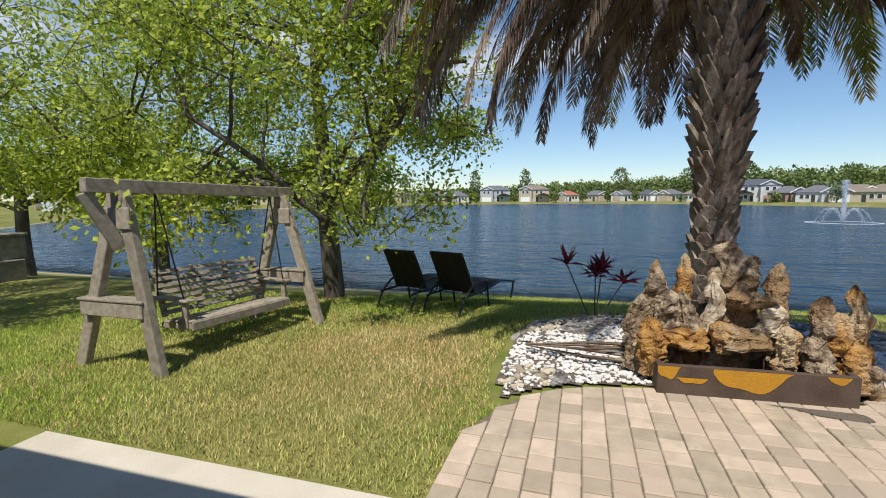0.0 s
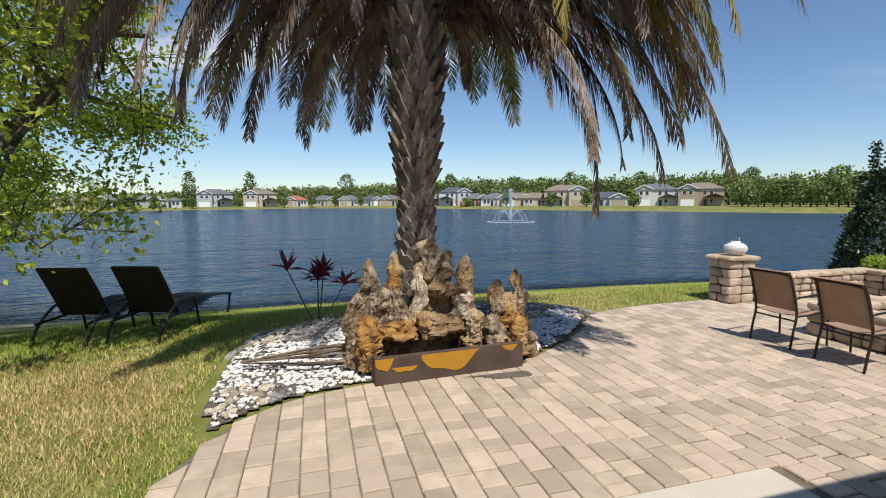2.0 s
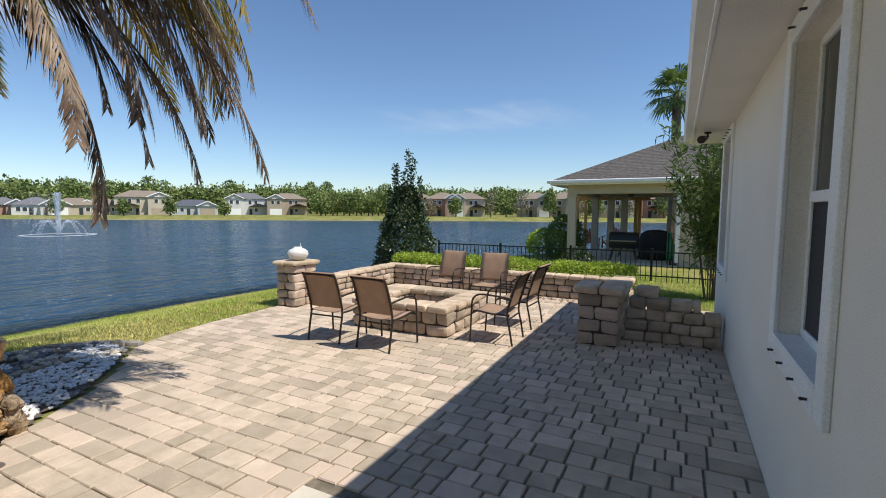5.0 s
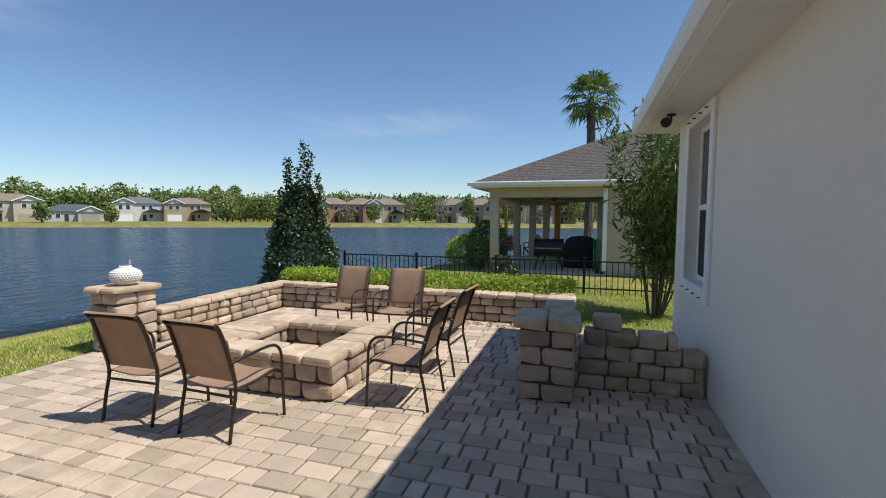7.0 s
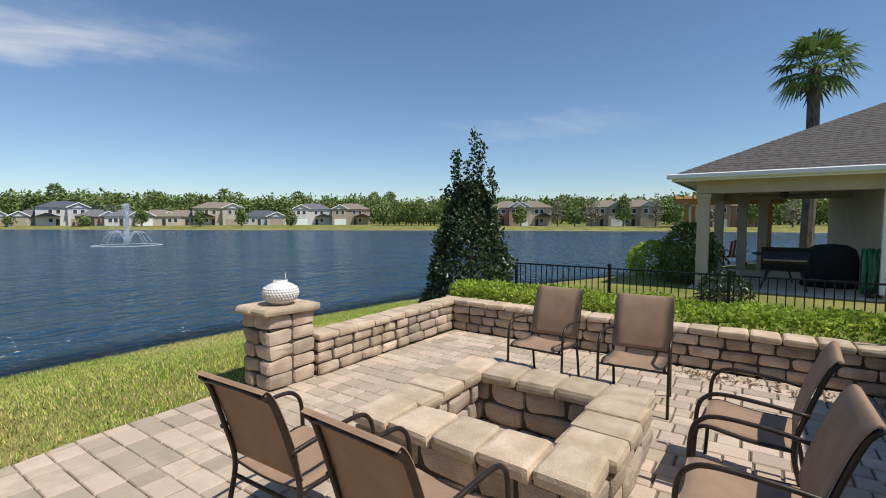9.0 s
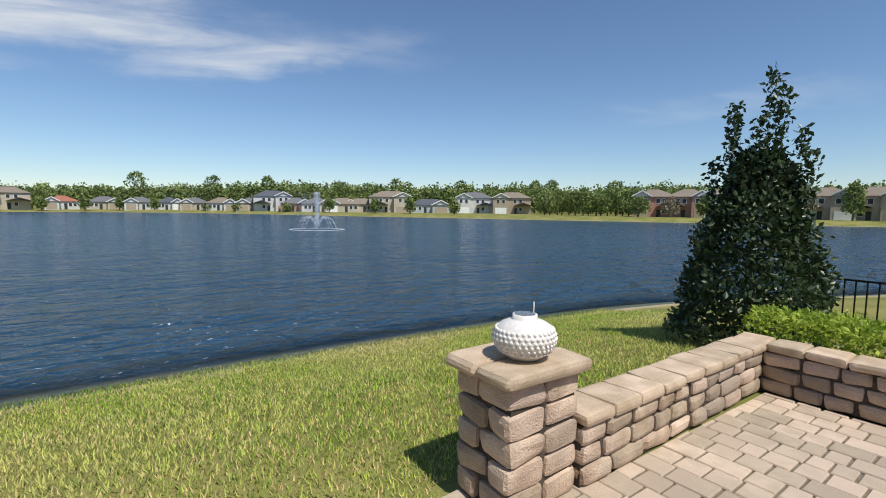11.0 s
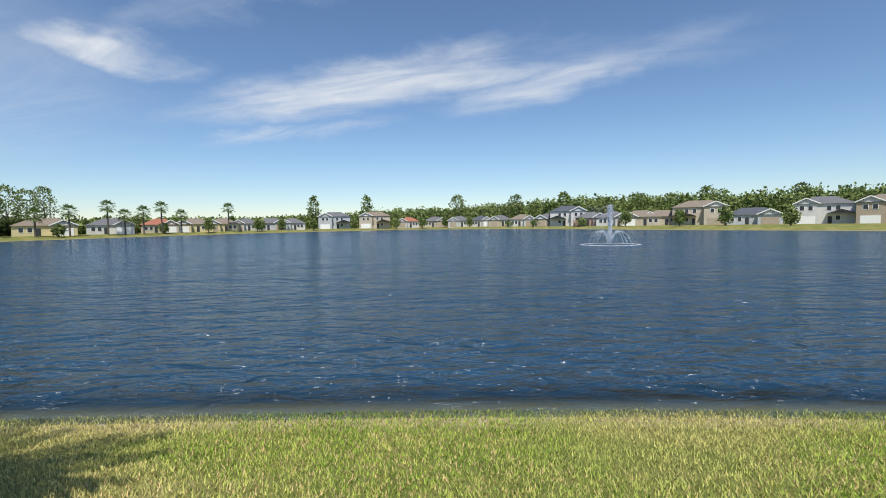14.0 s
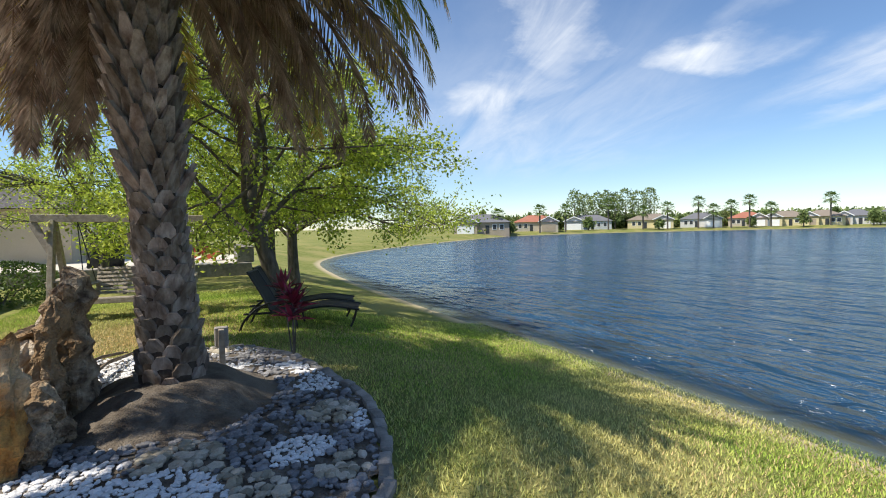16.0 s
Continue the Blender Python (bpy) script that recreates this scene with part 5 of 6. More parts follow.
# ---- shade trees ----
def build_tree(x, y, height, spread, seed, label, lean=(0, 0), clumps=46, fork=1.5, trunk_r=0.17, low=1.2, rot=0, wide_y=9.0):
    r = random.Random(seed)
    rng = np.random.default_rng(seed)
    z0 = gz(x, y) - 0.05
    tree = thing("tree", pose(x, y, z0), label, "tree", "shade trees")
    bm = bmesh.new()
    top = Vector((lean[0], lean[1], fork))
    tube(bm, arc([(0, 0, 0), (lean[0] * 0.3 + 0.03, lean[1] * 0.3, fork * 0.45), top]), trunk_r * 1.15, 12, trunk_r * 0.85, cap=False)
    twigs = []
    limbs = bmesh.new()

    def grow(p, d, L, rad, depth):
        pts = [p]
        q, dd = p.copy(), d.copy()
        for _ in range(4):
            dd = (dd + Vector((r.uniform(-1, 1), r.uniform(-1, 1), r.uniform(-0.6, 0.7))) * 0.22).normalized()
            if q.z < low + 0.35:
                dd.z = abs(dd.z)
            if q.y > wide_y - 0.35:
                dd.y = -abs(dd.y)
            q = q + dd * L / 4
            pts.append(q)
        tube(limbs, pts, rad, 8 if depth < 2 else 5, rad * 0.55, cap=False)
        if depth >= 2:
            twigs.extend(pts[1:])
        if depth == 3:
            return
        for k in range((5, 4, 4)[depth]):
            b = pts[r.choice((2, 3, 4))]
            side = Vector((r.uniform(-1, 1), r.uniform(-1, 1), r.uniform(-0.75, 0.5)))
            grow(b, (dd * 0.7 + side).normalized(), L * r.uniform(0.5, 0.75), rad * 0.5, depth + 1)

    n = 6
    for k in range(n):
        a = 2 * math.pi * k / n + r.uniform(-0.4, 0.4) + rot
        e = r.uniform(0.25, 1.05) if k else 1.5
        d = Vector((math.cos(a) * math.cos(e), math.sin(a) * math.cos(e), math.sin(e)))
        grow(top - Vector((0, 0, 0.1 + 0.08 * k)), d, spread * r.uniform(0.5, 0.62), trunk_r * (0.8 if k == 0 else 0.38), 0)
    part("trunk", bm, M_BARK, tree, smooth=True)
    part("limb_structure", limbs, M_BARK, tree, smooth=True)
    c = np.array([t[:] for t in twigs])
    c = c[(c[:, 2] > low) & (c[:, 2] < height) & (c[:, 1] < wide_y)]
    pick = c[rng.permutation(len(c))]
    me = leaf_cloud("crown", pick, 0.088, rng, M_LEAF, 0.6, per=clumps, up=-0.1, spread=0.15)
    part("crown", me, M_LEAF, tree)
    return len(pick)


build_tree(-6.4, -4.6, 9.5, 5.0, 3, "leafy shade tree with a forked grey trunk by the water", (0.5, 0.15), 17, 2.0, low=1.1, wide_y=2.9)
build_tree(-7.47, -9.84, 9.0, 5.2, 8, "leafy shade tree standing farther along the shore", (0.05, 0.1), 13, 2.0, low=1.5)
build_tree(-2.2, -10.8, 8.0, 4.6, 21, "bright leafy tree beside the neighbouring patio", (0.1, 0.0), 9, 1.6, trunk_r=0.12, low=1.7)


build_tree(-7.2, -14.0, 6.5, 3.4, 33, "slender leafy tree beyond the raised patio", (0.0, 0.0), 12, 2.2, trunk_r=0.15, low=2.0)


# ---- vase lantern on the pillar ----
vase = thing("vase_lantern", pose(-5.36, 6.86, PILLAR_TOP), "round white studded ceramic lantern on the pillar", "lantern")
bm = bmesh.new()
VP = [(0.085, 0.0), (0.10, 0.012), (0.135, 0.04), (0.165, 0.085), (0.172, 0.12), (0.162, 0.16), (0.13, 0.195), (0.085, 0.215), (0.068, 0.222), (0.068, 0.245), (0.06, 0.245)]
lathe(bm, VP, 36)
part("body", bm, M_VASE, vase, smooth=True)
bm = bmesh.new()
for i in range(6):
    z = 0.05 + i * 0.023
    k = next(j for j in range(len(VP) - 1) if VP[j][1] <= z <= VP[j + 1][1])
    R = VP[k][0] + (VP[k + 1][0] - VP[k][0]) * (z - VP[k][1]) / (VP[k + 1][1] - VP[k][1])
    n = 34
    for j in range(n):
        a = 2 * math.pi * (j + 0.5 * (i % 2)) / n
        q = bmesh.ops.create_icosphere(bm, subdivisions=1, radius=0.0115)
        bmesh.ops.translate(bm, verts=q["verts"], vec=(R * math.cos(a), R * math.sin(a), z))
part("studs", bm, M_VASE, vase, smooth=True)
bm = bmesh.new()
lathe(bm, [(0.057, 0.238), (0.057, 0.249), (0.03, 0.25)], 24)
part("solar_disc", bm, M_SOLAR, vase, "grey solar panel disc")
bm = bmesh.new()
tube(bm, [(0.02, 0.045, 0.24), (0.021, 0.047, 0.31)], 0.004, 6)
part("pin", bm, M_WHITE, vase)


# ---- hedge, holly, fence ----
def build_bush(name, cx, cy, label, mat, shape, n, size, rng_seed, category="bush"):
    rng = np.random.default_rng(rng_seed)
    pts = shape(rng, n)
    z0 = gz(cx, cy)
    ob = thing(name, pose(cx, cy, z0), label, category)
    part("foliage", leaf_cloud("foliage", pts, size, rng, mat, 0.55), mat, ob)
    bm = bmesh.new()
    for k in range(6):
        p = pts[rng.integers(len(pts))]
        tube(bm, [(rng.uniform(-0.1, 0.1), rng.uniform(-0.1, 0.1), -0.05), (p[0] * 0.3, p[1] * 0.3, p[2] * 0.6), (p[0] * 0.7, p[1] * 0.7, p[2] * 0.95)], 0.025, 6, 0.008)
    part("stems", bm, M_BARK, ob)
    return ob


def holly_shape(rng, n):
    out = []
    while len(out) < n * 0.92:
        z = rng.uniform(0.05, 2.55)
        R = (1.03 if z < 0.7 else 1.03 * max(0.22, 1 - ((z - 0.7) / 2.3) ** 1.25)) * (0.86 + 0.3 * noise.noise(Vector((z * 2.4, rng.uniform(0, 1), 3))))
        a, k = rng.uniform(0, 6.283), rng.uniform(0.55, 1.0) ** 0.5
        R *= 1 + 0.22 * noise.noise(Vector((math.cos(a) * 1.6, math.sin(a) * 1.6, z * 1.7)))
        out.append((R * k * math.cos(a), R * k * math.sin(a), z))
    for sx, sy, zt in ((-0.42, 0.1, 3.15), (-0.30, -0.1, 3.25), (0.10, 0.0, 3.62), (0.2, 0.12, 3.35), (0.0, -0.15, 3.0), (0.45, 0.05, 2.85), (0.62, -0.05, 2.5), (-0.6, 0, 2.5)):
        for z in np.arange(1.9, zt, 0.006):
            out.append((sx + rng.normal(0, 0.045), sy + rng.normal(0, 0.045), z))
    return np.array(out) * np.array([0.88, 0.88, 0.92])


build_bush("holly_bush", -5.95, 11.5, "tall dark glossy holly with upright shoots", M_LEAF_D, holly_shape, 15000, 0.085, 3)


def hedge_shape(rng, n):
    x, y = rng.uniform(-2.75, 2.75, n), rng.uniform(-0.3, 0.3, n)
    z = 0.66 + 0.07 * np.array([noise.noise(Vector((a * 1.6, b * 2, 0))) for a, b in zip(x, y)]) - rng.exponential(0.06, n)
    face = rng.random(n) < 0.4
    y = np.where(face, np.where(rng.random(n) < 0.7, -0.3, 0.3) + rng.normal(0, 0.03, n), y)
    z = np.where(face, rng.uniform(0.05, 0.68, n), z)
    z = np.where((abs(y) > 0.22) & (z > 0.55), z - 0.05, z)
    return np.stack([x, y, np.maximum(z, 0.03)], 1)


build_bush("clipped_hedge", -2.75, 10.42, "low bright green clipped hedge behind the block wall", M_HEDGE, hedge_shape, 14000, 0.06, 6, "hedge")


def build_fence(x0, x1, y, gap, label):
    z = gz((x0 + x1) / 2, y) - 0.2
    fe = thing("fence", pose(x0, y, z), label, "fence")
    L = x1 - x0
    n = round(L / gap)
    posts = [L * k / n for k in range(n + 1)]
    for s in posts:
        bm = boxes((s - 0.027, s + 0.027, -0.027, 0.027, -0.1, 1.0), bevel=0.004)
        box(bm, s - 0.034, s + 0.034, -0.034, 0.034, 1.0, 1.02)
        part("post", bm, M_BLACK, fe)
    for a, b in zip(posts, posts[1:]):
        for zr in (0.93, 0.34):
            part("rail", boxes((a + 0.027, b - 0.027, -0.016, 0.016, zr - 0.014, zr + 0.014)), M_BLACK, fe)
    me = finish(boxes((-0.008, 0.008, -0.008, 0.008, 0.06, 0.93)), "picket", M_BLACK)
    s = 0.1
    while s < L - 0.05:
        if min(abs(s - q) for q in posts) > 0.05:
            ob = new("picket", me)
            ob.parent = fe
            ob.location = (s, 0, 0)
        s += 0.118
    return fe


build_fence(-5.75, 2.1, 13.1, 1.96, "black metal picket fence across the side lawn")

# ---- cordyline in the bed ----
def build_cordyline(x, y, stems):
    rng = np.random.default_rng(9)
    co = thing("cordyline", pose(x, y, float(bed_z(x, y))), "thin-stemmed cordyline with dark red leaf tufts", "plant")
    for sx, sy, h, n in stems:
        bm = bmesh.new()
        tube(bm, arc([(sx * 0.2, sy * 0.2, 0), (sx * 0.6, sy * 0.6, h * 0.5), (sx, sy, h)]), 0.011, 6, 0.008)
        part("stem", bm, M_BARK, co)
        bm = bmesh.new()
        for k in range(n):
            a, e, L = k * 2.4, rng.uniform(0.1, 1.2), rng.uniform(0.22, 0.34)
            d = Vector((math.cos(a) * math.cos(e), math.sin(a) * math.cos(e), math.sin(e)))
            s = d.cross(Vector((0, 0, 1))).normalized() * 0.032
            p = Vector((sx, sy, h - 0.03 + 0.004 * k))
            m = p + d * L * 0.5
            t = p + d * L - Vector((0, 0, 0.06 * (1.2 - e)))
            q = [bm.verts.new(c) for c in (p - s * 0.4, p + s * 0.4, m + s, t, m - s)]
            bm.faces.new(q)
        part("leaf_tuft", bm, M_CORDY, co, "dark red leaves")


build_cordyline(-6.05, -0.05, ((0.05, -0.42, 0.80, 14), (-0.05, 0.0, 0.62, 22), (0.0, 0.08, 0.70, 22), (0.05, 0.38, 0.55, 16)))

# fallen dry frond stalks by the trough
stalk = thing("dry_stalk", pose(-3.95, 0.1, 0.05), "fallen dry brown palm stalks lying in the bed", "stalk")
for k in range(5):
    bm = bmesh.new()
    tube(bm, [(rb.uniform(-0.1, 0.1), 0.35, 0.03 + 0.05 * k), (rb.uniform(-0.15, 0.1), -0.3, 0.06 + 0.03 * k), (rb.uniform(-0.3, 0.0), -0.95, 0.03 + 0.01 * k)], 0.022, 6, 0.008)
    part("stalk", bm, M_PALM_D, stalk)


# ---- neighbouring house to the north, with an open porch ----
def build_neighbour():
    ho = thing("neighbour_house", pose(0, 16.5, 0), "beige stucco house with a grey hip roof and open columned porch", "house")
    ey, ex, ez, run_, pitch = 0.0, -3.26, 2.62, 6.1, 0.46
    x1 = 14.0
    bm = bmesh.new()
    n = 44
    # roof in courses of shingles, each stepping over the one below
    lines = []
    for k in range(n):
        s0, s1 = run_ * k / n, run_ * (k + 1) / n
        for s, z in ((s0, ez + 0.1 + pitch * s0 + 0.007), (s1, ez + 0.1 + pitch * s1)):
            lines.append([bm.verts.new(c) for c in ((x1, ey + s, z), (ex + s, ey + s, z), (ex + s, 2 * run_ - s, z))])
    for la, lb in zip(lines, lines[1:]):
        for j in (0, 1):
            bm.faces.new((la[j], lb[j], lb[j + 1], la[j + 1]))
    zt = ez + 0.1 + pitch * run_
    top = lines[-1]
    bm.faces.new([top[2], top[0], bm.verts.new((x1, 2 * run_, ez + 0.1)), lines[0][2]])
    part("roof", bm, M_SHINGLE, ho, "grey asphalt shingle roof")
    part("soffit", boxes((ex + 0.1, x1, ey + 0.1, 2 * run_ - 0.1, ez - 0.03, ez)), M_VINYL, ho)
    part("fascia", boxes((ex, x1, ey, ey + 0.03, ez - 0.05, ez + 0.12), (ex, ex + 0.03, ey + 0.03, 2 * run_, ez - 0.05, ez + 0.12)), M_WHITE, ho)
    bm = bmesh.new()
    box(bm, ex - 0.1, x1, ey - 0.1, ey, ez, ez + 0.12, 0.02)
    part("gutter", bm, M_WHITE, ho, "white gutter")
    part("beam", boxes((-2.75, 0.7, 0.35, 0.65, 2.28, 2.59), (-2.75, -2.45, 0.65, 5.6, 2.28, 2.59), (-2.45, 0.7, 5.3, 5.6, 2.28, 2.59)), M_STUCCO2, ho)
    for x, y in ((-2.6, 0.5), (-2.6, 5.45), (-1.95, 5.45), (-1.4, 5.45)):
        bm = boxes((x - 0.13, x + 0.13, y - 0.13, y + 0.13, -0.05, 2.28), bevel=0.01)
        box(bm, x - 0.16, x + 0.16, y - 0.16, y + 0.16, 2.18, 2.27)
        part("column", bm, M_STUCCO2, ho, "beige square column")
    part("wall", boxes((0.7, x1, 0.4, 0.6, -0.1, 2.59), (0.7, 0.9, 0.6, 11, -0.1, 2.59)), M_STUCCO2, ho)
    part("porch_floor", boxes((-2.85, 0.7, 0.2, 5.7, -0.1, 0.0)), M_SLAB, ho)
    bm = bmesh.new()
    box(bm, 0.62, 0.74, 0.28, 0.385, 0.1, 2.55, 0.012)
    part("downspout", bm, M_WHITE, ho, "white downspout")
    fan = boxes((-0.9, -0.2, 2.97, 3.07, 2.30, 2.32), (-1.7, -1.0, 2.97, 3.07, 2.30, 2.32), (-1.0, -0.9, 2.2, 2.95, 2.30, 2.32), (-1.0, -0.9, 3.1, 3.8, 2.30, 2.32))
    lathe(fan, [(0.03, 2.59), (0.03, 2.4), (0.1, 2.38), (0.1, 2.28), (0.04, 2.24)], 12, Matrix.Translation((-0.95, 3.02, 0)))
    part("ceiling_fan", fan, M_BARK, ho)


build_neighbour()


def grill(x, y, rot, label):
    g = thing("covered_grill", pose(x, y, 0, 0, 0, rot), label, "grill")
    bm = bmesh.new()
    lathe(bm, [(0.40, 0.0), (0.42, 0.3), (0.41, 0.7), (0.36, 0.92), (0.24, 1.03), (0.05, 1.06)], 20)
    for v in bm.verts:
        v.co.x *= 1.35 + 0.05 * noise.noise(v.co * 6)
        v.co.y *= 0.62 + 0.12 * noise.noise(v.co * 5)
    part("cover", bm, M_SCREEN, g, smooth=True)
    bm = bmesh.new()
    for s in (-0.5, 0.5):
        tube(bm, [(s, 0.15, 0.06), (s, 0.22, 0.06)], 0.07, 12)
    part("wheel", bm, M_BLACK, g)
    return g


grill(0.0, 18.6, 10, "barbecue grill under a black cover on the porch")
table = thing("porch_table", pose(-1.0, 19.4, 0), "dark patio table on the neighbouring porch", "table")
bm = bmesh.new()
lathe(bm, [(0.62, 0.70), (0.64, 0.72), (0.62, 0.74)], 24)
part("tabletop", bm, M_BLACK, table)
for a in range(4):
    bm = bmesh.new()
    c, s = math.cos(a * 1.571 + 0.78), math.sin(a * 1.571 + 0.78)
    tube(bm, arc([(0.42 * c, 0.42 * s, 0), (0.3 * c, 0.3 * s, 0.4), (0.45 * c, 0.45 * s, 0.7)]), 0.018, 6)
    part("leg", bm, M_BLACK, table)
# wheeled drum smoker
sm = thing("drum_smoker", pose(-0.95, 17.5, 0), "black barrel smoker grill on legs", "grill")
bm = bmesh.new()
tube(bm, [(-0.45, 0, 0.72), (-0.42, 0, 0.72), (0.42, 0, 0.72), (0.45, 0, 0.72)], 0.28, 18)
part("barrel", bm, M_BLACK, sm)
for sx in (-0.4, 0.4):
    for sy in (-0.2, 0.2):
        bm = bmesh.new()
        tube(bm, [(sx * 0.7, sy * 0.5, 0.6), (sx * 1.1, sy * 1.2, 0)], 0.018, 6)
        part("leg", bm, M_METAL, sm)
part("shelf", boxes((-0.4, 0.4, -0.45, -0.25, 0.7, 0.73)), M_WOOD_G, sm)
hose = thing("hose_reel", pose(0.5, 17.2, 0), "coiled green garden hose against the porch wall", "hose")
for k in range(9):
    bm = bmesh.new()
    tube(bm, [(0.05 * math.sin(k) + 0.03 * k - 0.1, 0.26 * math.cos(a / 10 * 6.283), 0.55 + 0.50 * math.sin(a / 10 * 6.283)) for a in range(11)], 0.02, 6)
    part("coil", bm, M_GREEN_H, hose)
part("stand", boxes((-0.03, 0.03, -0.2, 0.2, 0, 0.5)), M_BLACK, hose)


# pergola and red chairs by the far water
pg = thing("pergola", pose(-2.8, 26.5, 0), "orange-stained timber pergola beside the water", "pergola")
for x, y in ((-1.2, -1.2), (1.6, -1.2), (-1.2, 1.2), (1.6, 1.2)):
    part("post", boxes((x - 0.08, x + 0.08, y - 0.08, y + 0.08, -0.5, 2.3), bevel=0.01), M_ORANGE_W, pg)
for y in (-1.2, 1.2):
    part("beam", boxes((-1.7, 2.1, y - 0.05, y + 0.05, 2.3, 2.5)), M_ORANGE_W, pg)
for k in range(12):
    x = -1.6 + k * 0.33
    part("rafter", boxes((x, x + 0.05, -1.7, 1.7, 2.5, 2.63)), M_ORANGE_W, pg)


def adirondack(x, y, z, rot, mat, label):
    a = thing("garden_chair", pose(x, y, z, 0, 0, rot), label, "chair", "red garden chairs")
    part("seat", boxes((-0.27, 0.27, -0.25, 0.28, 0.33, 0.36), bevel=0.005), mat, a)
    for k in range(5):
        s = -0.22 + 0.11 * k
        bm = bmesh.new()
        beam(bm, (s, -0.2, 0.34), (s, -0.5, 1.0 - abs(k - 2) * 0.05), 0.09, 0.02)
        part("back_slat", bm, mat, a)
    for s in (-0.31, 0.31):
        part("arm", boxes((s - 0.06, s + 0.06, -0.3, 0.35, 0.55, 0.575), bevel=0.005), mat, a)
        part("front_leg", boxes((s - 0.02, s + 0.02, 0.22, 0.3, 0, 0.55)), mat, a)
        bm = bmesh.new()
        beam(bm, (s * 0.9, 0.25, 0.32), (s * 0.9, -0.5, 0.04), 0.03, 0.1)
        part("back_leg", bm, mat, a)
    return a


for x, y, r in ((-3.0, 23.6, 200), (-2.2, 24.2, 170)):
    adirondack(x, y, gz(x, y), r, M_RED, "red wooden garden chair on the neighbour's patio")


# shrubs: round garden bushes and an oleander
def round_shape(R, H):
    def shape(rng, n):
        a, u, k = rng.uniform(0, 6.283, n), rng.uniform(0, 1, n), rng.uniform(0.5, 1, n) ** 0.4
        z = H * u
        rr = R * np.sqrt(np.maximum(0.03, 1 - (2 * u - 0.75) ** 2 * 0.62)) * k
        rr = rr * (1 + 0.25 * np.array([noise.noise(Vector((math.cos(q) * 2, math.sin(q) * 2, w * 3))) for q, w in zip(a, z)]))
        return np.stack([rr * np.cos(a), rr * np.sin(a), z], 1)
    return shape


build_bush("round_shrub", -4.0, 19.5, "light green shrub near the water", M_HEDGE, round_shape(0.95, 1.0), 3500, 0.10, 31)
build_bush("dark_shrub", -3.0, 17.8, "dark leafy shrub beside the porch column", M_OLEANDER, round_shape(0.75, 1.55), 3500, 0.10, 33)
build_bush("dark_shrub", -2.0, 14.9, "dark low shrub in front of the porch", M_LEAF_D, round_shape(0.5, 0.6), 1200, 0.08, 37)
build_bush("dark_shrub", -0.6, -8.2, "dark clipped shrub by the neighbouring patio", M_OLEANDER, round_shape(1.2, 1.0), 4500, 0.08, 35)
build_bush("dark_shrub", 1.2, -9.0, "dark clipped shrub by the neighbouring patio", M_OLEANDER, round_shape(1.3, 1.0), 4500, 0.08, 36)


def build_oleander(x, y):
    rng = np.random.default_rng(12)
    z0 = gz(x, y)
    ol = thing("oleander", pose(x, y, z0), "tall oleander with long narrow leaves at the house corner", "shrub")
    bm, tips = bmesh.new(), []
    for k in range(16):
        a, R, H = rng.uniform(0, 6.283), rng.uniform(0.4, 1.35), rng.uniform(1.8, 3.4)
        p = arc([(0.1 * math.cos(a), 0.1 * math.sin(a), 0), (R * 0.45 * math.cos(a), R * 0.45 * math.sin(a), H * 0.55), (R * math.cos(a), R * math.sin(a), H)], 8)
        tube(bm, p, 0.016, 5, 0.005)
        tips += [q[:] for q in p[5:]]
    part("stems", bm, M_BARK, ol)
    part("foliage", leaf_cloud("foliage", tips, 0.21, rng, M_OLEANDER, 0.19, per=26, up=0.5, spread=0.13), M_OLEANDER, ol)


build_oleander(1.3, 11.0)


# ---- fan palm behind the neighbouring roof ----
def fan_palm(x, y, h, r, label, seed=1, z=None, trunk=0.17, leaves=26, group=""):
    rng = random.Random(seed)
    z = gz(x, y) if z is None else z
    pa = thing("fan_palm", pose(x, y, z), label, "palm", group)
    bm = bmesh.new()
    tube(bm, [(0, 0, -0.2), (0.05, 0.02, h * 0.4), (0.0, 0, h)], trunk * 1.1, 10, trunk * 0.95)
    part("trunk", bm, M_BARK, pa)
    bm = bmesh.new()
    for k in range(leaves):
        a, e = k * 2.4, radians(75 - 125 * k / leaves)
        d = Vector((math.cos(a) * math.cos(e), math.sin(a) * math.cos(e), math.sin(e)))
        o = Vector((0, 0, h))
        hub = o + d * r * 0.5
        tube(bm, [o, hub], 0.02, 4)
        side = d.cross(Vector((0, 0, 1))).normalized()
        up = side.cross(d)
        for j in range(13):
            b = radians(-100 + 200 * j / 12)
            q = (d * math.cos(b) + side * math.sin(b)).normalized()
            L = r * 0.55 * (0.75 + 0.25 * math.cos(b)) * rng.uniform(0.85, 1.1)
            w = q.cross(up).normalized() * L * 0.07
            m_, t_ = hub + q * L * 0.55, hub + q * L - Vector((0, 0, L * 0.35 * rng.uniform(0.6, 1.3)))
            bm.faces.new([bm.verts.new(c) for c in (hub, m_ + w, t_, m_ - w)])
    part("crown", bm, M_FARPALM, pa)
    return pa


M_FARPALM = surf("fan_palm_leaf", (0.09, 0.15, 0.035), (0.15, 0.21, 0.05), 2, 0.6, 0, 10, vary=0.35, rnd="island", spec=0.3, trans=0.3)
fan_palm(0.3, 31.5, 8.7, 1.95, "tall fan palm behind the neighbouring roof", 3, leaves=34, trunk=0.26)


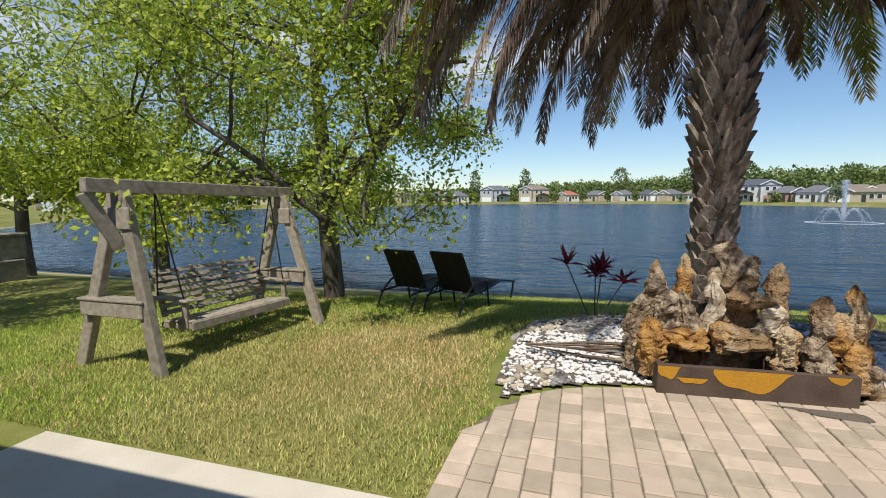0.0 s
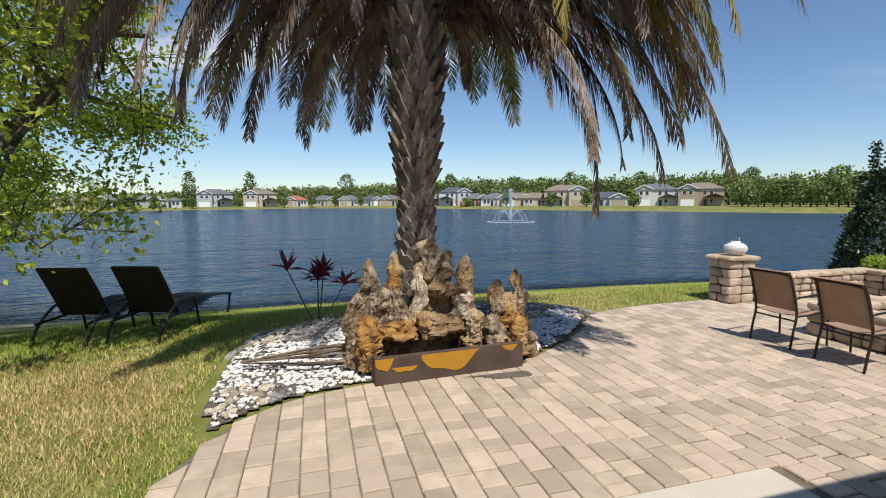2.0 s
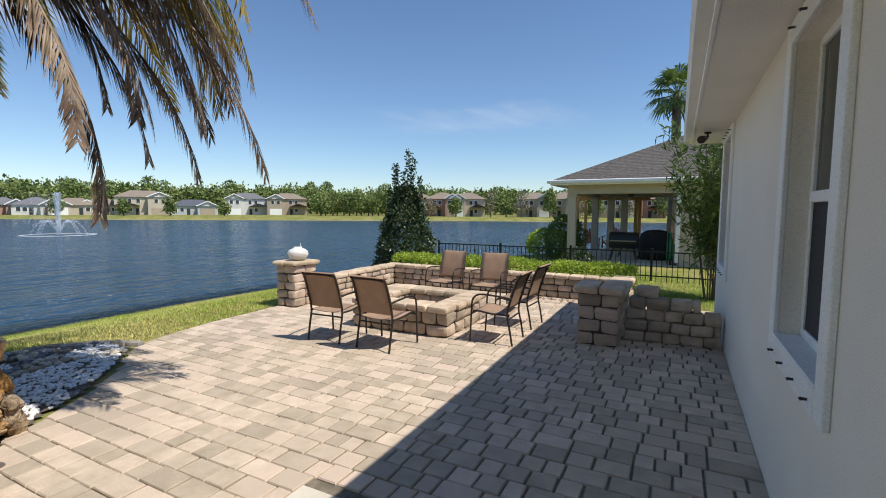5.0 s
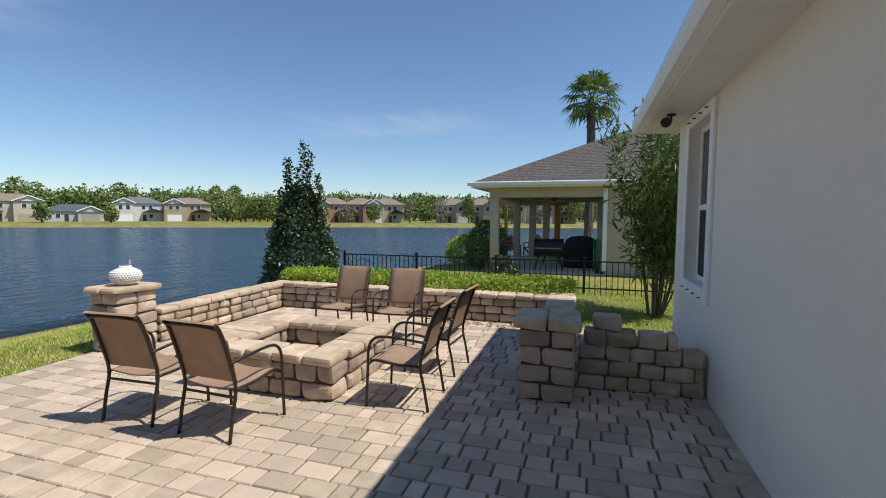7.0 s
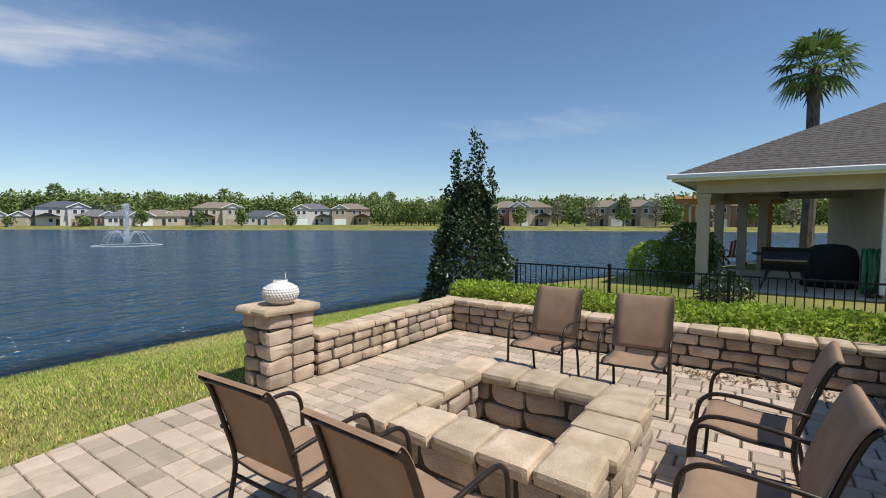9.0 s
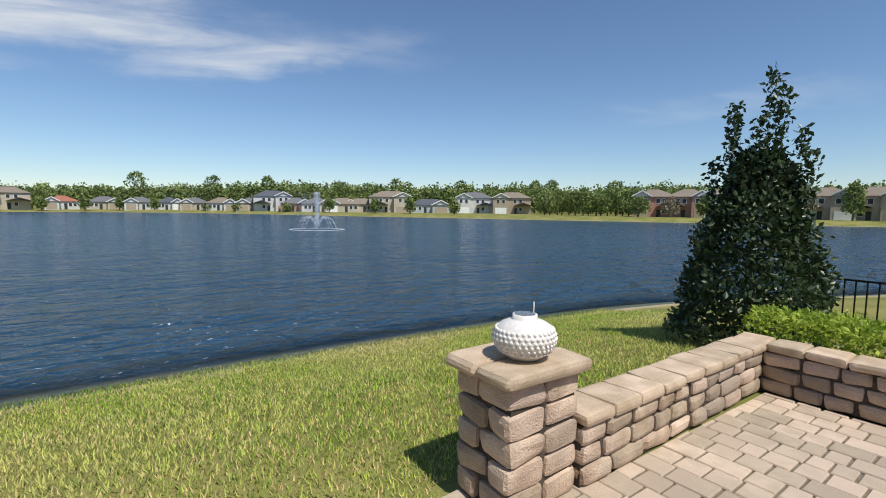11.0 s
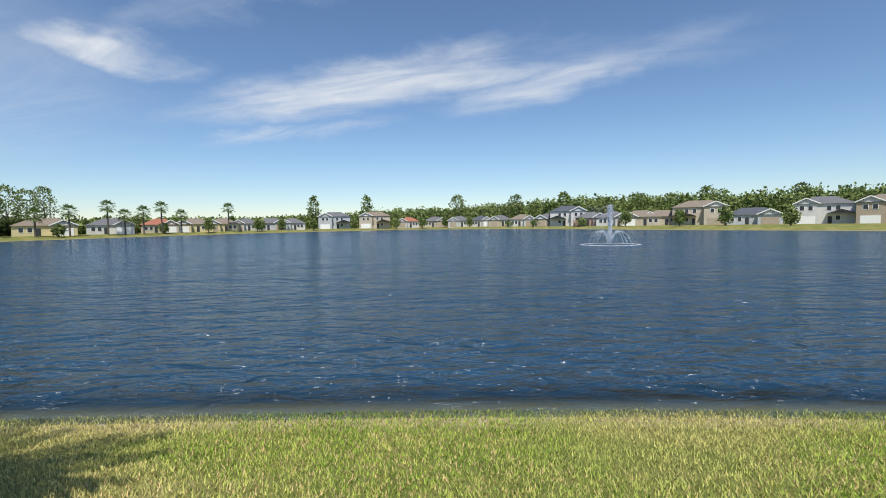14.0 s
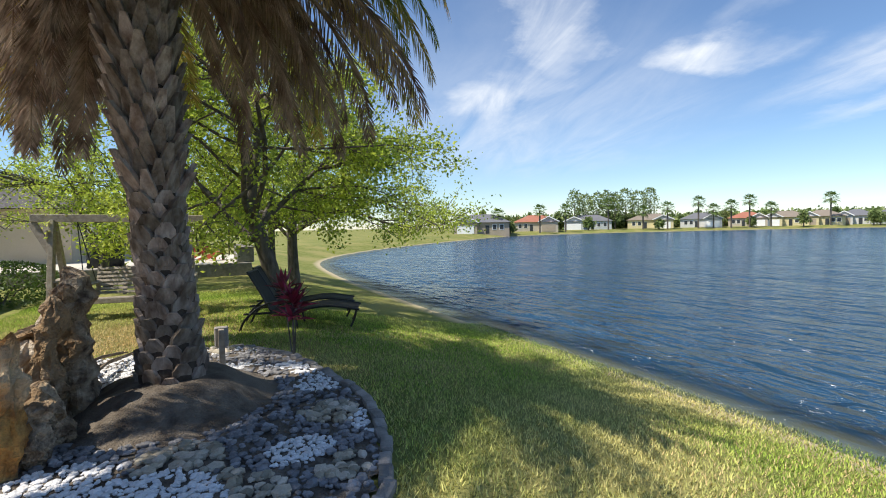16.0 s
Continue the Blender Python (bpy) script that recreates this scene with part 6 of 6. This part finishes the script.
# ---- neighbouring patio to the south ----
sp = thing("raised_patio", pose(-2.12, -13.08, 0), "raised paver patio with grey block retaining wall", "patio")
part("retaining_wall", boxes((-4.2, 5.0, 0.2, 0.5, -0.4, 0.45), (-4.2, -3.9, -7, 0.2, -0.4, 0.45), bevel=0.02), M_EDGE, sp, "grey block retaining wall")
part("patio_floor", boxes((-3.9, 5.0, -7.0, 0.2, 0.2, 0.43)), M_SLAB, sp)
for x, y in ((-4.0, 0.1), (-4.0, -1.4), (-4.0, -3.0)):
    bm = boxes((x - 0.3, x + 0.3, y - 0.3, y + 0.3, 0.45, 0.98), bevel=0.03)
    box(bm, x - 0.34, x + 0.34, y - 0.34, y + 0.34, 0.98, 1.05, 0.02)
    part("pier", bm, M_EDGE, sp, "square grey block pier")
for x, y, r in ((-5.0, -15.3, 60), (-4.2, -16.5, 30)):
    adirondack(x, y, 0.43, r, M_RED, "red wooden garden chair on the raised patio")
g2 = grill(-1.6, -13.9, 15, "barbecue grill under a black cover on the raised patio")
g2.location.z = 0.43
sh = thing("south_house", pose(3.5, -26, 0), "grey-beige stucco house with a shingle roof", "house")
part("wall", boxes((-3.2, 9, -8, 8, -0.3, 2.7)), M_STUCCO2, sh)
bm = bmesh.new()
c = [bm.verts.new(p) for p in ((-3.8, -8.6, 2.7), (9.6, -8.6, 2.7), (9.6, 8.6, 2.7), (-3.8, 8.6, 2.7), (2.9, -2, 5.4), (2.9, 2, 5.4))]
for q in ((0, 1, 4), (1, 2, 5, 4), (2, 3, 5), (3, 0, 4, 5)):
    bm.faces.new([c[j] for j in q])
part("roof", bm, M_SHINGLE, sh)
for y in (-5, 0, 5):
    part("window", boxes((-3.26, -3.2, y - 0.6, y + 0.6, 0.9, 2.1)), M_GLASS, sh)


# ---- jet in the lake ----
def build_jet():
    rng = np.random.default_rng(2)
    j = thing("lake_fountain", pose(-52.4, 23.6, WATER_Z), "white water jet spraying up from the lake", "fountain")
    n = 2600
    u = rng.uniform(0, 1, n) ** 0.8
    col = np.stack([rng.normal(0, 0.07, n) + 0.15 * u * rng.normal(0, 1, n), rng.normal(0, 0.07, n) + 0.15 * u * rng.normal(0, 1, n), 4.0 * u], 1)
    part("jet", leaf_cloud("jet", col, 0.11, rng, M_FOAM, 0.3, up=2.0), M_FOAM, j)
    n = 1500
    mist = np.stack([-rng.gamma(2.0, 0.55, n), -rng.gamma(2.0, 0.7, n) * 0.9, rng.uniform(0.8, 4.0, n)], 1)
    part("mist", leaf_cloud("mist", mist, 0.06, rng, M_FOAM, 0.4), M_FOAM, j)
    for k in range(8):
        a = k * math.pi / 4 + 0.3
        t = rng.uniform(0, 1, 330)
        arc_ = np.stack([2.1 * t * math.cos(a), 2.1 * t * math.sin(a), 4 * 1.25 * t * (1 - t) + 0.1], 1) + rng.normal(0, 0.05, (330, 3))
        tagged(part("side_jet", leaf_cloud("side_jet", arc_, 0.09, rng, M_FOAM, 0.3, up=0.5), M_FOAM, j), kind="stuff")
    bm = bmesh.new()
    lathe(bm, [(3.0, -0.05), (2.9, 0.02), (2.7, 0.03), (2.6, -0.02)], 40)
    for v in bm.verts:
        v.co.z += 0.03 * noise.noise(v.co * 3)
        v.co.x *= 1 + 0.12 * noise.noise(v.co * 0.9)
    part("foam_ring", bm, M_FOAM, j)


build_jet()


# ---- houses round the lake ----
def paint(name, c, rough=0.85):
    return surf(name, c, tuple(v * 1.1 for v in c), 0.6, rough, 0.1, 8, spec=0.15)


FAR_WALL = [paint("far_wall_%s" % n, c) for n, c in (("cream", (0.50, 0.44, 0.35)), ("white", (0.60, 0.59, 0.57)), ("tan", (0.40, 0.33, 0.25)), ("grey", (0.45, 0.47, 0.48)), ("yellow", (0.62, 0.54, 0.32)), ("brick", (0.42, 0.26, 0.20)))]
FAR_ROOF = [paint("far_roof_%s" % n, c) for n, c in (("grey", (0.16, 0.16, 0.17)), ("brown", (0.24, 0.20, 0.16)), ("slate", (0.10, 0.11, 0.13)), ("red", (0.36, 0.15, 0.10)))]
M_FARDARK = paint("far_opening", (0.05, 0.055, 0.06), 0.3)


def hip(bm, x0, x1, y0, y1, z, rise, over=0.5):
    x0, x1, y0, y1 = x0 - over, x1 + over, y0 - over, y1 + over
    k = min(x1 - x0, y1 - y0) / 2
    if x1 - x0 > y1 - y0:
        r0, r1 = (x0 + k, (y0 + y1) / 2), (x1 - k, (y0 + y1) / 2)
    else:
        r0, r1 = ((x0 + x1) / 2, y0 + k), ((x0 + x1) / 2, y1 - k)
    c = [bm.verts.new(p) for p in ((x0, y0, z), (x1, y0, z), (x1, y1, z), (x0, y1, z), (*r0, z + rise), (*r1, z + rise))]
    for q in (((0, 1, 5, 4), (1, 2, 5), (2, 3, 4, 5), (3, 0, 4)) if x1 - x0 > y1 - y0 else ((0, 1, 4), (1, 2, 5, 4), (2, 3, 5), (3, 0, 4, 5))):
        bm.faces.new([c[j] for j in q])
    bm.faces.new(c[3::-1])


def gable(bm, x0, x1, y, z, rise, back):
    c = [bm.verts.new(p) for p in ((x0 - 0.4, y - 0.4, z), (x1 + 0.4, y - 0.4, z), ((x0 + x1) / 2, y - 0.4, z + rise), (x0 - 0.4, back, z), (x1 + 0.4, back, z), ((x0 + x1) / 2, back, z + rise))]
    for q in ((0, 2, 5, 3), (2, 1, 4, 5), (0, 3, 4, 1)):
        bm.faces.new([c[j] for j in q])


def lake_house(m, w, storeys, wall, roof, seed, label):
    """A house of the far shore; local -y looks at the lake."""
    r = random.Random(seed)
    h = 2.9 * storeys
    ho = thing("lake_house", m, label, "house", "houses round the lake")
    d = 9.0
    gw = w * 0.42
    gx = r.choice((-1, 1)) * (w - gw) / 2
    part("wall", boxes((-w / 2, w / 2, 0, d, -1.5, h), (gx - gw / 2, gx + gw / 2, -2.2, 0, -1.5, 2.9 if storeys == 1 else h)), wall, ho)
    bm = bmesh.new()
    hip(bm, -w / 2, w / 2, 0, d, h, 2.3)
    gh = 2.9 if storeys == 1 else h
    gable(bm, gx - gw / 2, gx + gw / 2, -2.2, gh, 1.7, 4.0)
    if storeys == 2:
        gable(bm, -gx - gw / 2, -gx + gw / 2, -2.0, 2.9, 1.2, 0.0)
    part("roof", bm, roof, ho)
    bm = bmesh.new()
    c = [bm.verts.new(p) for p in ((gx - gw / 2, -2.21, gh), (gx + gw / 2, -2.21, gh), (gx, -2.21, gh + 1.45))]
    bm.faces.new(c)
    part("gable_wall", bm, FAR_WALL[1], ho, "white gable")
    for s in (-1, 1):
        bm = bmesh.new()
        beam(bm, (gx + s * (gw / 2 + 0.4), -2.64, gh), (gx, -2.64, gh + 1.7), 0.08, 0.3, 0)
        part("barge_board", bm, M_WHITE, ho)
    part("garage_door", boxes((gx - gw * 0.36, gx + gw * 0.36, -2.27, -2.2, -0.2, 2.1)), r.choice((M_WHITE, FAR_WALL[2])), ho)
    part("door", boxes((-gx * 0.35 - 0.5, -gx * 0.35 + 0.5, -0.06, 0, -0.2, 2.05)), M_FARDARK, ho)
    wins = [(-gx * 0.8, 1.6, 0)] + ([(-gx * 0.8, 4.5, 0), (-gx * 0.3, 4.5, 0), (gx - 1.0, 4.5, -2.2), (gx + 1.0, 4.5, -2.2)] if storeys == 2 else [(-gx * 1.25, 1.6, 0)])
    for x, z, y in wins:
        win = part("window", boxes((x - 0.62, x + 0.62, y - 0.07, y, z - 0.75, z + 0.75)), M_WHITE, ho)
        part("pane", boxes((x - 0.5, x + 0.5, y - 0.1, y - 0.07, z - 0.63, z + 0.63)), M_FARDARK, win)
    return ho


EYE0 = (-4.8, 5.7)


def bearing_place(bearing, extra):
    """A place beyond the far shore, on a bearing (degrees to the left of +y)."""
    dx, dy = -math.sin(radians(bearing)), math.cos(radians(bearing))
    far = 0
    a, b = SHORE, np.roll(SHORE, -1, axis=0)
    for (ax, ay), (bx, by) in zip(a, b):
        ex, ey = bx - ax, by - ay
        det = dx * -ey + dy * ex
        if abs(det) < 1e-9:
            continue
        t = ((ax - EYE0[0]) * -ey + (ay - EYE0[1]) * ex) / det
        u = (dx * (ay - EYE0[1]) - dy * (ax - EYE0[0])) / det
        if t > 0 and 0 <= u <= 1:
            far = max(far, t)
    t = far + extra
    return EYE0[0] + dx * t, EYE0[1] + dy * t, t


FAR_HOUSES = [  # bearing, width, storeys, wall, roof
    (109.5, 13, 1, 3, 0), (107.2, 11, 1, 1, 0), (102.4, 15, 2, 3, 0), (97.6, 15, 2, 0, 1), (93.5, 11, 1, 1, 3), (90.2, 12, 1, 0, 0), (87.2, 11, 1, 1, 0), (84.6, 10, 1, 1, 2), (82.2, 11, 1, 0, 0), (79.6, 11, 1, 1, 1),
    (76.4, 12, 1, 0, 0), (74.2, 14, 2, 1, 2), (71.6, 11, 1, 5, 0), (69.2, 11, 1, 1, 0), (66.2, 13, 1, 0, 1), (64.0, 13, 1, 0, 1), (60.4, 16, 2, 0, 1), (55.6, 15, 1, 3, 2), (50.0, 14, 2, 1, 0), (45.4, 14, 2, 2, 1),
    (112.2, 11, 1, 1, 0), (114.6, 12, 1, 4, 1), (117.4, 13, 1, 4, 1), (120.6, 12, 1, 0, 3), (124.8, 13, 1, 1, 0), (129.8, 15, 1, 4, 1), (136.5, 16, 1, 3, 0), (142.5, 14, 1, 0, 3), (149.0, 15, 1, 2, 0)]
NAMES_W, NAMES_R = ("cream", "white", "tan", "grey-blue", "yellow", "brick-red"), ("grey", "brown", "dark slate", "red")
for k, (b, w, st, wa, ro) in enumerate(FAR_HOUSES):
    x, y, t = bearing_place(b, (11 if b < 118 else 13) + (k % 3) * 2)
    if b < 110 and t < 150:
        x, y, t = bearing_place(b, 11 + 150 - t)
    lake_house(pose(x, y, gz(x, y) + 0.1, 0, 0, b) @ Matrix.Scale(0.84, 4), w, st, FAR_WALL[wa], FAR_ROOF[ro], k, "%s %s house with a %s hip roof" % (NAMES_W[wa], "two-storey" if st == 2 else "single-storey", NAMES_R[ro]))
# terraces of two-storey town houses on the north shore
for b in (22.5, 25.8, 29.2, 14.0, 10.5, 4.5, 1.0):
    x, y, t = bearing_place(b, 14)
    x, y, t = bearing_place(b, max(14, 14 + 122 - t))
    lake_house(pose(x, y, gz(x, y) + 0.1, 0, 0, b) @ Matrix.Scale(0.82, 4), 11.5, 2, FAR_WALL[5 if int(b) % 2 else 0], FAR_ROOF[1], int(b) + 50, "two-storey town house of beige stucco and brick")


# ---- far woods and shore trees ----
def far_woods():
    rng = np.random.default_rng(77)
    pts = []
    for b in np.arange(-9, 150, 0.28):
        lift = 0.047 + 0.012 * noise.noise(Vector((b * 0.12, 0, 0))) + 0.011 * noise.noise(Vector((b * 0.9, 2, 0)))
        lift *= 0.85 if b < 75 else max(0.22, 0.85 - (b - 75) / 58)
        for row in (0, 1, 2):
            x, y, t = bearing_place(b + rng.uniform(-0.15, 0.15), 30)
            x, y, t = bearing_place(b, 30 + max(0, 172 - t if b < 110 else 0) + row * 14 + rng.uniform(-4, 4))
            hh = (1.6 + lift * t) * rng.uniform(0.82, 1.1)
            n = int(30 * min(1.6, 120 / t) + 12)
            u = rng.uniform(0, 1, n)
            rr = 3.2 * np.sqrt(np.maximum(0.05, 1 - (1.7 * u - 0.75) ** 2)) * rng.uniform(0.4, 1, n)
            a = rng.uniform(0, 6.283, n)
            pts.append(np.stack([x + rr * np.cos(a), y + rr * np.sin(a), 0.2 + hh * (0.12 + 0.88 * u)], 1))
    me = leaf_cloud("far_woods", np.concatenate(pts), 1.05, rng, M_FARLEAF, 0.75, per=3, spread=0.6)
    tagged(new("far_woods", me), "dense green woodland behind the lakeside houses", "woods", kind="stuff")


far_woods()


def far_tree(x, y, h, r, seed, mat, label, n=420, bare=False, leaf=0.55):
    rng = np.random.default_rng(seed)
    z = gz(x, y)
    tr = thing("far_tree", pose(x, y, z), label, "tree", "trees on the far shore")
    bm = bmesh.new()
    tube(bm, [(0, 0, -0.3), (0.1, 0, h * 0.35), (0, 0.1, h * 0.75)], 0.2, 7, 0.06)
    for k in range(6):
        a = k * 1.05
        tube(bm, [(0, 0, h * (0.3 + 0.06 * k)), (r * 0.6 * math.cos(a), r * 0.6 * math.sin(a), h * (0.5 + 0.06 * k))], 0.07, 5, 0.02)
    part("trunk", bm, M_BARK, tr)
    u = rng.uniform(0, 1, n)
    rr = r * np.sqrt(np.maximum(0.04, 1 - (2 * u - 0.85) ** 2 * 0.75)) * rng.uniform(0.45, 1, n)
    a = rng.uniform(0, 6.283, n)
    rr *= 1 + 0.3 * np.array([noise.noise(Vector((math.cos(q) * 2 + seed, math.sin(q) * 2, w * 4))) for q, w in zip(a, u)])
    part("crown", leaf_cloud("crown", np.stack([rr * np.cos(a), rr * np.sin(a), h * (0.22 + 0.78 * u)], 1), leaf, rng, mat, 0.7, per=1 if bare else 3, spread=0.25), mat, tr)


rt = random.Random(3)
for k in range(16):
    b = 41.5 - k * 0.75 + rt.uniform(-0.2, 0.2)
    x, y, t = bearing_place(b, 22 + rt.uniform(-2, 8))
    far_tree(x, y, rt.uniform(5.0, 6.5), rt.uniform(2.0, 2.8), 100 + k, M_FARLEAF, "round green tree on the far bank")
for k, b in enumerate((30.8, 27.5, 24.0, 19.5, 17.5, 15.5, 12.0, 8.5, 6.5, 3.0, -1.0, -4.0)):
    x, y, t = bearing_place(b, 9 + rt.uniform(-1, 5))
    far_tree(x, y, rt.uniform(4.0, 7.0), rt.uniform(1.5, 2.3), 200 + k, M_FARLEAF2 if k % 2 else M_FARLEAF, "thin pale budding tree on the far bank" if k % 2 else "round green tree on the far bank", 300, k % 2 == 1)
for k in range(16):
    b = (52.5, 58, 62.3, 67.8, 72.6, 78.0, 81, 86, 89, 91.8, 95, 100, 104.8, 108.4, 111, 116)[k]
    x, y, t = bearing_place(b, 7 + rt.uniform(-2, 3))
    far_tree(x, y, rt.uniform(2.2, 4.2), rt.uniform(1.0, 1.7), 300 + k, M_FARLEAF, "small garden tree by a lakeside house", 200)
for k in range(14):
    b = 111 + k * 2.9 + rt.uniform(-0.7, 0.7)
    x, y, t = bearing_place(b, (6 if k % 3 == 0 else 24) + rt.uniform(-1, 3))
    far_tree(x, y, rt.uniform(2.0, 3.4) if k % 3 == 0 else rt.uniform(3.5, 5.5), rt.uniform(1.0, 1.7), 500 + k, M_FARLEAF, "leafy garden tree on the far shore", 220)
for k in range(11):
    b = 31 + k * 7.3 + rt.uniform(-3, 3)
    x, y, t = bearing_place(b, 26)
    x, y, t = bearing_place(b, 26 + max(0, 178 - t))
    far_tree(x, y, 2.0 + t * rt.uniform(0.048, 0.058), rt.uniform(2.8, 4.2), 600 + k, M_FARLEAF, "tall tree rising above the far woods", 260, leaf=0.8)
for k, b in enumerate((131.0, 132.4, 133.5, 135.5, 136.8, 134.4, 129.8, 138.0)):
    x, y, t = bearing_place(b, 24 + rt.uniform(-2, 8))
    far_tree(x, y, rt.uniform(11, 14.5), rt.uniform(2.8, 3.8), 400 + k, M_FARLEAF, "tall pine-like tree behind the far houses", 320)
for k, b in enumerate((142.0, 134.2, 130.5, 128.0, 125.0, 123.6, 122.0, 120.4, 118.6, 139.0, 114.0, 147.0)):
    x, y, t = bearing_place(b, 5 + (k % 3))
    fan_palm(x, y, (4.2, 5.5, 3.2)[k % 3] + 0.012 * t, 1.5 + 0.006 * t, "palm tree on the far lake shore", 60 + k, trunk=0.2, leaves=18, group="palms on the far shore")


# ---- litter and small fixtures ----
rl = np.random.default_rng(8)
n = 260
lx = np.concatenate([rl.normal(-1.75, 0.22, n // 2), rl.normal(-0.75, 0.25, n // 2)])
ly = np.concatenate([9.55 - np.abs(rl.normal(0, 0.12, n // 2)), 9.5 - np.abs(rl.normal(0, 0.16, n // 2))])
me = leaf_cloud("leaf_litter", np.stack([lx, ly, np.full(len(lx), 0.012) + rl.uniform(0, 0.02, len(lx))], 1), 0.07, rl, M_PALM_D, 0.3, up=0.0)
tagged(new("leaf_litter", me), "dry brown leaves swept against the block wall", "leaves", kind="stuff")

bm = bmesh.new()
ring = [bm.verts.new((-3.36 + 0.10 * math.sin(a * 0.9) + 0.13 * math.cos(a), 1.62 + 0.42 * math.sin(a) + 0.04 * math.sin(3 * a), 0.0055)) for a in (k * 2 * math.pi / 28 for k in range(28))]
bm.faces.new(ring)
for v in bm.verts:
    v.co.x = max(v.co.x, -3.36)
solid("wet_soil", bm, M_SOIL, "brown damp soil stain in front of the trough", "stain", kind="structure")

ub = thing("utility_box", pose(-5.22, 0.62, float(bed_z(-5.22, 0.62))), "grey weatherproof outlet box on a short post", "outlet box")
part("post", boxes((-0.03, 0.03, -0.03, 0.03, -0.1, 0.42), bevel=0.004), M_WOOD_G, ub)
part("cover", boxes((-0.07, 0.07, -0.09, -0.03, 0.22, 0.44), bevel=0.012), M_EDGE, ub)

# ---- grass blades over the near lawn ----
def lawn_blades(name, n, x0, x1, y0, y1, seed, mat, label, height, dry=None, keep=None):
    rng = np.random.default_rng(seed)
    x, y = rng.uniform(x0, x1, n), rng.uniform(y0, y1, n)
    d = loop_distance(x, y, SHORE)
    ok = (d > 0.03) & (loop_distance(x, y, np.array(PATIO)) > 0.01) & (loop_distance(x, y, bed_loop) > 0.06)
    ok &= ~((x > -1.36) & (y < 2.8)) & ~((x > -5.7) & (x < 0.05) & (y > 6.5) & (y < 10.05)) & ~((x > 1.2) & (y < 9.1))
    if keep is not None:
        ok &= keep(x, y, rng)
    x, y = x[ok], y[ok]
    k = len(x)
    z = ground_z(x, y) - 0.005
    a, lean = rng.uniform(0, 6.283, k), rng.uniform(0.2, 1.1, k)
    h = height * rng.uniform(0.5, 1.25, k)
    w = rng.uniform(0.003, 0.006, k) * (1 + 0.05 * np.abs(x))
    dx, dy = np.cos(a), np.sin(a)
    p = np.stack([x, y, z], 1)
    side = np.stack([-dy * w, dx * w, 0 * w], 1)
    tip = p + np.stack([dx * h * lean, dy * h * lean, h], 1)
    v = np.stack([p - side, p + side, tip], 1).reshape(-1, 3)
    tagged(new(name, mesh_np(name, v, np.arange(3 * k).reshape(-1, 3), mat)), label, "grass", kind="stuff")


def dryness(x, y):
    return 1.3 * np.exp(-(((x + 3.4) / 1.7) ** 2 + ((y + 2.5) / 1.3) ** 2)) + 0.18 + 0.25 * np.array([noise.noise(Vector((a * 0.7, b * 0.7, 1.0))) for a, b in zip(x, y)])


lawn_blades("lawn_grass", 230000, -11.4, -5.5, -4.0, 15.0, 1, M_BLADE, "short green lawn grass by the lake", 0.045, keep=lambda x, y, r: r.random(len(x)) > 0.62 * dryness(x, y))
lawn_blades("dry_grass", 70000, -11.4, -5.5, -2.0, 13.0, 2, M_DRY, "straw-coloured grass blades in the lawn", 0.04)
lawn_blades("lawn_grass", 130000, -6.5, -1.3, -8.0, -0.9, 3, M_BLADE, "short green lawn grass beside the porch", 0.05, keep=lambda x, y, r: r.random(len(x)) > dryness(x, y))
lawn_blades("dry_grass", 90000, -6.5, -1.3, -6.0, -0.9, 4, M_DRY, "patch of dry straw-coloured grass", 0.045, keep=lambda x, y, r: r.random(len(x)) < dryness(x, y) + 0.1)
lawn_blades("lawn_grass", 40000, -6.5, 2.5, 9.9, 14.5, 5, M_BLADE, "bright lawn grass behind the hedge", 0.06)

build_pavers()
